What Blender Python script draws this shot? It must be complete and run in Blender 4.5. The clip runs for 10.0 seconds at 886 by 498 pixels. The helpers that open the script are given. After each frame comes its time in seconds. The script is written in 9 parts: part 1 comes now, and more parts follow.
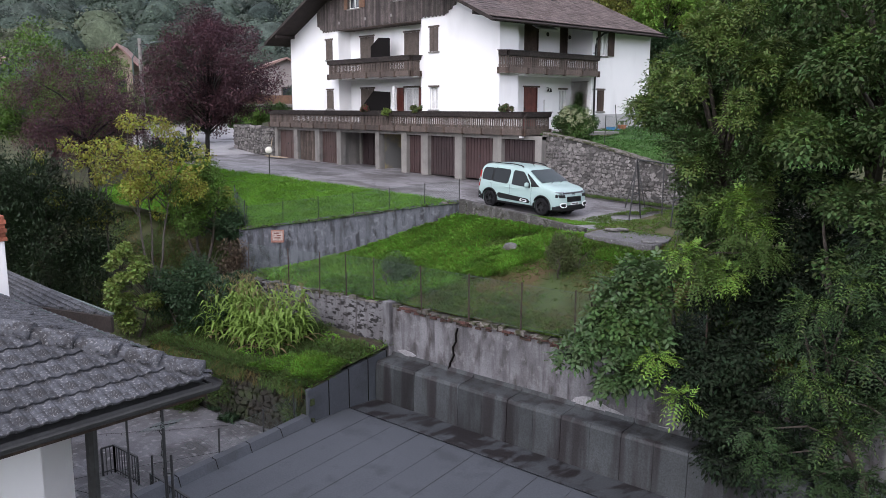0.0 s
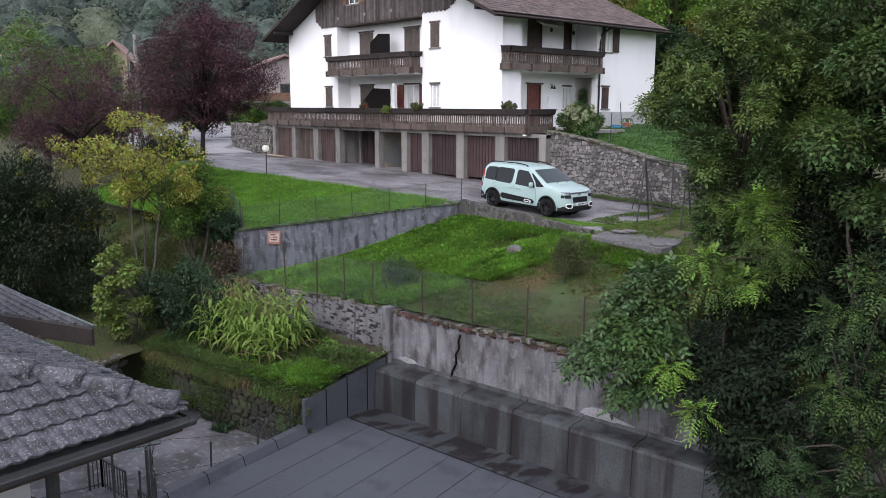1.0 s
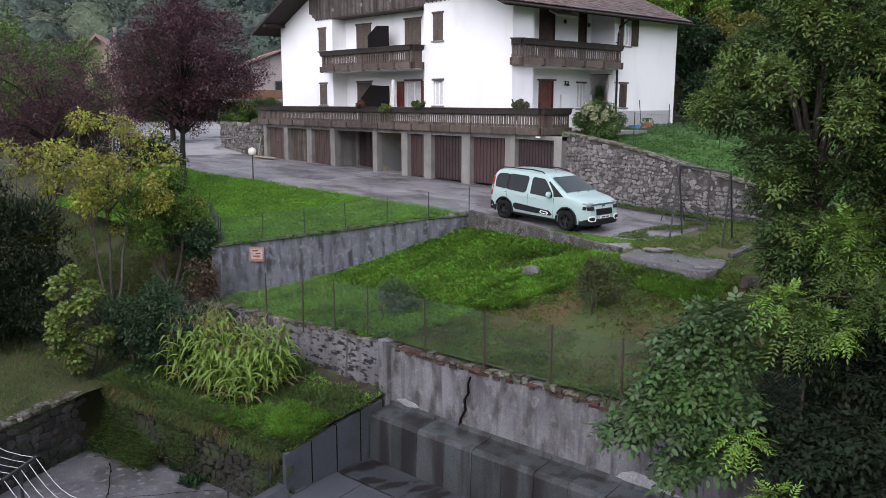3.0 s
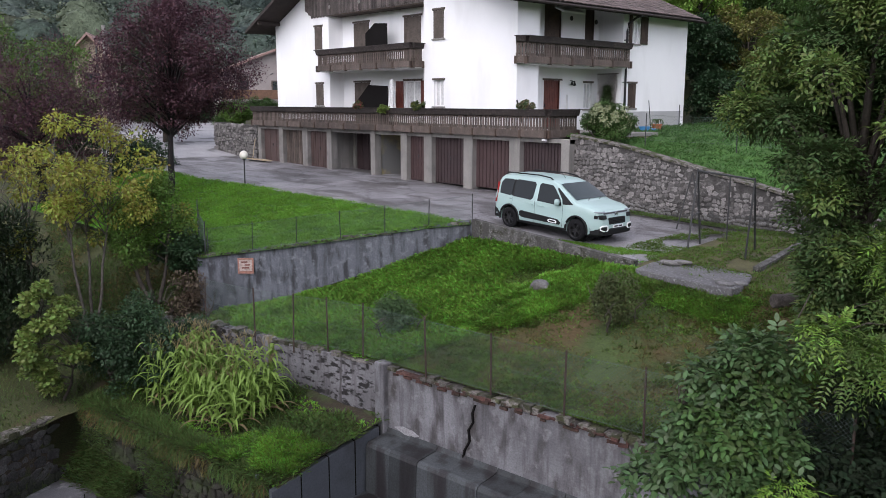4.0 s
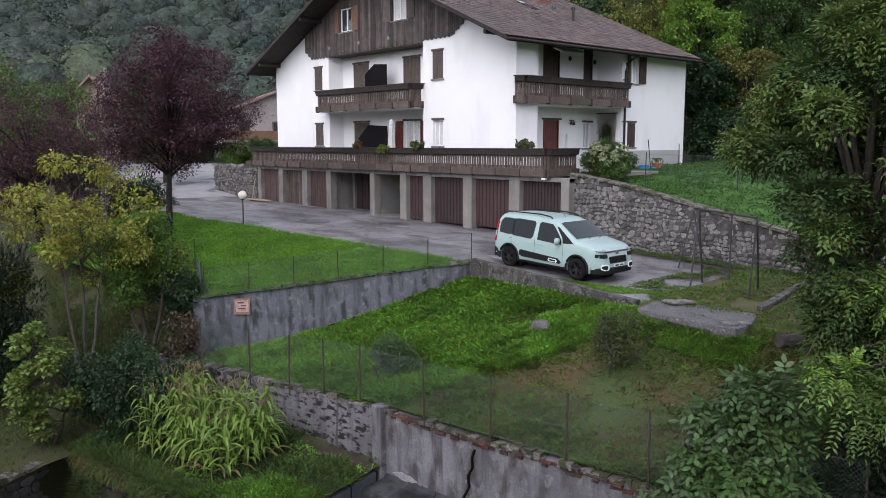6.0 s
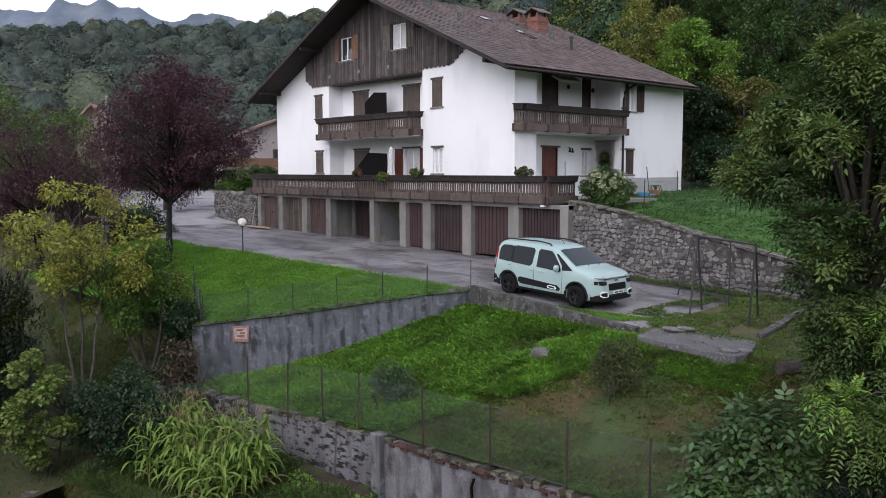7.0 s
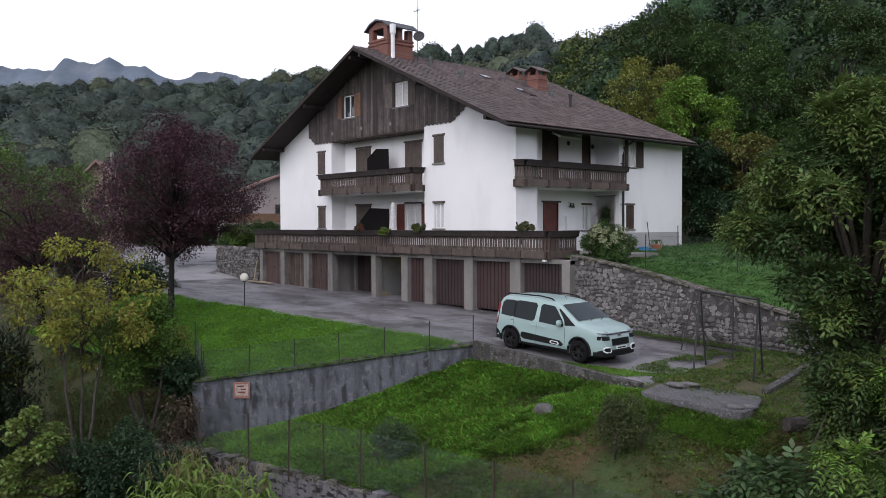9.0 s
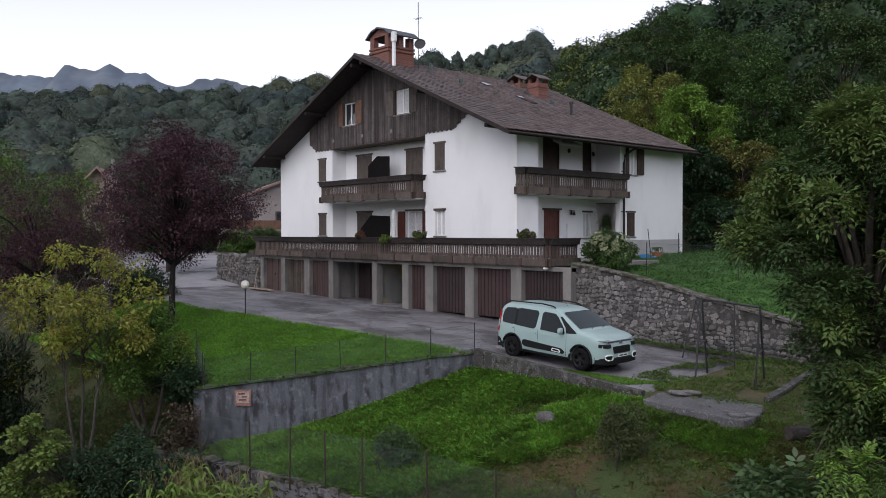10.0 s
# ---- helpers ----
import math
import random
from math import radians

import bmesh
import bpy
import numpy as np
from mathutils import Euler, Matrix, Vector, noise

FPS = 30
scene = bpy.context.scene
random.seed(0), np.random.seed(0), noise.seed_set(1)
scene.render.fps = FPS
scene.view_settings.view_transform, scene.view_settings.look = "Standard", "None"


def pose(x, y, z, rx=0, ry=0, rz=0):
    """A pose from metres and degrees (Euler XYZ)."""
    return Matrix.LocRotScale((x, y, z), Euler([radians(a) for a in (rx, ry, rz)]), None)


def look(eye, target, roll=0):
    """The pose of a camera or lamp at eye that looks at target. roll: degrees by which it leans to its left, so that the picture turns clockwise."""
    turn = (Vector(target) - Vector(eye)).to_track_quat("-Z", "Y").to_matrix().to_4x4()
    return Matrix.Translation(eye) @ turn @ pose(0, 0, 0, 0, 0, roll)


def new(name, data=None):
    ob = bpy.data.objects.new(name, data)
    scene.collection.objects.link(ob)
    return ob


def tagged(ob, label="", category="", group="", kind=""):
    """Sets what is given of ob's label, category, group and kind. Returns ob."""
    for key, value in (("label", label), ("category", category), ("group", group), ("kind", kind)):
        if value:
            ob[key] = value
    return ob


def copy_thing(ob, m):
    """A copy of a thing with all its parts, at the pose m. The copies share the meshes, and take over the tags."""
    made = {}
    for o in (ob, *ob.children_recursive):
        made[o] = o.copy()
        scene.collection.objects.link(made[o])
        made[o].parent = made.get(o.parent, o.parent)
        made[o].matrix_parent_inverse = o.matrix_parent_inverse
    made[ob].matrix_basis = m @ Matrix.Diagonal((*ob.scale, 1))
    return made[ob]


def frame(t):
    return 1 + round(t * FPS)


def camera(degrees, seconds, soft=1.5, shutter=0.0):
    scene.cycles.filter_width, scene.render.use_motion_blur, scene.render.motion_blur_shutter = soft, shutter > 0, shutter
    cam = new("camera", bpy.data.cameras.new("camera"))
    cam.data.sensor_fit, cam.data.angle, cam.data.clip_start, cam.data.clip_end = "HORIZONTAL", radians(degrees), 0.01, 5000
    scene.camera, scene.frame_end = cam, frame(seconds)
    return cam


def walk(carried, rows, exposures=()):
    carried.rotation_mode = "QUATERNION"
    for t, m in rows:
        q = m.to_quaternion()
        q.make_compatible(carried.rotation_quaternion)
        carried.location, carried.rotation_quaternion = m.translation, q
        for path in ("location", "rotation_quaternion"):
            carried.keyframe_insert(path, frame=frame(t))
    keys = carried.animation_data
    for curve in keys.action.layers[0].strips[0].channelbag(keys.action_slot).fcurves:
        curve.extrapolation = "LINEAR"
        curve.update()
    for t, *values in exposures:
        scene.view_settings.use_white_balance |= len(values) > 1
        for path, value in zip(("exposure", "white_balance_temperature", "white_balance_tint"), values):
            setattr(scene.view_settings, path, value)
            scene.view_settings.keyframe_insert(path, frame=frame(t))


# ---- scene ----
cam = camera(57.9, 10.0, soft=0.6)
PATH = [
    (0.0, pose(4.885, -4.044, 3.323, 79.986, -0.137, 48.201)),
    (0.5, pose(4.592, -3.826, 3.311, 79.909, -0.143, 48.180)),
    (1.0, pose(4.141, -3.454, 3.319, 79.812, -0.124, 48.208)),
    (1.5, pose(3.564, -2.974, 3.319, 79.767, -0.112, 48.238)),
    (2.0, pose(2.885, -2.414, 3.336, 79.713, -0.130, 48.256)),
    (2.5, pose(2.194, -1.843, 3.339, 79.666, -0.154, 48.264)),
    (4.0, pose(0.167, -0.137, 3.417, 79.596, -0.072, 48.280)),
    (4.5, pose(-0.044, 0.089, 3.360, 79.641, -0.054, 48.349)),
    (5.0, pose(-0.026, 0.098, 3.362, 80.660, 0.044, 48.315)),
    (5.5, pose(-0.011, 0.103, 3.365, 81.568, 0.098, 48.327)),
    (7.0, pose(0.022, 0.102, 3.377, 84.359, 0.140, 48.320)),
    (7.5, pose(0.028, 0.094, 3.382, 85.310, 0.184, 48.323)),
    (8.0, pose(0.030, 0.081, 3.387, 86.334, 0.215, 48.345)),
    (8.5, pose(0.027, 0.063, 3.394, 87.264, 0.214, 48.360)),
    (9.0, pose(0.021, 0.042, 3.403, 88.243, 0.235, 48.364)),
    (9.5, pose(0.011, 0.021, 3.416, 88.764, 0.217, 48.366)),
    (10.0, pose(0.000, 0.000, 3.431, 88.724, 0.183, 48.357)),
]
walk(cam, PATH, exposures=((0.0, 1.52), (4.5, 1.36), (7.0, 1.13), (7.5, 1.03), (9.0, 0.84), (10.0, 0.62)))

# ---- world and light ----
world = bpy.data.worlds.new("world")
scene.world = world
world.use_nodes = True
wn = world.node_tree
sky = wn.nodes.new("ShaderNodeTexSky")
sky.sky_type, sky.sun_disc = "NISHITA", False
sky.sun_elevation, sky.sun_rotation = radians(52), radians(158)
sky.air_density, sky.dust_density, sky.ozone_density = 1.0, 1.0, 1.0
hs = wn.nodes.new("ShaderNodeHueSaturation")
hs.inputs["Saturation"].default_value = 0.30
bgn = wn.nodes["Background"]
bgn.inputs["Strength"].default_value = 0.15
wn.links.new(sky.outputs[0], hs.inputs["Color"])
tint = wn.nodes.new("ShaderNodeMix")
tint.data_type, tint.blend_type = "RGBA", "MULTIPLY"
tint.inputs[0].default_value, tint.inputs[7].default_value = 1.0, (1.035, 0.99, 1.055, 1)
wn.links.new(hs.outputs[0], tint.inputs[6])
wn.links.new(tint.outputs[2], bgn.inputs["Color"])
sun = new("sun", bpy.data.lights.new("sun", "SUN"))
sun.data.energy, sun.data.angle, sun.data.color = 0.55, radians(50), (1.0, 0.95, 0.92)
sun.matrix_world = look((10, -70, 70), (-26, 20, 0))


# ---- materials ----
def mat(name, base, rough=0.8, var=0.25, scale=3.0, fine=40.0, bump=0.15, dist=0.02, metal=0.0, spec=0.4, stain=None, stain_at=(0.55, 0.7), stain_scale=1.2, streak=None, island=0.0, rnd=0.0, hue=0.0, trans=0.0, fleck=None, stain_stretch=None, streak_scale=2.6, streak_at=(0.48, 0.62), fleck_scale=24.0, grit=None):
    """Two scales of noise on the colour, fine relief, and, where asked, stains, vertical streaks, a shift of tone by piece or by leaf."""
    m = bpy.data.materials.new(name)
    m.use_nodes = True
    t = m.node_tree
    n, l = t.nodes, t.links
    b = n["Principled BSDF"]
    b.inputs["Roughness"].default_value, b.inputs["Metallic"].default_value = rough, metal
    b.inputs["Specular IOR Level"].default_value = spec
    co = n.new("ShaderNodeTexCoord")

    def noise_tex(s, detail=4.0, stretch=None):
        v = co.outputs["Object"]
        if stretch:
            mp = n.new("ShaderNodeMapping")
            mp.inputs["Scale"].default_value = stretch
            l.new(v, mp.inputs["Vector"])
            v = mp.outputs[0]
        x = n.new("ShaderNodeTexNoise")
        x.inputs["Scale"].default_value, x.inputs["Detail"].default_value = s, detail
        l.new(v, x.inputs["Vector"])
        return x.outputs["Fac"]

    def ramp(fac, lo, hi, a=0.0, c=1.0):
        r = n.new("ShaderNodeMapRange")
        r.inputs["From Min"].default_value, r.inputs["From Max"].default_value = lo, hi
        r.inputs["To Min"].default_value, r.inputs["To Max"].default_value = a, c
        l.new(fac, r.inputs["Value"])
        return r.outputs[0]

    def mix(fac, a, c, how="MIX"):
        x = n.new("ShaderNodeMix")
        x.data_type, x.blend_type = "RGBA", how
        for sock, v in ((x.inputs[0], fac), (x.inputs[6], a), (x.inputs[7], c)):
            if hasattr(v, "is_linked"):
                l.new(v, sock)
            elif isinstance(v, (int, float)):
                sock.default_value = v
            else:
                sock.default_value = (*v, 1)
        return x.outputs[2]

    dark = tuple(c * (1 - var) for c in base)
    light = tuple(min(1, c * (1 + var)) for c in base)
    big, small = noise_tex(scale), noise_tex(fine, 2.0)
    col = mix(ramp(big, 0.3, 0.7), dark, light)
    col = mix(ramp(small, 0.25, 0.75, 0, 0.5), col, dark)
    if stain:
        col = mix(ramp(noise_tex(stain_scale, 6.0, stain_stretch), *stain_at), col, stain)
    if fleck:
        col = mix(ramp(noise_tex(fleck_scale, 6.0), 0.55, 0.74), col, fleck)
    if streak:
        col = mix(ramp(noise_tex(streak_scale, 6.0, (1, 1, 0.09)), *streak_at, 0, 0.9), col, streak)
    if grit is None:
        grit = 0.0 if trans else min(0.4, var)
    if grit > 0.1:
        col = mix(1.0, col, ramp(noise_tex(24.0, 7.0), 0.3, 0.7, 1 - grit, 1 + grit), "MULTIPLY")
    if island or rnd:
        src = n.new("ShaderNodeNewGeometry").outputs["Random Per Island"] if island else n.new("ShaderNodeObjectInfo").outputs["Random"]
        h = n.new("ShaderNodeHueSaturation")
        l.new(col, h.inputs["Color"])
        k = island or rnd
        l.new(ramp(src, 0, 1, 1 - k, 1 + k), h.inputs["Value"])
        if hue:
            l.new(ramp(src, 0, 1, 0.5 - hue, 0.5 + hue), h.inputs["Hue"])
        col = h.outputs[0]
    l.new(col, b.inputs["Base Color"])
    if bump:
        bp = n.new("ShaderNodeBump")
        bp.inputs["Strength"].default_value, bp.inputs["Distance"].default_value = bump, dist
        l.new(mix(0.5, big, small), bp.inputs["Height"])
        l.new(bp.outputs[0], b.inputs["Normal"])
    if trans:
        b.inputs["Transmission Weight"].default_value = 0
        tr = n.new("ShaderNodeBsdfTranslucent")
        l.new(col, tr.inputs["Color"])
        ms = n.new("ShaderNodeMixShader")
        ms.inputs[0].default_value = trans
        l.new(b.outputs[0], ms.inputs[1])
        l.new(tr.outputs[0], ms.inputs[2])
        l.new(ms.outputs[0], n["Material Output"].inputs["Surface"])
    return m


def patched(m, size=0.55, depth=0.55):
    """Mended patches of differing tone with thin dark cracks between them."""
    n, l = m.node_tree.nodes, m.node_tree.links
    b = n["Principled BSDF"]
    col = b.inputs["Base Color"].links[0].from_socket
    co = n.new("ShaderNodeTexCoord").outputs["Object"]
    wob = n.new("ShaderNodeTexNoise")
    wob.inputs["Scale"].default_value = 1.3
    wob.inputs["Detail"].default_value = 5.0
    l.new(co, wob.inputs["Vector"])
    add = n.new("ShaderNodeVectorMath")
    add.operation = "MULTIPLY_ADD"
    l.new(wob.outputs["Color"], add.inputs[0])
    add.inputs[1].default_value = (1.3, 1.3, 0)
    l.new(co, add.inputs[2])
    for feature, lo, hi, a, c in (("DISTANCE_TO_EDGE", 0.0, 0.03, 1 - depth, 1.0), ("F1", 0.2, 0.8, 0.84, 1.2)):
        v = n.new("ShaderNodeTexVoronoi")
        v.feature = feature
        v.inputs["Scale"].default_value = size
        l.new(add.outputs[0], v.inputs["Vector"])
        r = n.new("ShaderNodeMapRange")
        r.inputs["From Min"].default_value, r.inputs["From Max"].default_value = lo, hi
        r.inputs["To Min"].default_value, r.inputs["To Max"].default_value = a, c
        l.new(v.outputs["Distance"] if lo == 0.0 else v.outputs["Color"], r.inputs["Value"])
        x = n.new("ShaderNodeMix")
        x.data_type, x.blend_type = "RGBA", "MULTIPLY"
        x.inputs[0].default_value = 1.0
        l.new(col, x.inputs[6])
        l.new(r.outputs[0], x.inputs[7])
        col = x.outputs[2]
    l.new(col, b.inputs["Base Color"])
    return m


def glass_mat(name, tint=(0.04, 0.05, 0.06), rough=0.05):
    m = bpy.data.materials.new(name)
    m.use_nodes = True
    b = m.node_tree.nodes["Principled BSDF"]
    b.inputs["Base Color"].default_value = (*tint, 1)
    b.inputs["Roughness"].default_value = rough
    b.inputs["Specular IOR Level"].default_value = 0.7
    return m


PLASTER = mat("white_plaster", (0.76, 0.76, 0.765), 0.9, 0.04, 0.5, 60, 0.1, 0.01, stain=(0.66, 0.66, 0.66), stain_at=(0.52, 0.75), stain_scale=0.8, stain_stretch=(1, 1, 0.35))
PLINTH = mat("grey_plinth_plaster", (0.36, 0.36, 0.36), 0.9, 0.12, 1.0, 50, 0.15)
DWOOD = mat("dark_stained_wood", (0.055, 0.036, 0.027), 0.75, 0.35, 2.5, 30, 0.3, rnd=0.25)
RAILWOOD = mat("weathered_rail_wood", (0.042, 0.029, 0.025), 0.8, 0.4, 2.0, 30, 0.3, rnd=0.3)
SLATWOOD = mat("weathered_slat_wood", (0.088, 0.068, 0.058), 0.8, 0.35, 2.0, 30, 0.3, rnd=0.3)
BOARDS = mat("grey_brown_cladding", (0.098, 0.082, 0.077), 0.85, 0.35, 3.0, 30, 0.3, rnd=0.3, streak=(0.042, 0.034, 0.033))
EAVES = mat("dark_eaves_wood", (0.026, 0.019, 0.017), 0.85, 0.3, 3.0, 30, 0.3, rnd=0.2)
TOPWOOD = mat("blackened_rail_wood", (0.026, 0.020, 0.018), 0.8, 0.4, 2.0, 30, 0.4, rnd=0.3, fleck=(0.06, 0.05, 0.046))
SHUTGREY = mat("grey_weathered_shutter", (0.115, 0.095, 0.085), 0.8, 0.25, 4, 40, 0.2)
BROWNSHUT = mat("sun_bleached_shutter", (0.15, 0.085, 0.055), 0.8, 0.25, 4, 40, 0.2)
SHUTTER = mat("faded_brown_shutter", (0.085, 0.068, 0.058), 0.8, 0.25, 4, 40, 0.2)
REDWOOD = mat("red_brown_wood", (0.115, 0.030, 0.021), 0.55, 0.25, 4, 40, 0.15)
BROWNDOOR = mat("brown_metal_door", (0.075, 0.047, 0.043), 0.55, 0.18, 1.5, 30, 0.08, stain=(0.05, 0.035, 0.032))
CONCRETE = mat("grey_concrete", (0.205, 0.195, 0.182), 0.9, 0.2, 1.5, 30, 0.25, stain=(0.13, 0.125, 0.12), streak=(0.155, 0.15, 0.14), grit=0.11)
GARAGEIN = mat("garage_plaster", (0.30, 0.26, 0.15), 0.95, 0.2, 0.9, 20, 0.1, stain=(0.17, 0.17, 0.165), stain_at=(0.5, 0.6), stain_scale=0.7, grit=0.0)
ROOFTILE = mat("weathered_brown_tile", (0.112, 0.090, 0.088), 0.85, 0.3, 1.2, 25, 0.3, rnd=0.25, stain=(0.06, 0.052, 0.046))
GREYTILE = mat("dark_grey_concrete_tile", (0.060, 0.063, 0.073), 0.85, 0.35, 3.5, 60, 0.7, 0.01, rnd=0.2, stain=(0.026, 0.026, 0.029), stain_at=(0.48, 0.6), stain_scale=9, fleck=(0.17, 0.17, 0.175), fleck_scale=46)
ASPHALT = mat("damp_worn_asphalt", (0.200, 0.194, 0.205), 0.5, 0.35, 0.9, 45, 0.6, 0.03, stain=(0.088, 0.083, 0.084), stain_at=(0.49, 0.58), stain_scale=0.75, stain_stretch=(0.5, 1.3, 1), fleck=(0.205, 0.2, 0.207))
patched(ASPHALT)
LANE = mat("pale_lane_asphalt", (0.33, 0.325, 0.335), 0.6, 0.2, 0.7, 40, 0.4, 0.02, stain=(0.12, 0.118, 0.12), stain_at=(0.6, 0.64), stain_scale=0.5)
MOSSYGROUND = mat("mossy_gravel", (0.074, 0.070, 0.030), 0.95, 0.4, 1.5, 25, 0.6, 0.04, stain=(0.10, 0.092, 0.075), stain_at=(0.52, 0.66), stain_scale=0.7)
LAWN = mat("short_grass", (0.048, 0.122, 0.018), 0.9, 0.4, 0.6, 25, 0.5, 0.05)
LAWNDRY = mat("patchy_grass_and_moss", (0.040, 0.060, 0.016), 0.95, 0.4, 0.7, 25, 0.6, 0.05, stain=(0.070, 0.048, 0.020), stain_at=(0.46, 0.6), stain_scale=0.55)
ROUGHGRASS = mat("rough_meadow", (0.043, 0.050, 0.017), 0.95, 0.35, 0.7, 20, 0.5, 0.05, stain=(0.062, 0.05, 0.024))
SOIL = mat("dark_soil", (0.036, 0.028, 0.018), 0.95, 0.4, 2, 30, 0.9, 0.05, stain=(0.034, 0.05, 0.014), stain_at=(0.48, 0.6))
OLDWALL = mat("streaked_old_plaster", (0.150, 0.148, 0.158), 0.9, 0.35, 1.0, 25, 0.6, 0.03, stain=(0.05, 0.045, 0.045), stain_at=(0.46, 0.66), stain_scale=3.0, stain_stretch=(1, 1, 0.35), streak=(0.048, 0.044, 0.047), streak_scale=5.5, fleck=(0.18, 0.176, 0.185), fleck_scale=5.0, streak_at=(0.52, 0.72), grit=0.14)
MOULDWALL = mat("mould_blackened_plaster", (0.155, 0.150, 0.160), 0.9, 0.35, 1.4, 25, 0.7, 0.03, stain=(0.014, 0.013, 0.013), stain_at=(0.50, 0.60), stain_scale=6.0, stain_stretch=(0.7, 0.7, 1.5), streak=(0.055, 0.05, 0.052), streak_scale=5.0, grit=0.14)
KERBWALL = mat("mossy_kerb_concrete", (0.10, 0.096, 0.094), 0.95, 0.4, 3.0, 25, 0.8, 0.03, stain=(0.03, 0.03, 0.022), stain_at=(0.46, 0.58), stain_scale=6, streak=(0.045, 0.043, 0.04), fleck=(0.17, 0.165, 0.16))
OLDBRICK = mat("mossy_old_brick", (0.070, 0.034, 0.028), 0.95, 0.4, 5, 30, 0.5, 0.03, rnd=0.35, stain=(0.035, 0.032, 0.022), stain_at=(0.5, 0.6), stain_scale=3)
BLUEWALL = mat("blue_grey_old_plaster", (0.105, 0.112, 0.130), 0.9, 0.3, 0.8, 25, 0.4, 0.02, stain=(0.030, 0.031, 0.035), stain_at=(0.47, 0.64), stain_scale=4.0, stain_stretch=(1, 1, 0.3), streak=(0.045, 0.047, 0.054), streak_scale=5.0, fleck=(0.15, 0.158, 0.178), fleck_scale=5.0, streak_at=(0.52, 0.72), grit=0.14)
COPING = mat("mossy_coping", (0.105, 0.096, 0.088), 0.95, 0.4, 6, 25, 0.9, 0.03, rnd=0.5, stain=(0.032, 0.034, 0.016), stain_at=(0.47, 0.57), stain_scale=4.5)
PALECOPING = mat("pale_mortar_lump", (0.26, 0.25, 0.235), 0.95, 0.3, 7, 30, 0.8, 0.03, stain=(0.08, 0.075, 0.06), stain_at=(0.52, 0.6), stain_scale=6)
MEMBRANE = mat("slate_grey_membrane", (0.062, 0.069, 0.081), 0.7, 0.14, 0.6, 50, 0.1, stain=(0.045, 0.05, 0.058))
WETMEMBRANE = mat("stained_membrane", (0.046, 0.051, 0.054), 0.6, 0.25, 1.2, 45, 0.25, rnd=0.3, streak=(0.016, 0.014, 0.015), stain=(0.022, 0.021, 0.023), stain_at=(0.52, 0.64), stain_scale=2.6, stain_stretch=(1, 1, 0.12))
SEAMTAR = mat("bitumen_seam", (0.016, 0.017, 0.019), 0.6, 0.2, 5, 40, 0.1)
PUDDLED = mat("damp_gutter_membrane", (0.046, 0.050, 0.056), 0.45, 0.25, 1.2, 45, 0.2, stain=(0.015, 0.013, 0.014), stain_at=(0.49, 0.55), stain_scale=1.3, stain_stretch=(1.9, 0.8, 1))
YARD = mat("cracked_concrete_yard", (0.125, 0.124, 0.134), 0.9, 0.35, 0.8, 30, 0.4, stain=(0.06, 0.058, 0.06), stain_at=(0.45, 0.6), stain_scale=0.9, fleck=(0.21, 0.205, 0.21), fleck_scale=5.0, grit=0.14)
STONE = mat("grey_limestone_rubble", (0.124, 0.121, 0.119), 0.9, 0.4, 5, 30, 0.7, rnd=0.55, stain=(0.06, 0.055, 0.045), stain_at=(0.5, 0.65), stain_scale=0.8)
MORTAR = mat("grey_mortar", (0.066, 0.062, 0.059), 0.95, 0.35, 6, 30, 0.6, stain=(0.03, 0.028, 0.026), stain_at=(0.5, 0.62), stain_scale=3)
BRICK = mat("red_brick", (0.23, 0.075, 0.045), 0.9, 0.25, 4, 40, 0.3, rnd=0.3)
STEEL = mat("dark_painted_steel", (0.03, 0.031, 0.032), 0.6, 0.2, 5, 40, 0.1)
RUST = mat("rusted_steel", (0.045, 0.027, 0.022), 0.8, 0.3, 8, 60, 0.2)
GALV = mat("galvanised_wire", (0.095, 0.125, 0.118), 0.6, 0.15, 5, 40, 0.0, metal=0.3)
BARK = mat("grey_brown_bark", (0.055, 0.046, 0.038), 0.95, 0.3, 5, 40, 0.6, 0.03)
GLASS = glass_mat("window_glass", (0.03, 0.035, 0.04))
WHITEPAINT = mat("white_paint", (0.78, 0.78, 0.78), 0.5, 0.05, 2, 40, 0.02)
CURTAIN = mat("net_curtain", (0.55, 0.55, 0.55), 0.9, 0.15, 8, 40, 0.1)
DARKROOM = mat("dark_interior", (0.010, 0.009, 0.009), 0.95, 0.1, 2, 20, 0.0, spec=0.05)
LIME = mat("white_lime_bloom", (0.27, 0.265, 0.275), 0.95, 0.25, 4, 40, 0.4)
DARKBARK = mat("dark_plum_bark", (0.014, 0.012, 0.012), 0.95, 0.3, 5, 40, 0.6, 0.03)


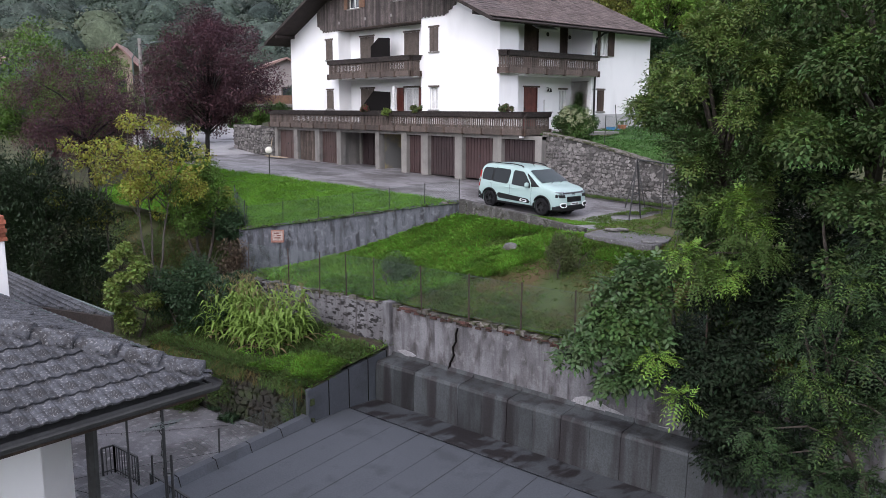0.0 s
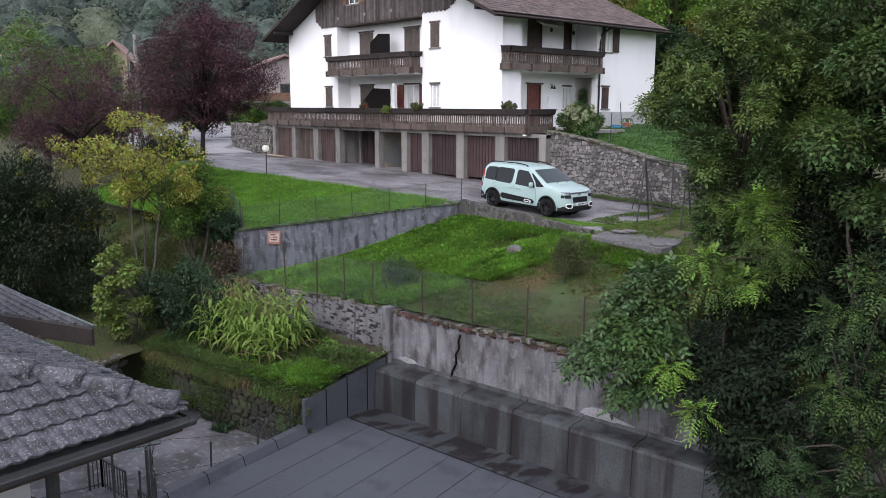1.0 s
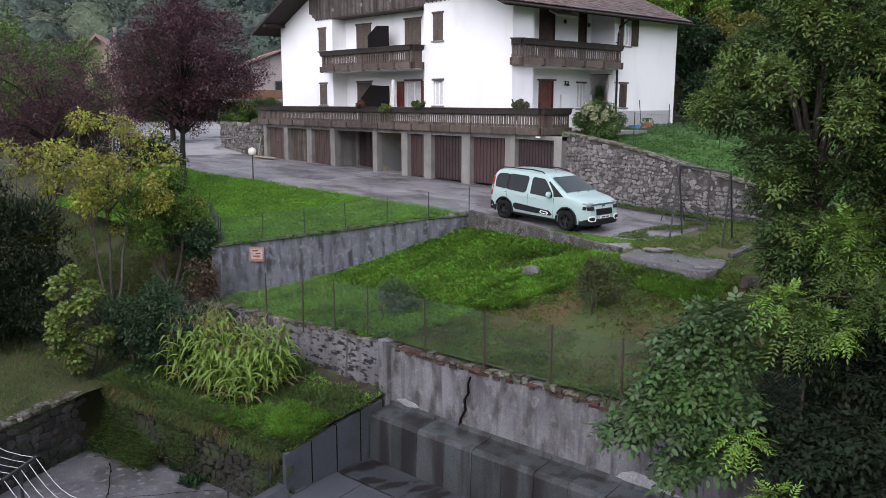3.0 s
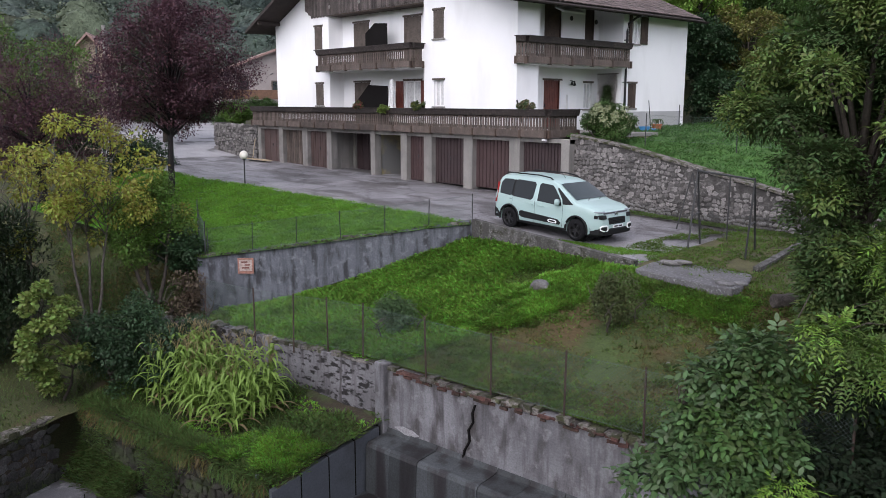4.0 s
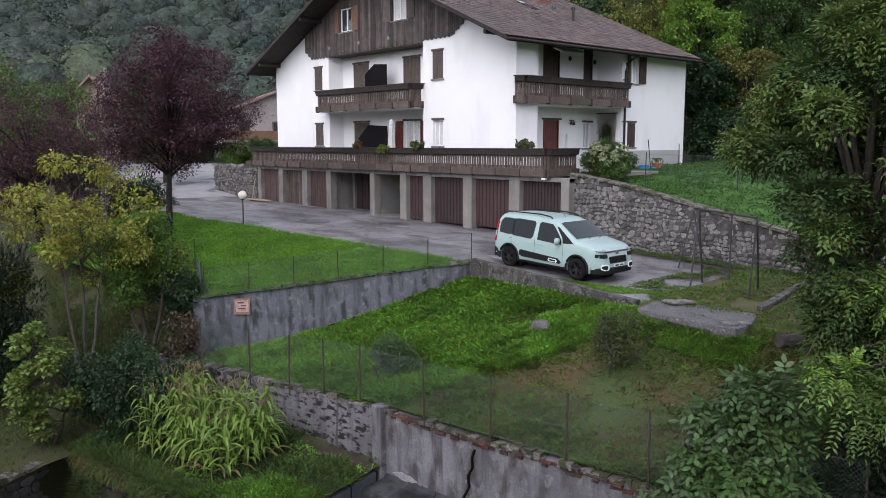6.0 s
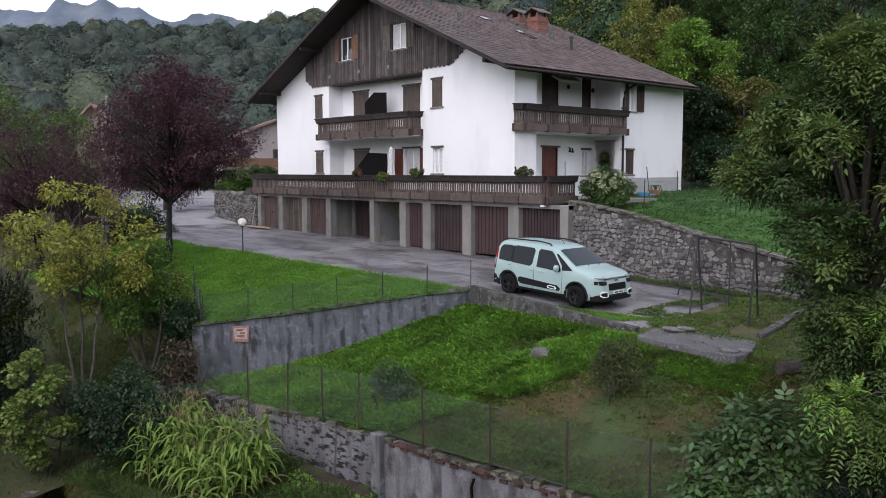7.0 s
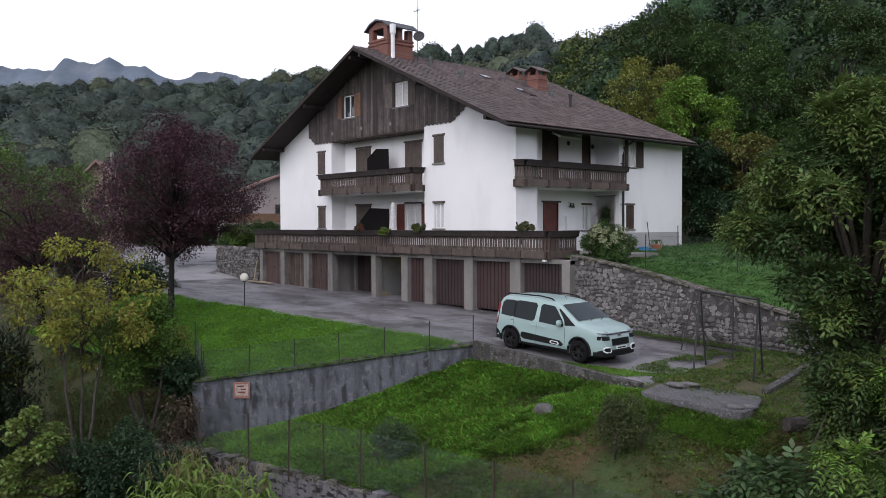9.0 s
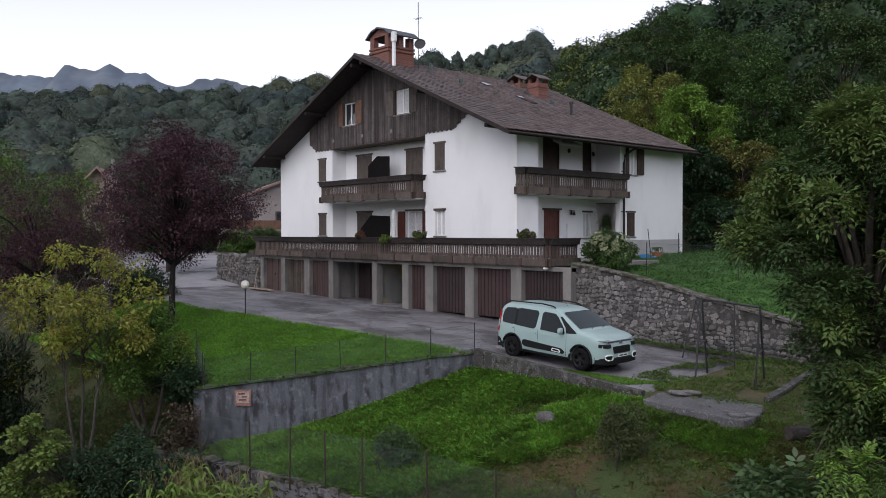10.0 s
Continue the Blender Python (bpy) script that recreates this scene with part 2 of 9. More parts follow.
# ---- building helpers ----
class Build:
    """Collects boxes, prisms and tubes into one mesh."""

    def __init__(self):
        self.v, self.f = [], []

    def add(self, vs, fs):
        o = len(self.v)
        self.v += [tuple(p) for p in vs]
        self.f += [tuple(o + i for i in q) for q in fs]
        return self

    def box(self, x0, x1, y0, y1, z0, z1, m=None):
        vs = [Vector((x, y, z)) for z in (z0, z1) for x, y in ((x0, y0), (x1, y0), (x1, y1), (x0, y1))]
        if m:
            vs = [m @ p for p in vs]
        return self.add(vs, [(3, 2, 1, 0), (4, 5, 6, 7), (0, 1, 5, 4), (1, 2, 6, 5), (2, 3, 7, 6), (3, 0, 4, 7)])

    def beam(self, a, b, w, h):
        a, b = Vector(a), Vector(b)
        d = (b - a).normalized()
        s = d.cross(Vector((0, 0, 1)))
        s = (s.normalized() if s.length > 1e-3 else Vector((1, 0, 0))) * (w / 2)
        u = s.cross(d).normalized() * (h / 2)
        vs = [p + i * s + j * u for p in (a, b) for i, j in ((-1, -1), (1, -1), (1, 1), (-1, 1))]
        return self.add(vs, [(0, 1, 2, 3), (7, 6, 5, 4), (0, 4, 5, 1), (1, 5, 6, 2), (2, 6, 7, 3), (3, 7, 4, 0)])

    def prism(self, pts, z0, z1):
        n = len(pts)
        vs = [(x, y, z0) for x, y in pts] + [(x, y, z1) for x, y in pts]
        return self.add(vs, [tuple(range(n))[::-1], tuple(range(n, 2 * n))] + [(i, (i + 1) % n, n + (i + 1) % n, n + i) for i in range(n)])

    def extrude(self, pts, off):
        """A planar loop of points carried along a vector."""
        n, off = len(pts), Vector(off)
        vs = [Vector(p) for p in pts] + [Vector(p) + off for p in pts]
        return self.add(vs, [tuple(range(n))[::-1], tuple(range(n, 2 * n))] + [(i, (i + 1) % n, n + (i + 1) % n, n + i) for i in range(n)])

    def tube(self, path, radii, n=6):
        rings = []
        path = [Vector(p) for p in path]
        for i, p in enumerate(path):
            d = (path[min(i + 1, len(path) - 1)] - path[max(i - 1, 0)]).normalized()
            s = d.cross(Vector((0, 0, 1)) if abs(d.z) < 0.95 else Vector((1, 0, 0))).normalized()
            u = s.cross(d)
            r = radii[i] if hasattr(radii, "__len__") else radii
            rings.append([p + r * (math.cos(6.2832 * k / n) * s + math.sin(6.2832 * k / n) * u) for k in range(n)])
        vs = [q for ring in rings for q in ring]
        fs = [(i * n + k, i * n + (k + 1) % n, (i + 1) * n + (k + 1) % n, (i + 1) * n + k) for i in range(len(path) - 1) for k in range(n)]
        fs += [tuple(range(n))[::-1], tuple((len(path) - 1) * n + k for k in range(n))]
        return self.add(vs, fs)

    def lathe(self, prof, n=16, at=(0, 0, 0)):
        vs = [(at[0] + r * math.cos(6.2832 * k / n), at[1] + r * math.sin(6.2832 * k / n), at[2] + z) for r, z in prof for k in range(n)]
        fs = [(i * n + k, i * n + (k + 1) % n, (i + 1) * n + (k + 1) % n, (i + 1) * n + k) for i in range(len(prof) - 1) for k in range(n)]
        return self.add(vs, fs + [tuple(range(n))[::-1], tuple((len(prof) - 1) * n + k for k in range(n))])

    def mesh(self, name, material, bevel=0.0, cuts=(), smooth=False, seg=1):
        me = bpy.data.meshes.new(name)
        me.from_pydata(self.v, [], self.f)
        if bevel or cuts:
            bm = bmesh.new()
            bm.from_mesh(me)
            for co, no in cuts:
                bmesh.ops.bisect_plane(bm, geom=bm.verts[:] + bm.edges[:] + bm.faces[:], plane_co=co, plane_no=no, clear_outer=True)
            if bevel:
                bmesh.ops.bevel(bm, geom=bm.edges[:], offset=bevel, segments=seg, affect="EDGES", clamp_overlap=True)
            bm.to_mesh(me)
            bm.free()
        if smooth:
            me.polygons.foreach_set("use_smooth", [True] * len(me.polygons))
        me.materials.append(material)
        return me


def part(name, b, material, parent=None, label="", bevel=0.0, cuts=(), smooth=False, seg=1):
    ob = new(name, b.mesh(name, material, bevel, cuts, smooth, seg) if isinstance(b, Build) else b)
    if parent:
        ob.parent = parent
    return tagged(ob, label)


def thing(name, label, category, at=(0, 0, 0), group="", kind=""):
    ob = new(name)
    ob.empty_display_size = 0.1
    ob.location = at
    return tagged(ob, label, category, group, kind)


def arrays(name, verts, quads, material, smooth=False):
    """A mesh from number arrays, quads of n corners each."""
    me = bpy.data.meshes.new(name)
    verts, quads = np.asarray(verts, dtype=np.float32), np.asarray(quads, dtype=np.int32)
    k = quads.shape[1]
    me.vertices.add(len(verts))
    me.vertices.foreach_set("co", verts.ravel())
    me.loops.add(quads.size)
    me.loops.foreach_set("vertex_index", quads.ravel())
    me.polygons.add(len(quads))
    me.polygons.foreach_set("loop_start", np.arange(0, quads.size, k, dtype=np.int32))
    if smooth:
        me.polygons.foreach_set("use_smooth", np.ones(len(quads), dtype=bool))
    me.update(calc_edges=True)
    me.materials.append(material)
    return me


def V(r, f, z=0.0):
    """A place from metres to the right and ahead along the valley's line of sight, and height."""
    return Vector((0.6646 * r - 0.7472 * f, 0.7472 * r + 0.6646 * f, z))


def patch(name, corners, nu, nv, amp, material, label, category, seed=0.0, kind="structure", dip=0.0):
    """Ground between four corners (counter-clockwise), finely divided and slightly uneven."""
    a, b, c, d = [Vector(p) for p in corners]
    vs = []
    for j in range(nv + 1):
        for i in range(nu + 1):
            u, w = i / nu, j / nv
            p = (a * (1 - u) + b * u) * (1 - w) + (d * (1 - u) + c * u) * w
            p.z += amp * noise.noise(Vector((p.x * 0.5, p.y * 0.5, seed))) + 0.4 * amp * noise.noise(Vector((p.x * 2, p.y * 2, seed + 5))) - dip * 4 * w * (1 - w) * (1 - u) ** 2
            vs.append(p)
    n = nu + 1
    fs = [(j * n + i, j * n + i + 1, (j + 1) * n + i + 1, (j + 1) * n + i) for j in range(nv) for i in range(nu)]
    return tagged(new(name, arrays(name, vs, fs, material, True)), label, category, kind=kind)


# ---- ground ----
def ss(x, a, b):
    t = min(1.0, max(0.0, (x - a) / (b - a)))
    return t * t * (3 - 2 * t)


def lerp_list(x, pts):
    for (a, u), (b, w) in zip(pts, pts[1:]):
        if x <= b:
            return u + (w - u) * max(0.0, (x - a) / (b - a))
    return pts[-1][1]


RISE = ((-0.8, 0.160), (-0.55, 0.160), (-0.4, 0.173), (-0.32, 0.168), (-0.24, 0.171), (-0.186, 0.180), (-0.13, 0.189), (-0.06, 0.206), (0.0, 0.222), (0.06, 0.228), (0.12, 0.228), (0.15, 0.216), (0.175, 0.21), (0.20, 0.212), (0.225, 0.22), (0.3, 0.25), (0.45, 0.30), (0.8, 0.36))
NEAR = ((-0.8, 70), (-0.1, 75), (0.05, 60), (0.2, 52), (0.25, 50), (0.6, 44), (0.9, 36))
CREST = ((-0.8, 270), (-0.1, 280), (0.1, 240), (0.2, 150), (0.4, 105), (0.9, 80))


def land(r, f):
    """Height of the open land, by metres to the right and ahead, with an added rise far behind."""
    z = lerp_list(f, ((-20, -7.6), (20.5, -6.9), (26, -4.8), (34, -2.6), (42, -0.9), (70, 0.4), (100, 1.0)))
    z += 3.2 * ss(r, 8, 16) * ss(f, 15, 30)
    # unseen rise behind the viewpoint, added to block low sky and darken reflections
    if f < -35:
        z += 60 * ss(-f, 35, 220)
    if f > 5:
        q = r / f
        f0, f1 = lerp_list(q, NEAR), lerp_list(q, CREST)
        z += max(0.0, lerp_list(q, RISE) * f1 - 7) * ss(f, f0 * 0.85, f1) * (1 + 0.08 * noise.noise(Vector((r * 0.02, f * 0.02, 3))))
    return z


axis_r = [-900, -600, -420, -320, -250, -200, -160, -130, -105, -85, -70] + list(range(-60, 61, 3)) + [70, 85, 105, 130, 160, 200, 250, 320, 420, 600, 900]
axis_f = [-600, -300, -120, -60, -30, -15, -6] + list(range(0, 72, 3)) + [76, 82, 90, 100, 112, 126, 140, 156, 174, 194, 216, 240, 266, 300, 350, 450, 600, 900, 1500]
gv = [V(r, f, land(r, f)) for f in axis_f for r in axis_r]
gn = len(axis_r)
gf = [(j * gn + i, j * gn + i + 1, (j + 1) * gn + i + 1, (j + 1) * gn + i) for j in range(len(axis_f) - 1) for i in range(gn - 1)]
tagged(new("ground", arrays("ground", gv, gf, ROUGHGRASS, True)), "rough green meadow and hillside under the woods", "ground", kind="structure")

patch("road", [(-45, 15.1, 0.25), (-19.39, 16.55, -0.355), (-19.39, 25.4, -0.22), (-45, 25.4, 0.12)], 60, 20, 0.03, ASPHALT, "damp patched grey asphalt forecourt before the garages", "road")
patch("road", [(-19.4, 16.6, -0.36), (-12.0, 17.55, -0.84), (-12.0, 23.7, -0.60), (-19.4, 23.7, -0.27)], 24, 18, 0.02, ASPHALT, "cracked asphalt parking bay edged with moss", "road")
patch("road", [(-78, 27, 2.0), (-44.99, 15.1, 0.25), (-44.99, 23.2, 0.12), (-72, 37, 2.0)], 20, 10, 0.03, LANE, "pale asphalt lane climbing away between trees", "road")
patch("lawn", [(-48.7, 23.85, 2.02), (-42.2, 23.5, 1.95), (-42.2, 32, 2.1), (-57, 32, 2.2)], 16, 14, 0.08, ROUGHGRASS, "overgrown bank behind the stone wall", "lawn", 10.0)
patch("ground", [(-12.01, 17.5, -0.84), (-3, 17.2, -1.0), (-3, 24.2, -0.3), (-12.01, 23.7, -0.50)], 24, 16, 0.05, MOSSYGROUND, "mossy ground with sparse grass beside the parking", "ground")
patch("lawn", [(-38, 9.5, -1.2), (-22.5, 10.2, -1.24), (-17.35, 16.78, -0.24), (-38, 14.95, 0.22)], 70, 26, 0.06, LAWN, "bright green short lawn above the retaining wall", "lawn", 1.0)
patch("lawn", [(-22.5, 9.3, -2.92), (-13.9, 10.95, -2.62), (-11.9, 17.4, -1.0), (-17.5, 16.75, -0.68)], 60, 50, 0.07, LAWNDRY, "sloping garden lawn with weeds and dry patches", "lawn", 2.0, dip=0.42)
patch("lawn", [(-13.92, 10.95, -2.625), (-2.0, 12.4, -2.5), (-2.5, 17.3, -0.92), (-11.92, 17.4, -0.88)], 60, 40, 0.07, LAWNDRY, "sloping garden lawn with dry mossy patches", "lawn", 3.0)
patch("lawn", [(-19.5, 23.6, 2.12), (-8.0, 23.5, 0.1), (-6.0, 40, 3.6), (-24.5, 39, 2.15)], 40, 40, 0.06, LAWN, "green grassy bank beside the house", "lawn", 4.0)
patch("lawn", [(-8.01, 23.5, 0.1), (5, 20, -1.2), (12, 40, 3.2), (-6.01, 40, 3.6)], 20, 20, 0.1, ROUGHGRASS, "rough grassy slope under the trees", "lawn", 7.0)
patch("lawn", [(-2.01, 12.4, -2.5), (9, 12.5, -3.2), (6, 20, -1.3), (-2.51, 17.3, -1.02)], 20, 14, 0.1, ROUGHGRASS, "rough shaded grass under the trees", "lawn", 8.0)
patch("meadow", [(-19.0, 1.0, -4.72), (-21.35, 6.5, -4.62), (-38.0, 9.6, -1.35), (-46, -10, -2.6)], 40, 40, 0.12, ROUGHGRASS, "dark sloping meadow beside the yard", "meadow", 9.0)
patch("meadow", [(-21.3, 6.4, -4.6), (-22.3, 8.9, -3.6), (-26.4, 12.4, -2.0), (-38.0, 9.55, -1.34)], 30, 20, 0.12, ROUGHGRASS, "dark sloping meadow below the garden", "meadow", 9.0)
patch("ground", [(-21.2, 6.3, -4.45), (-13.74, 7.64, -4.5), (-14.04, 10.85, -3.85), (-22.0, 8.9, -3.75)], 30, 16, 0.12, SOIL, "weedy vegetable plot with dark soil", "ground", 5.0)
patch("yard", [(-24.0, -3.0, -6.25), (-11.6, 1.0, -6.1), (-14.2, 7.8, -6.15), (-21.5, 6.6, -6.3)], 30, 30, 0.03, YARD, "cracked grey concrete yard", "yard", 6.0)


# ---- retaining walls ----
def wall_line(b, a, c, t, za0, za1, zc0, zc1, n=1, rough=0.0, seed=0.0):
    """A wall from a to c of thickness t (to the left of the way), bottom and top at both ends, with uneven faces."""
    a, c = Vector((*a, 0)), Vector((*c, 0))
    d = (c - a).normalized()
    s = Vector((-d.y, d.x, 0)) * t
    rows = 6
    vs, fs = [], []
    m = max(2, int((c - a).length / 0.35))
    for i in range(m + 1):
        u = i / m
        p = a.lerp(c, u)
        z0, z1 = za0 + (zc0 - za0) * u, za1 + (zc1 - za1) * u
        ring = [(p, z0 + (z1 - z0) * j / rows) for j in range(rows + 1)] + [(p + s, z1), (p + s, z0)]
        for q, z in ring:
            o = rough * noise.noise(Vector((q.x * 1.7, q.y * 1.7 + seed, z * 1.7)))
            vs.append(Vector((q.x - s.x / t * o, q.y - s.y / t * o, z + 0.5 * o)))
    k = rows + 3
    for i in range(m):
        fs += [(i * k + j, (i + 1) * k + j, (i + 1) * k + j + 1, i * k + j + 1) for j in range(k - 1)]
    fs += [tuple(range(k)), tuple(m * k + j for j in range(k))[::-1]]
    return b.add(vs, fs)


w1 = part("garden_wall", wall_line(Build(), (-22.62, 10.2), (-17.36, 16.86), 0.32, -3.3, -1.22, -0.8, -0.17, rough=0.03), BLUEWALL)
tagged(w1, "blue-grey rendered garden retaining wall with dark mould", "wall", kind="structure")
w1b = part("garden_wall", wall_line(Build(), (-26.2, 12.2), (-22.60, 10.18), 0.3, -3.4, -1.1, -3.4, -1.22, rough=0.04), BLUEWALL)
tagged(w1b, "return of the rendered garden wall overgrown with ivy", "wall", kind="structure")
w2 = part("garden_wall", wall_line(Build(), (-17.4, 16.72), (-11.9, 17.38), 0.2, -1.2, -0.12, -1.6, -0.70, rough=0.045), KERBWALL)
tagged(w2, "low grey concrete kerb wall along the parking", "wall", kind="structure")
w3 = part("retaining_wall", wall_line(Build(), (-14.1, 10.76), (4.0, 13.03), 0.35, -5.6, -2.66, -5.6, -2.62, rough=0.03), OLDWALL)
tagged(w3, "tall streaked grey concrete retaining wall below the lawn", "wall", kind="structure")
w3l = part("retaining_wall", wall_line(Build(), (-22.3, 8.85), (-14.12, 10.80), 0.35, -4.4, -2.72, -4.4, -2.66, rough=0.06), MOULDWALL)
tagged(w3l, "old grey stone and plaster garden wall", "wall", kind="structure")
plotbody = part("plot_soil", Build().prism([(-21.2, 6.5), (-13.9, 7.65), (-14.19, 10.8), (-22.1, 8.9)], -6.6, -4.62), SOIL)
tagged(plotbody, "dark earth bank under the vegetable plot", "ground", kind="structure")
w4 = part("terrace_wall", wall_line(Build(), (-21.3, 6.2), (-14.0, 7.62), 0.4, -6.6, -4.42, -6.6, -4.45, rough=0.10), SOIL)
tagged(w4, "mossy rubble wall holding the vegetable plot", "wall", kind="structure")


# ---- house ----
HX0, HX1, HY, HB = -41.5, -22.62, 24.18, 36.3
RX, RZ, EX, EZ = -32.06, 12.05, -21.75, 7.42
SLOPE = (RZ - EZ) / (EX - RX)
house = thing("apartment_house", "white plastered alpine apartment house with dark wooden gable and balconies", "house", (-32, 30, 0))


def hpart(name, b, material, label="", parent=None, **k):
    ob = part(name, b, material, None, label, **k)
    ob.parent = parent or house
    ob.matrix_parent_inverse = (parent or house).matrix_world.inverted() if parent else Matrix.Translation(house.location).inverted()
    return ob


def child(name, b, material, parent, label="", **k):
    """A sub-part under a part that stands at the origin of the house's frame."""
    ob = part(name, b, material, None, label, **k)
    ob.parent = parent
    return ob


def panel(plane, c, t, u0, u1, z0, z1, holes=()):
    """A wall in the plane x = c or y = c, from c inward by t, with holes (u0, u1, z0, z1) right through it."""
    us = sorted({u0, u1, *[h[0] for h in holes], *[h[1] for h in holes]})
    zs = sorted({z0, z1, *[h[2] for h in holes], *[h[3] for h in holes]})
    nu, nz = len(us), len(zs)
    at = (lambda u, o, z: (u, c + o, z)) if plane == "y" else (lambda u, o, z: (c + o, u, z))
    vs = [at(u, o, z) for o in (0, t) for z in zs for u in us]
    solid = {(i, k) for i in range(nu - 1) for k in range(nz - 1) if not any(h[0] <= (us[i] + us[i + 1]) / 2 <= h[1] and h[2] <= (zs[k] + zs[k + 1]) / 2 <= h[3] for h in holes)}
    v = lambda i, k, o: o * nu * nz + k * nu + i
    fs = []
    for i, k in solid:
        fs += [(v(i, k, 0), v(i + 1, k, 0), v(i + 1, k + 1, 0), v(i, k + 1, 0)), (v(i, k + 1, 1), v(i + 1, k + 1, 1), v(i + 1, k, 1), v(i, k, 1))]
        for (di, dk), (p, q) in (((-1, 0), ((0, 1), (0, 0))), ((1, 0), ((1, 0), (1, 1))), ((0, -1), ((0, 0), (1, 0))), ((0, 1), ((1, 1), (0, 1)))):
            if (i + di, k + dk) not in solid:
                e, g = (i + p[0], k + p[1]), (i + q[0], k + q[1])
                fs.append((v(*e, 0), v(*e, 1), v(*g, 1), v(*g, 0)))
    return Build().add(vs, fs)


under = 0.2
CUTS = [((RX, 0, RZ - under), (SLOPE, 0, 1)), ((RX, 0, RZ - under), (-SLOPE, 0, 1))]
# windows and doors as (u0, u1, z0, z1)
WL_LO, WL_UP = (-37.40, -36.72, 3.22, 4.36), (-37.40, -36.72, 6.16, 7.33)
WR_LO, WR_UP = (-27.72, -27.06, 3.22, 4.38), (-27.72, -27.06, 6.20, 7.42)
AW_L, AW_R = (-34.95, -33.85, 8.95, 10.12), (-30.62, -29.50, 9.05, 10.24)
RY = 25.06
D1_UP, D1_LO, D2_UP, W2_LO = (-35.05, -33.75, 5.15, 7.42), (-35.05, -33.75, 2.2, 4.42), (-30.9, -29.65, 5.15, 7.42), (-30.9, -29.65, 3.05, 4.42)
hpart("wall", panel("y", HY, 0.35, HX0, -36.1, 2.1, 12, (WL_LO, WL_UP)), PLASTER, cuts=CUTS)
hpart("wall", panel("y", HY, 0.35, -28.42, HX1, 2.1, 12, (WR_LO, WR_UP)), PLASTER, cuts=CUTS)
hpart("wall", panel("y", RY, 0.3, -36.1, -28.42, 2.1, 7.95, (D1_UP, D1_LO, D2_UP, W2_LO)), PLASTER)
hpart("wall", panel("x", -36.1, -0.35, HY + 0.35, RY + 0.3, 2.1, 7.95), PLASTER)
hpart("wall", panel("x", -28.42, 0.35, HY + 0.35, RY + 0.3, 2.1, 7.95), PLASTER)
hpart("wall", panel("y", HY - 0.03, 0.38, -36.1, -28.42, 7.85, 12, (AW_L, AW_R)), BOARDS, "gable wall above the recess", cuts=CUTS)
hpart("soffit", Build().box(-36.1, -28.42, HY, RY, 7.80, 7.85), DWOOD)
SX = -24.02
DS_LO, WS_LO, DS_UP, DS2_UP = (27.45, 28.55, 2.2, 4.38), (30.28, 30.86, 3.1, 4.30), (27.40, 28.55, 5.15, 7.75), (30.22, 30.92, 5.15, 7.66)
W4_LO, W6_UP = (31.80, 32.38, 3.14, 4.28), (31.9, 32.5, 6.1, 7.35)
hpart("wall", panel("x", HX1, -0.35, HY + 0.35, 25.5, 2.1, 8, ()), PLASTER, cuts=CUTS)
hpart("wall", panel("x", SX, -0.3, 25.5, 31.25, 2.1, 9, (DS_LO, WS_LO, DS_UP, DS2_UP)), PLASTER, cuts=CUTS)
hpart("wall", panel("y", 31.25, 0.3, SX - 0.3, HX1, 2.1, 8), PLASTER, cuts=CUTS)
hpart("wall", panel("x", HX1, -0.35, 31.55, HB, 2.98, 8, (W4_LO, W6_UP)), PLASTER, cuts=CUTS)
hpart("plinth", panel("x", HX1 + 0.03, -0.38, 31.58, HB, -0.2, 2.98), PLINTH)
hpart("wall", panel("y", HB, 0.3, HX0, HX1, -0.2, 12), PLASTER, cuts=CUTS)
hpart("wall", panel("x", HX0, 0.35, HY + 0.35, HB, -0.2, 8), PLASTER, cuts=CUTS)

# roof: two pitched slabs with rafters, fascia and ridge
def slope_pt(x, dz=0.0):
    return RZ - abs(x - RX) * SLOPE + dz


RY0, RY1 = 22.78, 36.95
for side in (1, -1):
    ex = RX + side * (EX - RX)
    loop = [(RX, RY0, RZ - 0.1), (ex, RY0, EZ - 0.1), (ex, RY0, EZ - 0.19), (RX, RY0, RZ - 0.19)]
    hpart("roof_slab", Build().extrude(loop, (0, RY1 - RY0, 0)), EAVES)
    hpart("barge_board", Build().extrude([(RX, RY0 - 0.04, RZ - 0.02), (ex, RY0 - 0.04, EZ - 0.02), (ex, RY0 - 0.04, EZ - 0.19), (RX, RY0 - 0.04, RZ - 0.19)], (0, 0.04, 0)), EAVES)
    for k in (0, 2.6, 5.3):
        x = RX + side * (0.4 + k * 1.62)
        hpart("purlin", Build().box(x - 0.08, x + 0.08, RY0 + 0.05, HY, slope_pt(x) - 0.38, slope_pt(x) - 0.2), EAVES, bevel=0.01)
    g = Build()
    prof = [(ex + side * (0.05 + 0.05 * math.cos(a)), EZ - 0.10 + 0.06 * math.sin(a)) for a in [math.pi + math.pi * i / 6 for i in range(7)]]
    prof += [(x + (x - ex - side * 0.08) * -0.12, z) for x, z in prof[::-1]]
    g.extrude([(x, RY0, z) for x, z in prof], (0, RY1 - RY0, 0))
    hpart("gutter", g, EAVES)


# ---- house fittings ----
def lbox(b, plane, c, u0, u1, o0, o1, z0, z1):
    """A box on a wall: u along the wall, o outward from it."""
    if plane == "y":
        return b.box(u0, u1, c - o1, c - o0, z0, z1)
    return b.box(c + o0, c + o1, u0, u1, z0, z1)


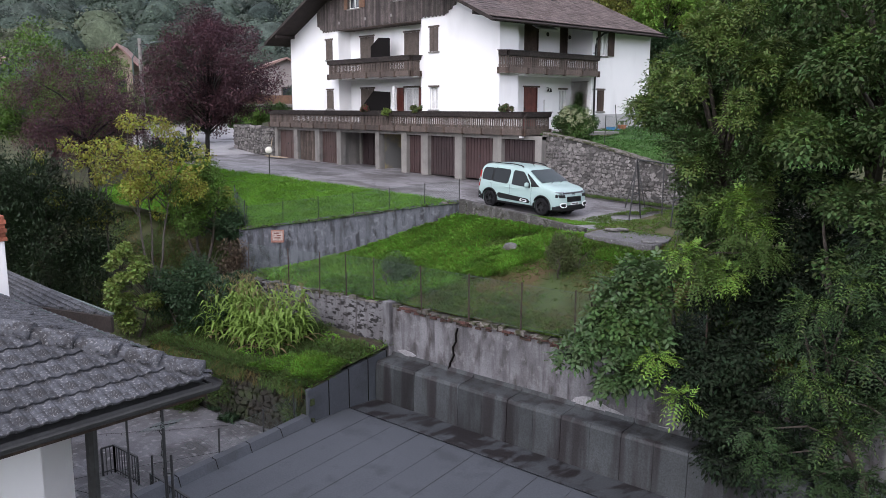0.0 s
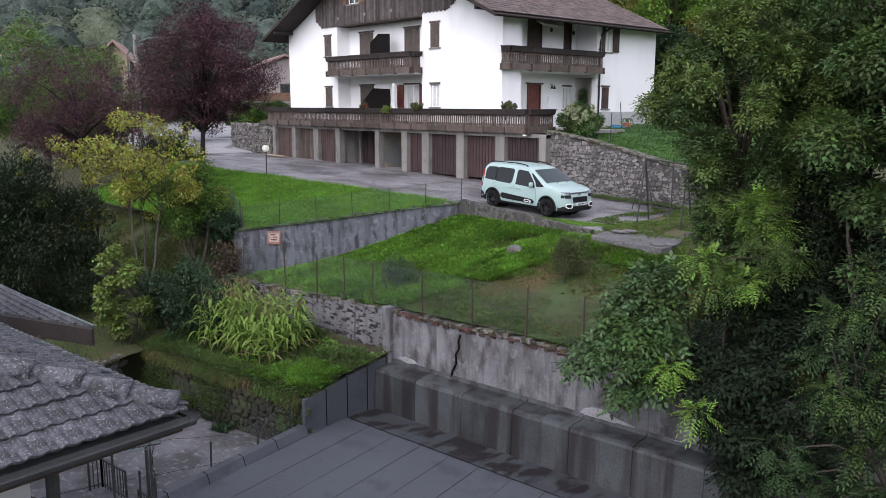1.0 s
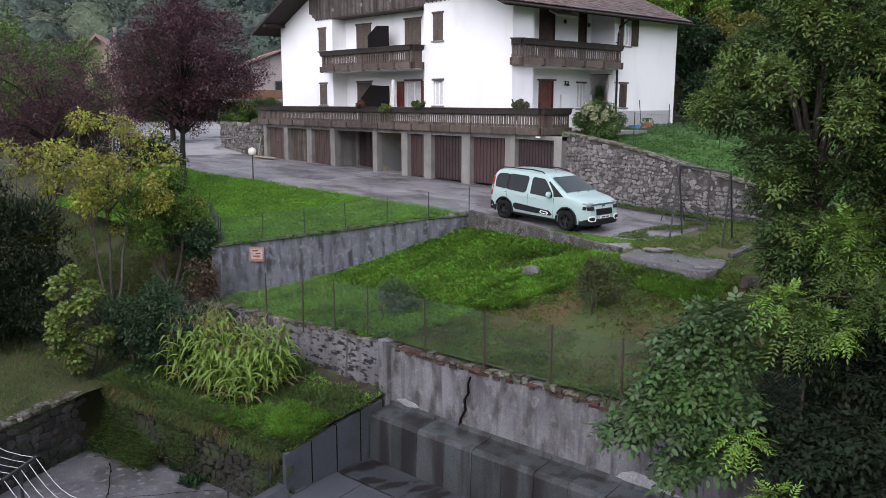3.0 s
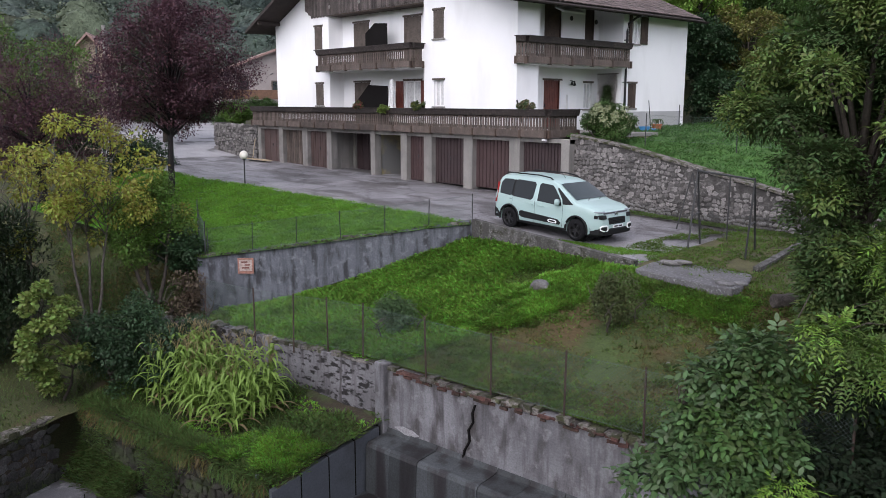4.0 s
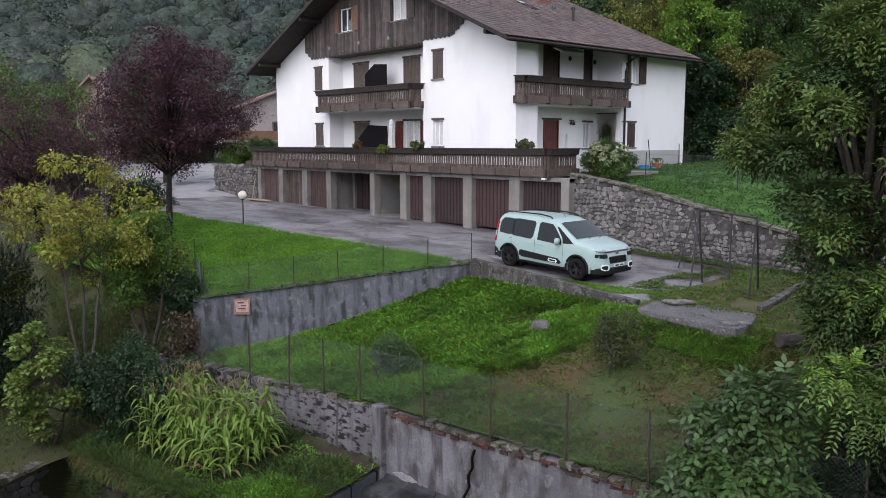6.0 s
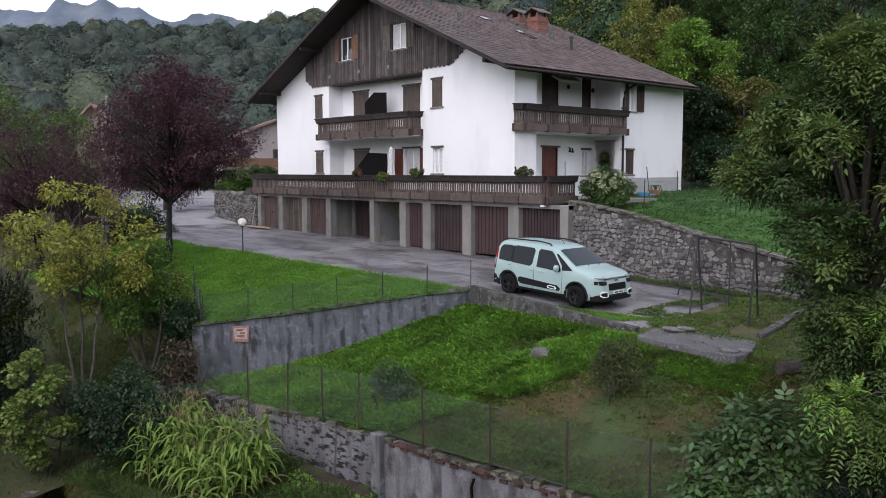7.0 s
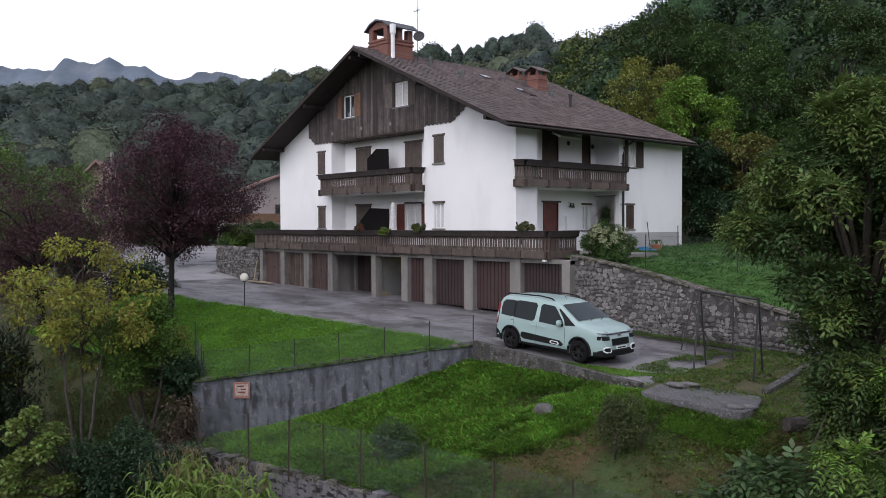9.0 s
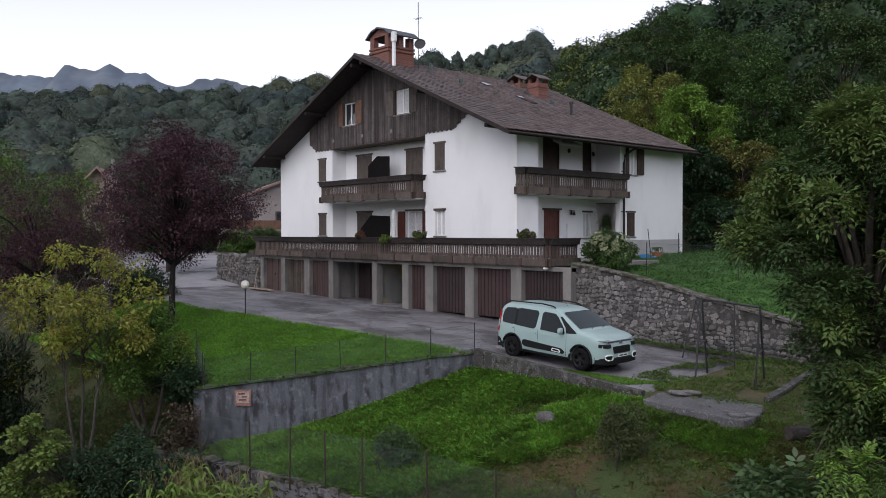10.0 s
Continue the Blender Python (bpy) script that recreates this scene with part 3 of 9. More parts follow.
def frame_bars(plane, c, u0, u1, z0, z1, w, o0, o1, mullion=True):
    b = Build()
    lbox(b, plane, c, u0, u0 + w, o0, o1, z0, z1)
    lbox(b, plane, c, u1 - w, u1, o0, o1, z0, z1)
    lbox(b, plane, c, u0 + w, u1 - w, o0, o1, z0, z0 + w)
    lbox(b, plane, c, u0 + w, u1 - w, o0, o1, z1 - w, z1)
    if mullion:
        m = (u0 + u1) / 2
        lbox(b, plane, c, m - w * 0.6, m + w * 0.6, o0, o1 + 0.01, z0 + w, z1 - w)
    return b


def leaf(plane, c, u0, u1, o0, z0, z1):
    """A boarded shutter leaf: upright boards with fine joints and two battens."""
    n = max(2, round((u1 - u0) / 0.11))
    loop = [(u0, o0)]
    for i in range(n):
        a, d = u0 + (u1 - u0) * i / n, u0 + (u1 - u0) * (i + 1) / n
        loop += [(a + 0.003, o0 + 0.035), (d - 0.009, o0 + 0.035), (d - 0.006, o0 + 0.02)]
    loop += [(u1, o0 + 0.02), (u1, o0)]
    at = (lambda u, o, z: (u, c - o, z)) if plane == "y" else (lambda u, o, z: (c + o, u, z))
    return Build().extrude([at(u, o, z0) for u, o in loop], (0, 0, z1 - z0))


def window(plane, c, hole, closed=None, open_leaf=(), frame_mat=WHITEPAINT, curtain=True, sill=True, lintel=True, label=""):
    u0, u1, z0, z1 = hole
    w = hpart("window", frame_bars(plane, c, u0, u1, z0, z1, 0.06, -0.16, -0.09), frame_mat, label)
    g = Build()
    lbox(g, plane, c, u0 + 0.05, u1 - 0.05, -0.135, -0.125, z0 + 0.05, z1 - 0.05)
    child("pane", g, GLASS if not curtain else CURTAIN, w)
    if sill:
        g = Build()
        lbox(g, plane, c, u0 - 0.1, u1 + 0.1, -0.1, 0.07, z0 - 0.07, z0)
        child("sill", g, CONCRETE, w, bevel=0.008)
    if lintel:
        g = Build()
        lbox(g, plane, c, u0 - 0.08, u1 + 0.08, -0.01, 0.06, z1, z1 + 0.09)
        child("lintel", g, SHUTTER, w, bevel=0.008)
    if closed:
        m = (u0 + u1) / 2
        for a, d in ((u0, m - 0.004), (m + 0.004, u1)):
            child("shutter", leaf(plane, c, a, d, 0.0, z0 + 0.01, z1 - 0.01), closed, w)
    for a, d, mt in open_leaf:
        child("shutter", leaf(plane, c, a, d, 0.045, z0, z1), mt, w)
    # solid block behind the opening, the unlit room's darkness put into its black
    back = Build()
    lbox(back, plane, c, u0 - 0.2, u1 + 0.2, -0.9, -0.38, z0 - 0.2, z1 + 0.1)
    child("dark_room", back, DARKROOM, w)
    return w


window("y", HY, WL_LO, closed=SHUTTER)
window("y", HY, WL_UP, closed=SHUTTER)
window("y", HY, WR_UP, closed=SHUTTER)
window("y", HY, WR_LO, frame_mat=WHITEPAINT, label="white framed window with lace curtains")
window("y", HY - 0.03, AW_L, closed=None, curtain=False, open_leaf=((-35.30, -34.98, BROWNSHUT), (-33.82, -33.28, BROWNSHUT)), frame_mat=WHITEPAINT, lintel=False, label="attic window with open shutters")
window("y", HY - 0.03, AW_R, closed=None, open_leaf=((-31.22, -30.68, SHUTGREY), (-29.46, -28.90, SHUTTER)), lintel=False, label="white attic window with open shutters")
window("y", RY, D1_UP, closed=SHUTTER, sill=False)
window("y", RY, D2_UP, closed=SHUTTER, sill=False)
window("y", RY, D1_LO, closed=SHUTTER, sill=False)
window("y", RY, W2_LO, open_leaf=((-31.52, -30.95, REDWOOD), (-29.6, -29.2, REDWOOD)), label="white window between red-brown shutters")
window("x", SX, WS_LO, lintel=True, label="white side window with curtain")
window("x", HX1, W4_LO, closed=DWOOD)
window("x", HX1, W6_UP, curtain=True, open_leaf=((32.55, 33.1, DWOOD), (31.62, 31.86, DWOOD)))
for hole, m, lab in ((DS_LO, REDWOOD, "red-brown wooden entrance door"), (DS_UP, DWOOD, "dark balcony door"), (DS2_UP, DWOOD, "dark balcony door")):
    d = hpart("door", leaf("x", SX, hole[0] + 0.03, hole[1] - 0.03, -0.12, hole[2], hole[3] - 0.03), m, lab)
    g = frame_bars("x", SX, hole[0], hole[1], hole[2], hole[3], 0.04, -0.10, -0.03, False)
    child("door_frame", g, m, d)
    child("lintel", Build().box(SX - 0.01, SX + 0.06, hole[0] - 0.1, hole[1] + 0.1, hole[3], hole[3] + 0.08), SHUTTER, d)
    # black block in place of an unlit room behind the door
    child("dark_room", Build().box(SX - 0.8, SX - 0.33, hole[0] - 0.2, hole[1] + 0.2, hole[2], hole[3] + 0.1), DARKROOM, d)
    child("handle", Build().box(SX - 0.09, SX - 0.04, hole[0] + 0.14, hole[0] + 0.17, hole[2] + 1.0, hole[2] + 1.14), STEEL, d)
# black screens beside the recess doors
for z0, xa, cut_x, cut_z in ((2.2, -33.75, -32.85, 1.35), (5.15, -33.05, -32.3, 1.6)):
    hpart("privacy_screen", Build().extrude([(xa, 24.30, z0), (-31.3, 24.30, z0), (-31.3, 24.30, z0 + 1.98), (cut_x, 24.30, z0 + 2.05), (xa, 24.30, z0 + cut_z)], (0, 0.03, 0)), DARKROOM, "black canvas privacy screen")

# gable cladding, board by board
gable = hpart("gable_cladding", Build().box(-38.0, -25.7, HY - 0.012, HY - 0.002, 8.4, 8.5), DWOOD)
bx = -38.25
k = 0
while bx < -25.5:
    zb = 7.78 if bx < -36.1 else (7.86 if bx < -28.42 else 7.93)
    zb += 0.10 * max(0, 4 - (bx + 38.25) / 0.145) + 0.09 * max(0, 7 - (-25.5 - bx) / 0.145)
    zb += 0.05 * (k % 2)
    zt = slope_pt(bx if bx > RX else bx + 0.13) - 0.2 - (0.06 if bx > RX else 0)
    spans = [(zb, zt)]
    for h in (AW_L, AW_R):
        if h[0] - 0.1 < bx + 0.065 < h[1] + 0.1:
            spans = [(zb, h[2] - 0.07), (h[3] + 0.02, zt)]
    for a, d in spans:
        if d - a > 0.1:
            child("board", Build().extrude([(bx, HY - 0.06, a + 0.05), (bx + 0.03, HY - 0.06, a), (bx + 0.095, HY - 0.06, a), (bx + 0.125, HY - 0.06, a + 0.05), (bx + 0.125, HY - 0.06, d), (bx, HY - 0.06, d)], (0, 0.03, 0)), BOARDS, gable)
    bx += 0.145
    k += 1
for x, z in ((-35.9, 8.25), (-33.3, 8.30), (-30.9, 8.30), (-34.6, 10.75), (-29.6, 10.55)):
    child("vent", Build().lathe([(0.09, -0.012), (0.10, 0.0), (0.06, 0.012)], 12).tube([(0, 0, -0.02), (0, 0, 0.012)], 0.05, 8), CONCRETE, gable).matrix_basis = pose(x, HY - 0.068, z, 90, 0, 0)

# balconies and the garage terrace
def rail_run(parent, a, b, zf, zt, low=True, step=0.145, panel_w=1.28):
    """A wooden balustrade from a to b (outside to the right): planter rail, slats, lower panels and posts."""
    a, b = Vector((*a, 0)), Vector((*b, 0))
    d = b - a
    L = d.length
    ang = math.degrees(math.atan2(d.y, d.x))
    m = pose(a.x, a.y, 0, 0, 0, ang)

    def put(name, me, mm, label=""):
        o = part(name, me, None, None, label)
        o.parent = parent
        o.matrix_basis = m @ mm
        return o

    n = max(1, round(L / panel_w))
    w = L / n
    x0, x1 = 0.006, w - 0.006
    rail = Build().extrude([(x0, 0.02, zt - 0.24), (x0, -0.13, zt - 0.22), (x0, -0.19, zt - 0.02), (x0, -0.19, zt), (x0, 0.06, zt), (x0, 0.06, zt - 0.04)], (x1 - x0, 0, 0))
    rail = rail.mesh("planter_rail", TOPWOOD)
    for i in range(n):
        put("planter_rail", rail, pose(i * w, 0, 0))
    put("top_board", Build().box(-0.05, L + 0.05, -0.215, 0.1, zt, zt + 0.03).mesh("top_board", TOPWOOD), Matrix())
    sh = zt - 0.2 - (zf + 0.02)
    s = 0.115
    pts = [(-s / 2, 0), (s / 2, 0), (s / 2, 0.16 * sh), (s * 0.40, 0.28 * sh), (s * 0.40, 0.72 * sh), (s / 2, 0.84 * sh), (s / 2, sh), (-s / 2, sh), (-s / 2, 0.84 * sh), (-s * 0.40, 0.72 * sh), (-s * 0.40, 0.28 * sh), (-s / 2, 0.16 * sh)]
    slat = Build().extrude([(x, -0.035, z) for x, z in pts], (0, 0.025, 0)).mesh("slat", SLATWOOD)
    ns = max(1, round(L / step))
    for i in range(ns):
        put("slat", slat, pose((i + 0.5) * L / ns, 0, zf + 0.02))
    if low:
        pm = Build().box(0.03, w - 0.03, -0.1, -0.06, zf - 0.25, zf - 0.0).box(0.03, w - 0.03, -0.06, -0.04, zf - 0.0, zf + 0.03).mesh("fascia_panel", SLATWOOD)
        for i in range(n):
            put("fascia_panel", pm, pose(i * w, 0, 0))
    post = Build().box(-0.05, 0.05, -0.14, 0.02, zf - 0.28, zf + 0.03).mesh("bracket", DWOOD)
    for i in range(n + 1):
        put("bracket", post, pose(i * w, 0, 0))
    put("lower_rail", Build().box(0, L, -0.01, 0.03, zf + 0.08, zf + 0.15).box(0, L, -0.01, 0.03, zt - 0.3, zt - 0.22).mesh("lower_rail", RAILWOOD), Matrix())


front_balcony = hpart("balcony", Build().box(-36.05, -28.47, 23.55, RY, 4.93, 5.10), PLASTER, "dark wooden balcony with planter rail on the gable front")
rail_run(front_balcony, (-36.2, 23.55), (-28.52, 23.55), 5.22, 6.02)
rail_run(front_balcony, (-28.52, 23.55), (-28.52, 24.14), 5.22, 6.02)
rail_run(front_balcony, (-36.2, 24.14), (-36.2, 23.55), 5.22, 6.02)
side_balcony = hpart("balcony", Build().box(SX, -22.35, 24.56, 31.2, 4.93, 5.10), PLASTER, "dark wooden balcony with planter rail on the side")
rail_run(side_balcony, (-22.3, 24.35), (-22.3, 31.35), 5.22, 6.02)
rail_run(side_balcony, (-22.62, 24.1), (-22.3, 24.35), 5.22, 6.02)
terrace = hpart("terrace", Build().prism([(-42.3, 23.02), (-19.95, 23.02), (-19.95, 25.6), (-22.4, 25.6), (-22.4, 25.45), (-24.0, 25.5), (-24.0, 29.4), (-21.5, 29.4), (-21.5, 25.7), (-19.9, 25.6), (-19.9, 23.0), (-42.3, 23.0)][:3] + [(-24.02, 25.6), (-42.3, 25.6)], 2.06, 2.2), CONCRETE, "concrete terrace slab over the garages with wooden balustrade")
rail_run(terrace, (-42.35, 23.0), (-19.9, 23.0), 2.34, 3.12, panel_w=1.3)
rail_run(terrace, (-19.9, 23.0), (-19.9, 24.7), 2.34, 3.12)
rail_run(terrace, (-42.35, 25.3), (-42.35, 23.0), 2.34, 3.12)
for x in (-19.98,):
    child("floodlight", Build().box(x - 0.09, x + 0.09, 22.88, 23.0, 1.98, 2.05), WHITEPAINT, terrace, bevel=0.01)

# garages under the terrace
garages = thing("garage_row", "row of garages with brown metal doors between concrete piers", "garage", (-31, 25, 0))


def gpart(name, b, material, label="", **k):
    ob = part(name, b, material, None, label, **k)
    ob.parent = garages
    ob.matrix_parent_inverse = Matrix.Translation(garages.location).inverted()
    return ob


PIERS = ((-42.05, -41.69), (-39.71, -39.28), (-37.27, -36.76), (-34.92, -34.5), (-31.15, -30.79), (-28.84, -28.38), (-27.19, -26.65), (-24.61, -24.06), (-21.96, -21.38), (-19.3, -18.9))
for i, (a, d) in enumerate(PIERS):
    gpart("pier", Build().box(a, d, 23.1, 23.5, -0.4, 2.06), CONCRETE, bevel=0.015)
    gpart("partition", Build().box((a + d) / 2 - 0.08, (a + d) / 2 + 0.08, 23.5, 28.6, -0.4, 2.056), CONCRETE if i == 3 else GARAGEIN)
gpart("back_wall", Build().box(-42.0, -19.0, 28.6, 28.8, -0.4, 2.056), GARAGEIN)
gpart("lintel_beam", Build().box(-42.05, -18.9, 23.14, 23.48, 1.90, 2.056), CONCRETE)
gpart("ceiling_slab", Build().box(-42.05, -18.9, 25.62, 28.8, 2.058, 2.19), CONCRETE)


def garage_door(x0, x1, y, tone, ribs):
    d = gpart("garage_door", Build().box(x0, x1, y, y + 0.05, -0.1, 1.96), tone)
    n = round((x1 - x0) / ribs)
    w = (x1 - x0) / n
    for i in range(n):
        child("rib", Build().extrude([(x0 + i * w + 0.012, y, -0.08), (x0 + (i + 1) * w - 0.012, y, -0.08), (x0 + (i + 1) * w - 0.03, y - 0.04, -0.08), (x0 + i * w + 0.03, y - 0.04, -0.08)], (0, 0, 2.0)), tone, d)
    xm = (x0 + x1) / 2
    child("handle", Build().tube([(xm, y - 0.07, 0.97), (xm, y - 0.07, 1.05)], 0.014, 6).box(xm - 0.02, xm + 0.02, y - 0.06, y - 0.038, 0.94, 1.08), STEEL, d)


DARKDOOR = mat("dark_brown_metal_door", (0.034, 0.021, 0.022), 0.65, 0.2, 1.5, 30, 0.08)
REDDOOR = mat("red_brown_metal_door", (0.048, 0.027, 0.027), 0.65, 0.15, 1.5, 30, 0.08)
for i, tone, ribs in ((0, BROWNDOOR, 0.6), (1, SLATWOOD, 0.19), (2, BROWNDOOR, 0.24), (5, REDDOOR, 0.2), (6, DARKDOOR, 0.2), (7, REDDOOR, 0.22), (8, DARKDOOR, 0.16)):
    garage_door(PIERS[i][1], PIERS[i + 1][0], 23.36, tone, ribs)
garage_door(-34.3, -31.15, 24.6, DARKDOOR, 0.5)
gpart("pier", Build().box(-34.5, -34.3, 24.45, 24.7, -0.4, 2.056), CONCRETE)

# roof tiles: rows of overlapping curved tiles, the nearest as single pieces
def tile_mesh(name, w, h, material, bulge=0.045, thick=0.025):
    xs = [-w / 2, -w * 0.28, 0, w * 0.28, w / 2]
    zz = [0.012, bulge * 0.75, bulge, bulge * 0.3, 0.0]
    vs = [(x, y, z + (0.03 if y == 0 else 0.0)) for y in (0, h) for x, z in zip(xs, zz)] + [(x, 0, z + 0.03 - thick) for x, z in zip(xs, zz)]
    fs = [(i, i + 1, 6 + i, 5 + i) for i in range(4)] + [(10 + i, 11 + i, i + 1, i) for i in range(4)]
    return Build().add(vs, fs).mesh(name, material)


tile = tile_mesh("roof_tile", 0.30, 0.40, ROOFTILE)
slant = math.atan(SLOPE)
run = math.hypot(EX - RX, RZ - EZ)
tv, tq = [], []
tb = np.array([v.co[:] for v in tile.vertices])
tf = np.array([p.vertices[:] for p in tile.polygons])
roof_tiles = hpart("roof_covering", Build().box(RX - 0.1, RX + 0.1, RY0, RY1, RZ - 0.2, RZ - 0.12), DWOOD)
count = 0
for side in (1, -1):
    rows = int(run / 0.335)
    for j in range(rows):
        for i in range(int((RY1 - RY0) / 0.295)):
            y = RY0 + 0.15 + i * 0.295
            s = 0.335 * (j + 1)
            m = Matrix.Translation((RX + side * s * math.cos(slant), y, RZ - s * math.sin(slant) - 0.07)) @ Euler((0, 0, math.pi / 2 if side == 1 else -math.pi / 2)).to_matrix().to_4x4() @ Euler((slant, 0, 0)).to_matrix().to_4x4()
            m = m @ pose(0, 0, random.uniform(0, 0.01), random.uniform(-1.2, 1.2), random.uniform(-1.5, 1.5), random.uniform(-1.5, 1.5))
            if side == 1 and i < 10 and count < 300:
                o = part("roof_tile", tile, None)
                o.parent, o.matrix_basis = roof_tiles, m
                count += 1
            else:
                a = np.array(m)
                tq.append(tf + len(tv) * len(tb))
                tv.append(tb @ a[:3, :3].T + a[:3, 3])
far_tiles = new("roof_tiles", arrays("roof_tiles", np.concatenate(tv), np.concatenate(tq), mat("weathered_brown_tiles", (0.122, 0.096, 0.092), 0.85, 0.3, 1.2, 25, 0.3, island=0.28, stain=(0.06, 0.052, 0.046))))
far_tiles.parent = roof_tiles
tagged(far_tiles, kind="stuff")
for i in range(36):
    o = part("ridge_tile", Build().tube([(RX, RY0 + i * 0.395, RZ - 0.07), (RX, RY0 + i * 0.395 + 0.43, RZ - 0.085)], [0.13, 0.115], 8), ROOFTILE)
    o.parent = roof_tiles

# chimneys, flue, dish, antenna and vents
def brick_mat():
    m = bpy.data.materials.new("chimney_brick")
    m.use_nodes = True
    n, l = m.node_tree.nodes, m.node_tree.links
    co = n.new("ShaderNodeTexCoord")
    mp = n.new("ShaderNodeMapping")
    mp.inputs["Rotation"].default_value = (radians(90), 0, radians(38))
    br = n.new("ShaderNodeTexBrick")
    br.inputs["Color1"].default_value, br.inputs["Color2"].default_value, br.inputs["Mortar"].default_value = (0.22, 0.075, 0.05, 1), (0.14, 0.055, 0.04, 1), (0.16, 0.13, 0.12, 1)
    br.inputs["Scale"].default_value = 1.0
    br.inputs["Brick Width"].default_value, br.inputs["Row Height"].default_value, br.inputs["Mortar Size"].default_value = 0.2, 0.075, 0.008
    l.new(co.outputs["Object"], mp.inputs[0])
    l.new(mp.outputs[0], br.inputs["Vector"])
    l.new(br.outputs[0], n["Principled BSDF"].inputs["Base Color"])
    n["Principled BSDF"].inputs["Roughness"].default_value = 0.9
    return m


CBRICK = brick_mat()
LEAD = mat("dull_lead_sheet", (0.10, 0.105, 0.115), 0.55, 0.3, 2, 20, 0.3, metal=0.3)
c0, c1, e0, e1 = -32.75, -31.25, 24.25, 25.85
chim = hpart("chimney", Build().box(c0, c1, e0, e1, 11.0, 12.55).box(c0 - 0.05, c1 + 0.05, e0 - 0.05, e1 + 0.05, 12.30, 12.40).box(c0 - 0.05, c1 + 0.05, e0 - 0.05, e1 + 0.05, 12.48, 12.58), CBRICK, "large red brick chimney with sheet cap")
for x, y in ((c0, e0), (c1 - 0.3, e0), (c0, e1 - 0.3), (c1 - 0.3, e1 - 0.3), (c1 - 0.3, 24.9)):
    child("pillar", Build().box(x, x + 0.3, y, y + 0.3, 12.581, 13.1), CBRICK, chim)
child("gable_brick", Build().extrude([(c0, e0 + 0.02, 13.1), (c1, e0 + 0.02, 13.1), (c1, e0 + 0.02, 13.2), (-32.0, e0 + 0.02, 13.5), (c0, e0 + 0.02, 13.2)], (0, 0.25, 0)), CBRICK, chim)
cap = Build()
for s in (-1, 1):
    cap.extrude([(-32.0, e0 - 0.15, 13.56), (-32.0 + s * 0.55, e0 - 0.15, 13.42), (-32.0 + s * 0.98, e0 - 0.15, 13.10), (-32.0 + s * 0.95, e0 - 0.15, 13.05), (-32.0 + s * 0.53, e0 - 0.15, 13.35), (-32.0, e0 - 0.15, 13.48)], (0, e1 - e0 + 0.35, 0))
child("cap", cap, LEAD, chim, "bent lead sheet cap")
flue = hpart("flue_pipe", Build().tube([(-30.95, 24.35, 11.2), (-30.95, 24.35, 12.9)], 0.10, 12).tube([(-30.95, 24.35, 12.7), (-30.95, 24.35, 13.15)], 0.15, 12), WHITEPAINT, "steel flue pipe", smooth=False)
dish = Build()
dish.lathe([(0.02, 0.0), (0.15, 0.015), (0.28, 0.06), (0.38, 0.12), (0.385, 0.135), (0.28, 0.075), (0.02, 0.02)], 18)
dish_ob = hpart("satellite_dish", dish, STEEL, "dark satellite dish")
dish_ob.matrix_basis = pose(-30.85, 25.95, 12.75, 70, 0, 40) @ Matrix.Diagonal((0.75, 0.75, 0.75, 1))
mast = hpart("antenna", Build().tube([(-31.0, 25.95, 11.3), (-31.0, 25.95, 14.9)], 0.018, 6).beam((-31.25, 25.95, 14.1), (-30.75, 25.95, 14.1), 0.015, 0.015).beam((-31.0, 25.95, 12.65), (-30.85, 25.95, 12.72), 0.03, 0.03), STEEL, "thin aerial mast")
for i in range(5):
    child("rod", Build().tube([(-31.22 + i * 0.1, 25.8, 14.1), (-31.22 + i * 0.1, 26.1, 14.1)], 0.006, 4), STEEL, mast)
for cx, cy, cz, top in ((-29.3, 33.0, 10.3, 11.45), (-31.2, 33.6, 11.2, 11.75)):
    ch = hpart("chimney", Build().box(cx - 0.38, cx + 0.38, cy - 0.38, cy + 0.38, cz, top).box(cx - 0.42, cx + 0.42, cy - 0.42, cy + 0.42, top - 0.25, top - 0.15), CBRICK, "small red brick chimney with tiled cap")
    for dx in (-0.3, 0.3):
        for dy in (-0.3, 0.3):
            child("pillar", Build().box(cx + dx - 0.07, cx + dx + 0.07, cy + dy - 0.07, cy + dy + 0.07, top + 0.002, top + 0.22), CBRICK, ch)
    cp = Build()
    for s in (-1, 1):
        cp.extrude([(cx, cy - 0.52, top + 0.5), (cx + s * 0.55, cy - 0.52, top + 0.2), (cx + s * 0.55, cy - 0.52, top + 0.16), (cx, cy - 0.52, top + 0.44)], (0, 1.04, 0))
    child("cap", cp, ROOFTILE, ch)
for x, y, h, m in ((-25.75, 31.5, 0.75, STEEL), (-29.0, 27.0, 0.35, GALV), (-30.4, 26.3, 0.5, GALV), (-27.6, 32.2, 0.3, GALV)):
    hpart("vent_pipe", Build().lathe([(0.07, 0), (0.07, h - 0.12), (0.11, h - 0.12), (0.11, h), (0.02, h + 0.04)], 10, (x, y, slope_pt(x) - 0.1)), m)
for x, y in ((-29.9, 29.6), (-27.3, 30.2), (-27.9, 30.2)):
    hpart("skylight", Build().box(-0.28, 0.28, -0.22, 0.22, 0.0, 0.07), GLASS, "small roof light", bevel=0.01).matrix_basis = Matrix.Translation((x, y, slope_pt(x) - 0.02)) @ Euler((0, slant, 0)).to_matrix().to_4x4()

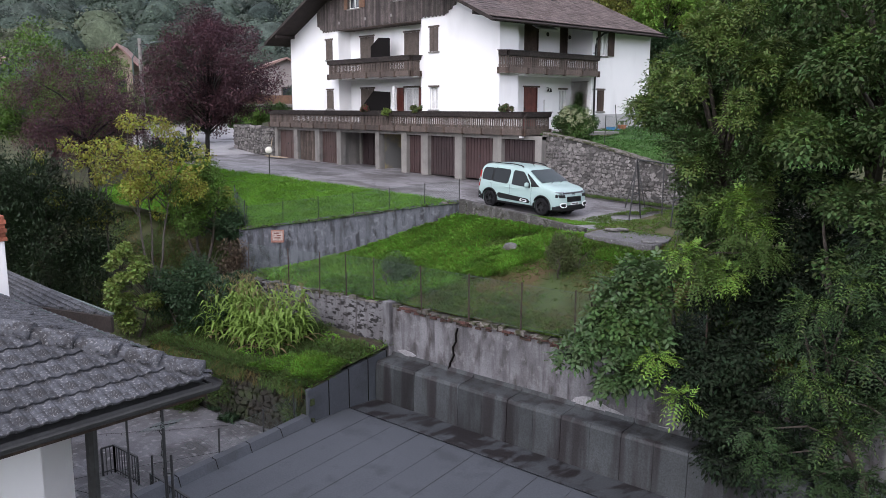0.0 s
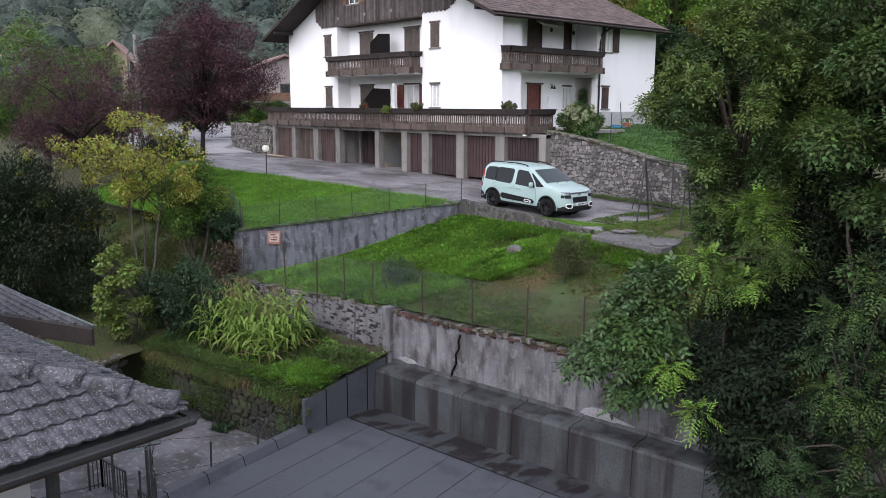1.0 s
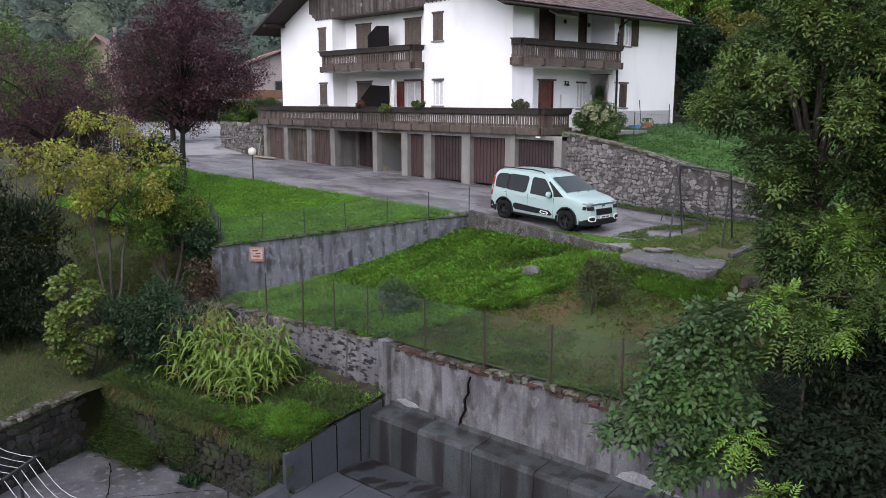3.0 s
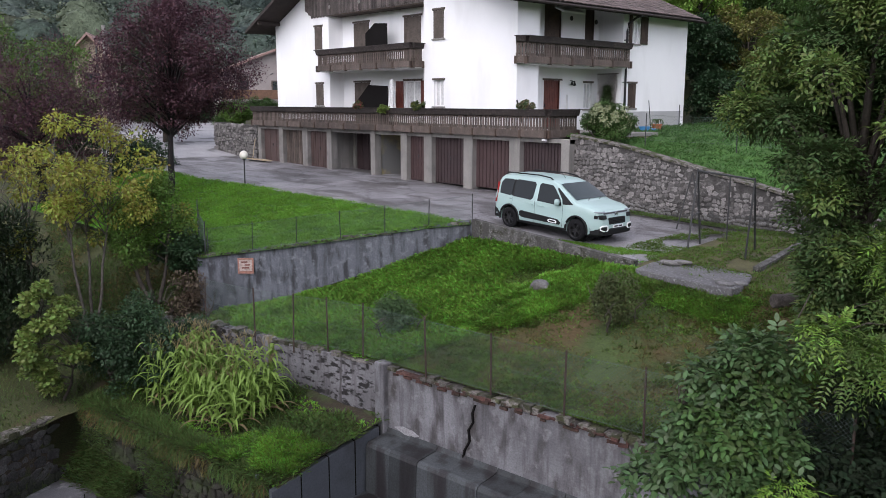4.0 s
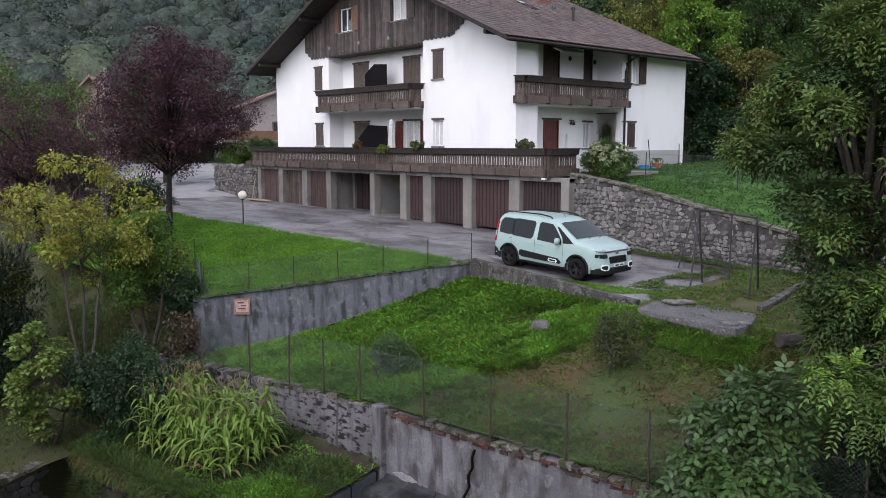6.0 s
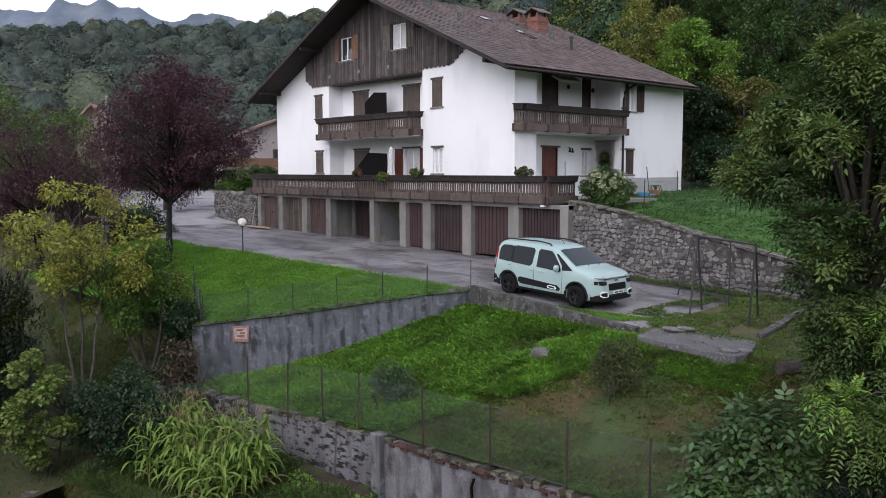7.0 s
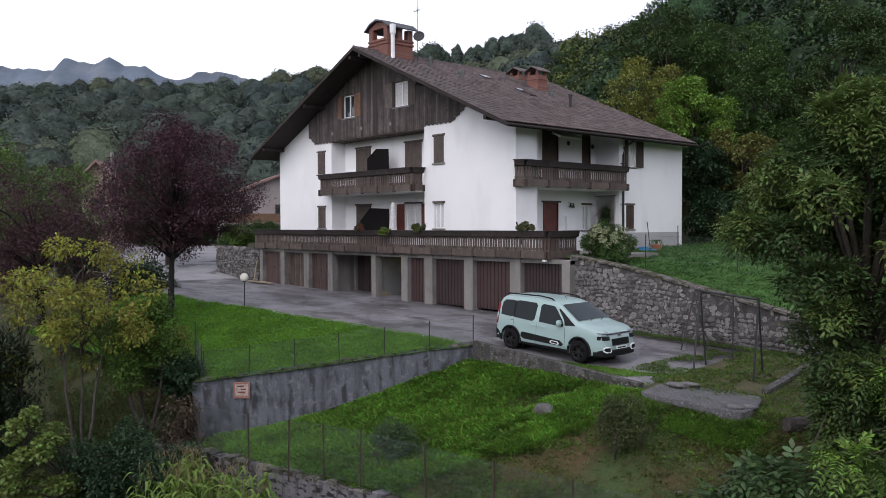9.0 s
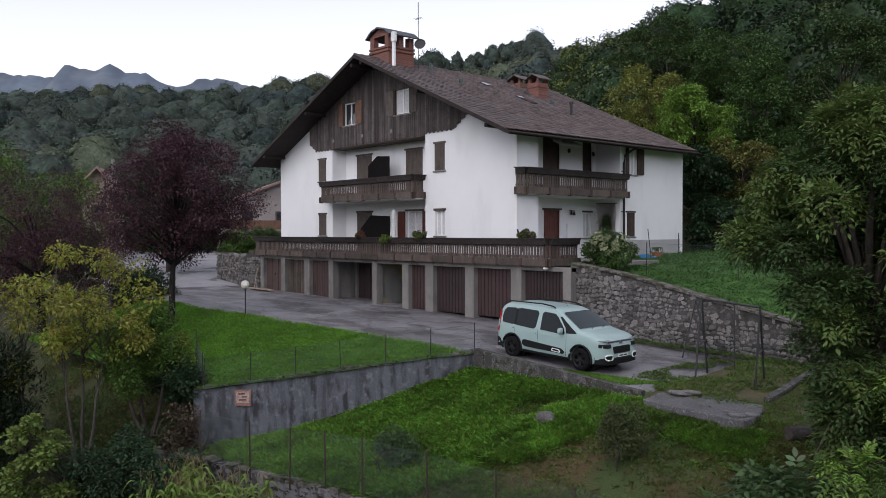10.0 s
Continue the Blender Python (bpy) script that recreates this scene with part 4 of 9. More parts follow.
# drainpipe, lamps, wall items, trellis, awning
hpart("drainpipe", Build().tube([(-21.7, 31.4, 7.25), (-22.0, 31.4, 7.2), (-22.45, 31.4, 6.95), (-22.50, 31.4, 6.6), (-22.50, 31.4, 1.9)], 0.055, 8), STEEL, smooth=True)
for z in (2.6, 4.3, 6.2):
    hpart("pipe_clip", Build().box(-22.62, -22.44, 31.33, 31.47, z, z + 0.04), STEEL)
hpart("awning_case", Build().extrude([(-23.30, 27.2, 7.40), (-22.75, 27.2, 7.16), (-22.75, 27.2, 7.26), (-23.30, 27.2, 7.50)], (0, 1.45, 0)), WHITEPAINT, "white rolled awning case", bevel=0.02).matrix_basis = pose(0, 0, 0)
for y, z, m in ((29.25, 4.28, STEEL), (29.45, 4.26, STEEL)):
    hpart("wall_lamp", Build().lathe([(0.02, 0.08), (0.045, 0.0), (0.07, -0.09), (0.06, -0.10)], 10, (-23.9, y, z)).beam((-24.02, y, z + 0.1), (-23.88, y, z + 0.1), 0.03, 0.03), m)
for y, z in ((24.95 + 1.3, 7.1), (29.2, 7.15), (30.0 + 1.0, 7.1)):
    hpart("wall_plate", Build().lathe([(0.02, -0.01), (0.11, 0.0), (0.11, 0.02), (0.02, 0.03)], 12), STEEL).matrix_basis = pose(SX + 0.02, y, z, 0, 90, 0)
hpart("meter_cabinet", Build().box(SX, SX + 0.12, 29.0, 29.62, 3.1, 3.75), WHITEPAINT, "white meter cabinet", bevel=0.01)
trellis = hpart("trellis", Build().box(SX + 0.06, -22.75, 31.19, 31.22, 2.45, 2.49).box(SX + 0.06, -22.75, 31.19, 31.22, 4.70, 4.74), DWOOD, "diamond wooden trellis")
for i in range(-8, 9):
    x0 = SX + 0.05 + i * 0.16
    for s in (1, -1):
        pts = [(x0 + (0 if s == 1 else 2.24) + s * t * 2.24 / 12, 2.47 + t * 2.24 / 12) for t in range(13)]
        pts = [p for p in pts if SX + 0.05 < p[0] < -22.75]
        if len(pts) > 1:
            child("lath", Build().beam((pts[0][0], 31.18 - 0.012 * s, pts[0][1]), (pts[-1][0], 31.18 - 0.012 * s, pts[-1][1]), 0.012, 0.035), DWOOD, trellis)


# ---- rubble stone walls ----
def stone_mesh(seed, n=7):
    rnd = random.Random(seed)
    n = rnd.choice((5, 6, 6, 7))
    outer = []
    for k in range(n):
        a = 2 * math.pi * (k + 0.5 + rnd.uniform(-0.3, 0.3)) / n
        c, s = math.cos(a), math.sin(a)
        r = 0.5 / max(abs(c), abs(s)) ** 0.8 * rnd.uniform(0.9, 1.1)
        outer.append((r * c, r * s))
    vs = [(x, 0.10, z) for x, z in outer] + [(x, -0.035, z) for x, z in outer] + [(x * 0.9 + rnd.uniform(-0.02, 0.02), -0.062 + rnd.uniform(-0.012, 0.012), z * 0.9) for x, z in outer] + [(rnd.uniform(-0.1, 0.1), -0.07, rnd.uniform(-0.1, 0.1))]
    fs = []
    for q in range(2):
        fs += [(q * n + k, q * n + (k + 1) % n, (q + 1) * n + (k + 1) % n, (q + 1) * n + k) for k in range(n)]
    fs += [(2 * n + k, 2 * n + (k + 1) % n, 3 * n) for k in range(n)]
    return Build().add(vs, fs).mesh("stone", STONE)


STONES = [stone_mesh(s) for s in range(24)]


def stone_face(parent, a, b, base_a, base_b, top_a, top_b, size, limit, loose_name, loose_mat=None):
    """Stones laid in rough courses on the face from a to b (outside to the right)."""
    a, b = Vector((*a, 0)), Vector((*b, 0))
    d = b - a
    L, ang = d.length, math.degrees(math.atan2(d.y, d.x))
    m = pose(a.x, a.y, 0, 0, 0, ang)
    z, count, lv, lq, off = min(base_a, base_b) - 0.1, 0, [], [], 0
    while z < max(top_a, top_b):
        h = size * random.uniform(0.5, 1.1)
        x = random.uniform(-0.2, 0)
        while x < L:
            w = size * random.uniform(0.5, 1.75)
            u = min(1, max(0, (x + w / 2) / L))
            wob = 0.13 * noise.noise(Vector((x * 1.3, z * 2, 0)))
            if base_a + (base_b - base_a) * u - 0.15 < z and z + h * 0.8 < top_a + (top_b - top_a) * u:
                mm = m @ pose(x + w / 2, 0, z + h / 2 + wob, 0, random.uniform(-20, 20), 0) @ Matrix.Diagonal((w * 0.97, random.uniform(0.42, 0.8), h * 1.02, 1))
                me = STONES[random.randrange(len(STONES))]
                if count < limit:
                    o = part("stone", me, None)
                    o.parent, o.matrix_basis = parent, mm
                else:
                    k = np.array(mm)
                    vv = np.array([v.co[:] for v in me.vertices])
                    lv.append(vv @ k[:3, :3].T + k[:3, 3])
                    lq += [[i + off for i in p.vertices] for p in me.polygons]
                    off += len(vv)
                count += 1
            x += w
        z += h
    if lv:
        me = bpy.data.meshes.new(loose_name)
        me.from_pydata(np.concatenate(lv).tolist(), [], lq)
        me.materials.append(loose_mat or mat("grey_rubble", (0.140, 0.132, 0.127), 0.9, 0.4, 5, 30, 0.7, island=0.55))
        o = new(loose_name, me)
        o.parent = parent
        tagged(o, kind="stuff")


sw = part("stone_wall", Build().extrude([(-19.1, 23.42, -0.6), (-7.0, 23.5, -1.2), (-7.0, 23.5, -0.10), (-12.2, 23.42, 0.90), (-16.8, 23.42, 1.83), (-19.1, 23.42, 2.14)], (0, 0.4, 0)), MORTAR)
tagged(sw, "grey limestone rubble retaining wall beside the garages", "wall", kind="structure")
stone_face(sw, (-18.95, 23.42), (-7.0, 23.5), -0.3, -1.0, 2.2, 0.0, 0.175, 300, "stones")
cop = Build()
for i in range(22):
    u0, u1 = i / 22, (i + 1) / 22
    f = lambda u: Vector((-19.1 + 12.1 * u, 23.36, lerp_list(-19.1 + 12.1 * u, ((-19.1, 2.17), (-16.8, 1.86), (-12.2, 0.93), (-7.0, -0.07)))))
    p, q = f(u0 + 0.002), f(u1 - 0.002)
    cop.extrude([p, q, q + Vector((0, 0, 0.07)), p + Vector((0, 0, 0.07 + random.uniform(0, 0.01)))], (0, 0.5, 0))
part("coping", cop, COPING, sw)
swl = part("stone_wall", Build().extrude([(-42.1, 23.3, -0.4), (-48.7, 23.7, -0.4), (-48.7, 23.7, 2.12), (-42.1, 23.3, 2.02)], (0.05, 0.4, 0)), MORTAR)
tagged(swl, "grey rubble stone wall beyond the garages", "wall", kind="structure")
stone_face(swl, (-48.7, 23.68), (-42.15, 23.28), -0.3, -0.1, 2.1, 2.0, 0.2, 0, "stones")


# ---- wall copings, crack, sign ----
def coping_blocks(parent, a, b, za, zb, w, h=0.08, jag=0.05, over=0.05, size=1.0, pale=0.12):
    """Broken coping stones of all sizes along a wall's top."""
    a, b = Vector((*a, 0)), Vector((*b, 0))
    d = (b - a)
    L = d.length
    d.normalize()
    s = Vector((-d.y, d.x, 0))
    x = 0.0
    while x < L:
        l = random.uniform(0.12, 0.42) * size
        if random.random() < 0.9:
            z = za + (zb - za) * x / L
            hh = h * random.choice((0.2, 0.4, 0.6, 0.9, 1.2, 1.8))
            back = random.uniform(0.55, 1.0)
            p = a + d * x - s * (over * random.uniform(0.2, 1.2))
            turn = random.uniform(-0.12, 0.12)
            low, top = [], []
            for u, v in ((0, 0), (0.45, -jag * random.random()), (1, 0), (1, back), (0.5, back + jag), (0, back)):
                q = p + d * (u * (l - 0.012) + turn * v * w) + s * (v * w + random.uniform(-jag, jag) * 0.5)
                low.append((q.x, q.y, z - 0.04))
                k = random.uniform(0.02, 0.09)
                q = q.lerp(p + d * l * 0.5 + s * w * 0.5, k)
                top.append((q.x, q.y, z + hh + random.uniform(-0.025, 0.02)))
            part("coping_stone", Build().add(low + top, [(5, 4, 3, 2, 1, 0), (6, 7, 8, 9), (6, 9, 10, 11)] + [(i, (i + 1) % 6, 6 + (i + 1) % 6, 6 + i) for i in range(6)]), PALECOPING if random.random() < pale else COPING, parent)
        x += l


coping_blocks(w3, (-14.1, 10.76), (-3.5, 12.08), -2.66, -2.62, 0.40, h=0.05, jag=0.08, pale=0.07)
coping_blocks(w3l, (-22.3, 8.85), (-14.3, 10.76), -2.72, -2.66, 0.42, h=0.05, pale=0.05)
coping_blocks(w1, (-22.62, 10.2), (-17.36, 16.86), -1.22, -0.17, 0.37, h=0.035, size=1.6, pale=0.0)
for course, (top, deep) in enumerate(((-2.655, 0.085), (-2.735, 0.055))):
    x = -13.9 + 0.11 * course
    while x < -3.6:
        l = random.uniform(0.12, 0.27)
        if random.random() < (0.92, 0.7)[course]:
            y = 10.76 + (x + 14.1) * 0.1252
            out = deep * random.uniform(0.35, 1.2)
            t = random.uniform(-0.012, 0.012)
            part("brick", Build().extrude([(x, y - out, top + t), (x + l - 0.015, y - out * random.uniform(0.6, 1.1) + l * 0.125, top - t), (x + l - 0.015, y + 0.1, top - t), (x, y + 0.1, top + t)], (0, 0, -random.uniform(0.045, 0.075))), OLDBRICK, w3)
        x += l
part("pier", Build().box(-14.32, -13.98, 10.62, 11.1, -4.6, -2.56), OLDWALL, w3, bevel=0.02)
crack = Build()
pts = [(-11.38, -2.9), (-11.45, -3.1), (-11.43, -3.3), (-11.55, -3.5), (-11.52, -3.75), (-11.66, -4.0), (-11.70, -4.2)]
wy = lambda x: 10.76 + (x + 14.1) * 0.1252
for (x0, z0), (x1, z1) in zip(pts, pts[1:]):
    crack.add([(x0 - 0.018, wy(x0) - 0.045, z0), (x0 + 0.018, wy(x0) - 0.045, z0), (x1 + 0.018, wy(x1) - 0.045, z1), (x1 - 0.018, wy(x1) - 0.045, z1), (x0 - 0.018, wy(x0) + 0.1, z0), (x0 + 0.018, wy(x0) + 0.1, z0), (x1 + 0.018, wy(x1) + 0.1, z1), (x1 - 0.018, wy(x1) + 0.1, z1)], [(0, 1, 2, 3), (7, 6, 5, 4), (0, 4, 5, 1), (1, 5, 6, 2), (2, 6, 7, 3), (3, 7, 4, 0)])
for pts in (((-7.6, -4.16), (-7.45, -4.0), (-7.2, -3.9), (-6.95, -3.9), (-6.75, -3.96), (-6.5, -4.04), (-6.3, -4.06), (-6.05, -4.13), (-5.8, -4.17), (-6.3, -4.24), (-7.0, -4.24)), ((-5.5, -4.18), (-5.2, -4.15), (-4.9, -4.12), (-4.6, -4.16), (-4.9, -4.25)), ((-13.75, -4.05), (-13.5, -3.98), (-13.2, -4.0), (-13.0, -4.08), (-13.3, -4.2))):
    part("lime_bloom", Build().extrude([(x, wy(x) - 0.034, z) for x, z in pts], (0, 0.03, 0)), LIME, w3, "white lime bloom on the wall's foot")
part("crack", crack, DARKROOM, w3, "open dark crack in the wall")

sign = thing("warning_sign", "faded red and white metal sign on the garden wall", "sign", (-21.72, 11.33, -1.5))
part("plate", Build().box(-0.24, 0.24, -0.075, -0.06, -0.24, 0.24), mat("rusty_red_paint", (0.27, 0.13, 0.10), 0.6, 0.35, 8, 40, 0.1), sign)
part("panel", Build().box(-0.19, 0.19, -0.082, -0.076, -0.16, 0.19), mat("faded_white_paint", (0.36, 0.29, 0.26), 0.6, 0.3, 9, 40, 0.1), sign)
for k, (a, b) in enumerate(((-0.13, 0.06), (-0.02, 0.13), (-0.12, 0.1))):
    part("bar", Build().box(a, b, -0.087, -0.083, 0.1 - k * 0.09, 0.14 - k * 0.09), REDWOOD, sign)
part("bracket", Build().box(-0.2, 0.2, -0.06, 0.02, -0.05, 0.05), STEEL, sign)
sign.rotation_euler = (0, 0, math.atan2(6.66, 5.26))


# ---- fences ----
def chain_fence(label, pts, h, post_mat, cell=0.075, post_r=0.022, wire=0.0022):
    """Posts at the given places, two straining wires and diagonal wire netting."""
    fence = thing("chain_link_fence", label, "fence", pts[0])
    o = Vector(pts[0])
    pts = [Vector(p) - o for p in pts]
    net = []
    for p in pts:
        lean = Vector((random.uniform(-0.03, 0.03), random.uniform(-0.03, 0.03), h + 0.06))
        part("post", Build().tube([p - Vector((0, 0, 0.25)), p + lean], post_r, 6), post_mat, fence)
    wires = Build()
    for z in (0.04, h * 0.5, h):
        wires.tube([p + Vector((0, 0, z)) for p in pts], wire * 1.4, 4)
    part("wire", wires, GALV, fence)
    lv, lq = [], []
    s0 = 0.0
    for p, q in zip(pts, pts[1:]):
        L = (q - p).length
        d = (q - p) / L
        n = int((L + h) / cell)
        for k in range(n):
            for sgn in (1, -1):
                x0 = k * cell - (h if sgn == 1 else 0)
                x1 = x0 + sgn * h
                if sgn == -1:
                    x0, x1 = k * cell, k * cell - h
                za, zb = 0.0, h
                ts = sorted(((0 - x0) / (x1 - x0), (L - x0) / (x1 - x0)))
                t0, t1 = max(0, ts[0]), min(1, ts[1])
                if t1 <= t0:
                    continue
                a = p + d * (x0 + (x1 - x0) * t0) + Vector((0, 0, h * t0 + 0.02))
                b = p + d * (x0 + (x1 - x0) * t1) + Vector((0, 0, h * t1 + 0.02))
                w = Vector((-d.y, d.x, 0)) * wire
                u = (b - a).normalized().cross(w).normalized() * wire
                i = len(lv)
                lv += [a + w, a - w * 0.5 + u, a - w * 0.5 - u, b + w, b - w * 0.5 + u, b - w * 0.5 - u]
                lq += [(i, i + 1, i + 4, i + 3), (i + 1, i + 2, i + 5, i + 4), (i + 2, i, i + 3, i + 5)]
    net = new("netting", arrays("netting", lv, lq, GALV))
    net.parent = fence
    tagged(net, kind="stuff")
    return fence


chain_fence("rusty posts with wire netting on the retaining wall", [(-20.2, 9.25, -2.6), (-18.12, 9.62, -2.58), (-16.86, 10.0, -2.57), (-15.93, 10.42, -2.56), (-14.82, 10.67, -2.55), (-12.82, 10.95, -2.55), (-11.04, 11.2, -2.55), (-9.24, 11.4, -2.53), (-7.57, 11.62, -2.5), (-5.9, 11.85, -2.5), (-4.2, 12.1, -2.5)], 1.22, RUST)
chain_fence("low green wire fence on the garden wall", [(-22.45 + 5.0 * k / 6, 10.45 + 6.33 * k / 6, -1.18 + 0.98 * k / 6) for k in range(7)], 0.80, STEEL, cell=0.09, post_r=0.015)
chain_fence("low wire fence at the lawn's open side", [(-22.5, 10.4, -1.15), (-24.2, 11.0, -1.0), (-26.0, 11.8, -0.9)], 0.95, STEEL, cell=0.09, post_r=0.018)
chain_fence("thin wire fence on the grassy bank", [(-17.2, 25.4, 2.0), (-14.2, 26.6, 1.9), (-11.2, 27.6, 1.7), (-8.4, 28.6, 1.6)], 0.95, STEEL, cell=0.12, post_r=0.018, wire=0.0016)

# ---- yard lamp on the lawn ----
lamp = thing("garden_lamp", "white globe lamp on a thin dark pole by the drive", "lamp", (-29.95, 15.75, -0.1))
part("pole", Build().tube([(0, 0, -0.1), (0.02, 0, 1.2)], 0.028, 8).lathe([(0.07, 1.17), (0.08, 1.2), (0.05, 1.23)], 12), STEEL, lamp)
part("globe", Build().lathe([(0.05, 1.2), (0.12, 1.23), (0.165, 1.31), (0.175, 1.37), (0.15, 1.46), (0.09, 1.52), (0.02, 1.54)], 16), mat("opal_globe", (0.75, 0.72, 0.64), 0.3, 0.05, 5, 40, 0.0), lamp, "opal globe", smooth=True)
tagged(part("planks", Build().beam((-42.0, 22.4, 0.2), (-40.2, 22.7, 0.16), 0.25, 0.05).beam((-41.6, 22.2, 0.22), (-39.6, 22.5, 0.17), 0.2, 0.04).beam((-42.4, 22.9, 0.2), (-42.3, 23.05, 1.3), 0.15, 0.04), mat("pale_plank", (0.36, 0.29, 0.20), 0.8, 0.2, 3, 30, 0.2)), "pale loose planks lying before the garages", "planks", kind="stuff")

# ---- swing frame, slab, log, rock ----
swing = thing("swing_frame", "rusted dark steel swing frame without seats", "swing", (-11, 20, -0.8))


def spart(name, b, material=STEEL):
    o = part(name, b, material)
    o.parent, o.matrix_parent_inverse = swing, Matrix.Translation(swing.location).inverted()
    return o


A1, A2 = Vector((-12.05, 20.5, 1.50)), Vector((-10.05, 19.95, 1.42))
for apex, feet in ((A1, ((-11.88, 19.88, -0.80), (-12.17, 21.04, -0.74))), (A2, ((-10.08, 19.75, -0.80), (-10.42, 20.95, -0.74)))):
    for ft in feet:
        spart("leg", Build().tube([ft, apex + (apex - Vector(ft)).normalized() * 0.05], 0.028, 8))
    mid = [Vector(ft).lerp(apex, 0.45) for ft in feet]
    spart("brace", Build().tube(mid, 0.025, 6))
spart("crossbar", Build().tube([A1, A2], 0.03, 8))
drying = thing("clothes_dryer", "thin dark steel frame for a clothes line", "clothes line", (-13.5, 22.5, -0.6))
for a, b in (((-13.75, 22.2, -0.75), (-13.45, 22.55, 1.25)), ((-13.2, 22.9, -0.75), (-13.45, 22.55, 1.25)), ((-11.7, 21.7, -0.8), (-11.7, 21.7, 1.35)), ((-9.3, 21.6, -0.9), (-9.3, 21.6, 1.2)), ((-9.0, 20.9, -0.9), (-9.0, 20.9, 1.2))):
    o = part("post", Build().tube([a, b], 0.022, 6), STEEL)
    o.parent, o.matrix_parent_inverse = drying, Matrix.Translation(drying.location).inverted()
kerb = part("kerb", wall_line(Build(), (-9.2, 18.9), (-9.75, 23.0), 0.2, -1.1, -0.66, -1.0, -0.45, rough=0.03), KERBWALL)
tagged(kerb, "low mossy concrete kerb beside the swing", "kerb", kind="structure")
slab = part("concrete_slab", Build().prism([(-11.57, 16.95), (-10.2, 16.75), (-9.15, 16.62), (-8.78, 16.72), (-8.72, 17.1), (-8.95, 17.9), (-9.2, 18.5), (-10.6, 18.72), (-11.8, 18.85), (-11.75, 17.9)], -1.15, -0.78), mat("pale_worn_concrete", (0.105, 0.102, 0.106), 0.9, 0.3, 1.2, 30, 0.5, stain=(0.07, 0.068, 0.066), fleck=(0.2, 0.2, 0.205)), bevel=0.02)
tagged(slab, "weathered grey concrete slab with broken corner", "slab")
for x, y, q, z in ((-9.05, 16.95, 0.24, -0.785), (-9.3, 17.2, 0.2, -0.785), (-8.85, 17.25, 0.2, -0.785), (-11.3, 18.2, 0.4, -0.785), (-11.05, 18.3, 0.3, -0.735), (-11.2, 17.95, 0.24, -0.73)):
    ring = [(x + q * random.uniform(0.75, 1.2) * math.cos(6.2832 * k / 7), y + 0.7 * q * random.uniform(0.75, 1.2) * math.sin(6.2832 * k / 7)) for k in range(7)]
    fl = part("stone", Build().prism(ring, z, z + 0.05), STONE, bevel=0.012)
    tagged(fl, "loose flat stone on the concrete slab", "stone", group="loose stones")


def boulder(name, at, r, label, m, squash=0.7, seed=1):
    bm = bmesh.new()
    bmesh.ops.create_icosphere(bm, subdivisions=3, radius=1.0)
    for v in bm.verts:
        k = 1 + 0.28 * noise.noise(v.co * 1.3 + Vector((seed, 0, 0))) + 0.08 * noise.noise(v.co * 4)
        v.co = Vector((v.co.x * k * r, v.co.y * k * r, v.co.z * k * r * squash))
    me = bpy.data.meshes.new(name)
    bm.to_mesh(me)
    bm.free()
    me.materials.append(m)
    o = new(name, me)
    o.location = at
    return tagged(o, label, name)


boulder("rock", (-13.35, 15.3, -1.33), 0.28, "pale grey rock lying in the lawn", STONE, 0.8, 2)
boulder("rock", (-8.6, 13.9, -1.98), 0.14, "small pale rock in the dry grass", STONE, 0.8, 5)
log = part("log", Build().tube([V(7.3, 16.9, -0.88), V(7.55, 16.95, -0.9), V(7.75, 17.0, -0.88), V(8.2, 17.1, -0.9)], [0.16, 0.17, 0.15, 0.16], 14), mat("old_sawn_log", (0.055, 0.046, 0.040), 0.95, 0.4, 6, 40, 0.8, 0.05, stain=(0.16, 0.14, 0.12), stain_at=(0.62, 0.7), stain_scale=3), bevel=0.02)
tagged(log, "old grey sawn log lying in the grass", "log")


# ---- parked car ----
CAR_TOP = ((-2.17, 1.02), (-2.15, 1.35), (-2.06, 1.62), (-1.9, 1.745), (-1.5, 1.785), (-0.6, 1.80), (0.15, 1.77), (0.44, 1.69), (1.28, 1.22), (1.45, 1.185), (1.8, 1.13), (2.0, 1.07), (2.11, 0.99), (2.19, 0.82), (2.23, 0.55))
CAR_W = ((-2.17, 0.80), (-2.1, 0.87), (-1.95, 0.915), (-1.0, 0.92), (1.0, 0.92), (1.5, 0.905), (1.9, 0.875), (2.1, 0.80), (2.23, 0.68))


def car_side(x, z):
    """Half width of the car's skin at a station and height."""
    w, top = lerp_list(x, CAR_W), lerp_list(x, CAR_TOP)
    if z < 0.35:
        return w - 0.05 * (0.35 - z) / 0.13
    if z < 1.05:
        return w
    return w - 0.23 * (z - 1.05) / 0.75


def car_front(y, z):
    """How far forward the car's skin reaches at a half width and height."""
    inv_w = lerp_list(abs(y), ((0.0, 2.23), (0.68, 2.23), (0.80, 2.10), (0.875, 1.90), (0.905, 1.5)))
    inv_t = lerp_list(z, ((0.55, 2.23), (0.82, 2.19), (0.99, 2.11), (1.07, 2.0), (1.13, 1.8), (1.185, 1.45)))
    return min(inv_w, inv_t)


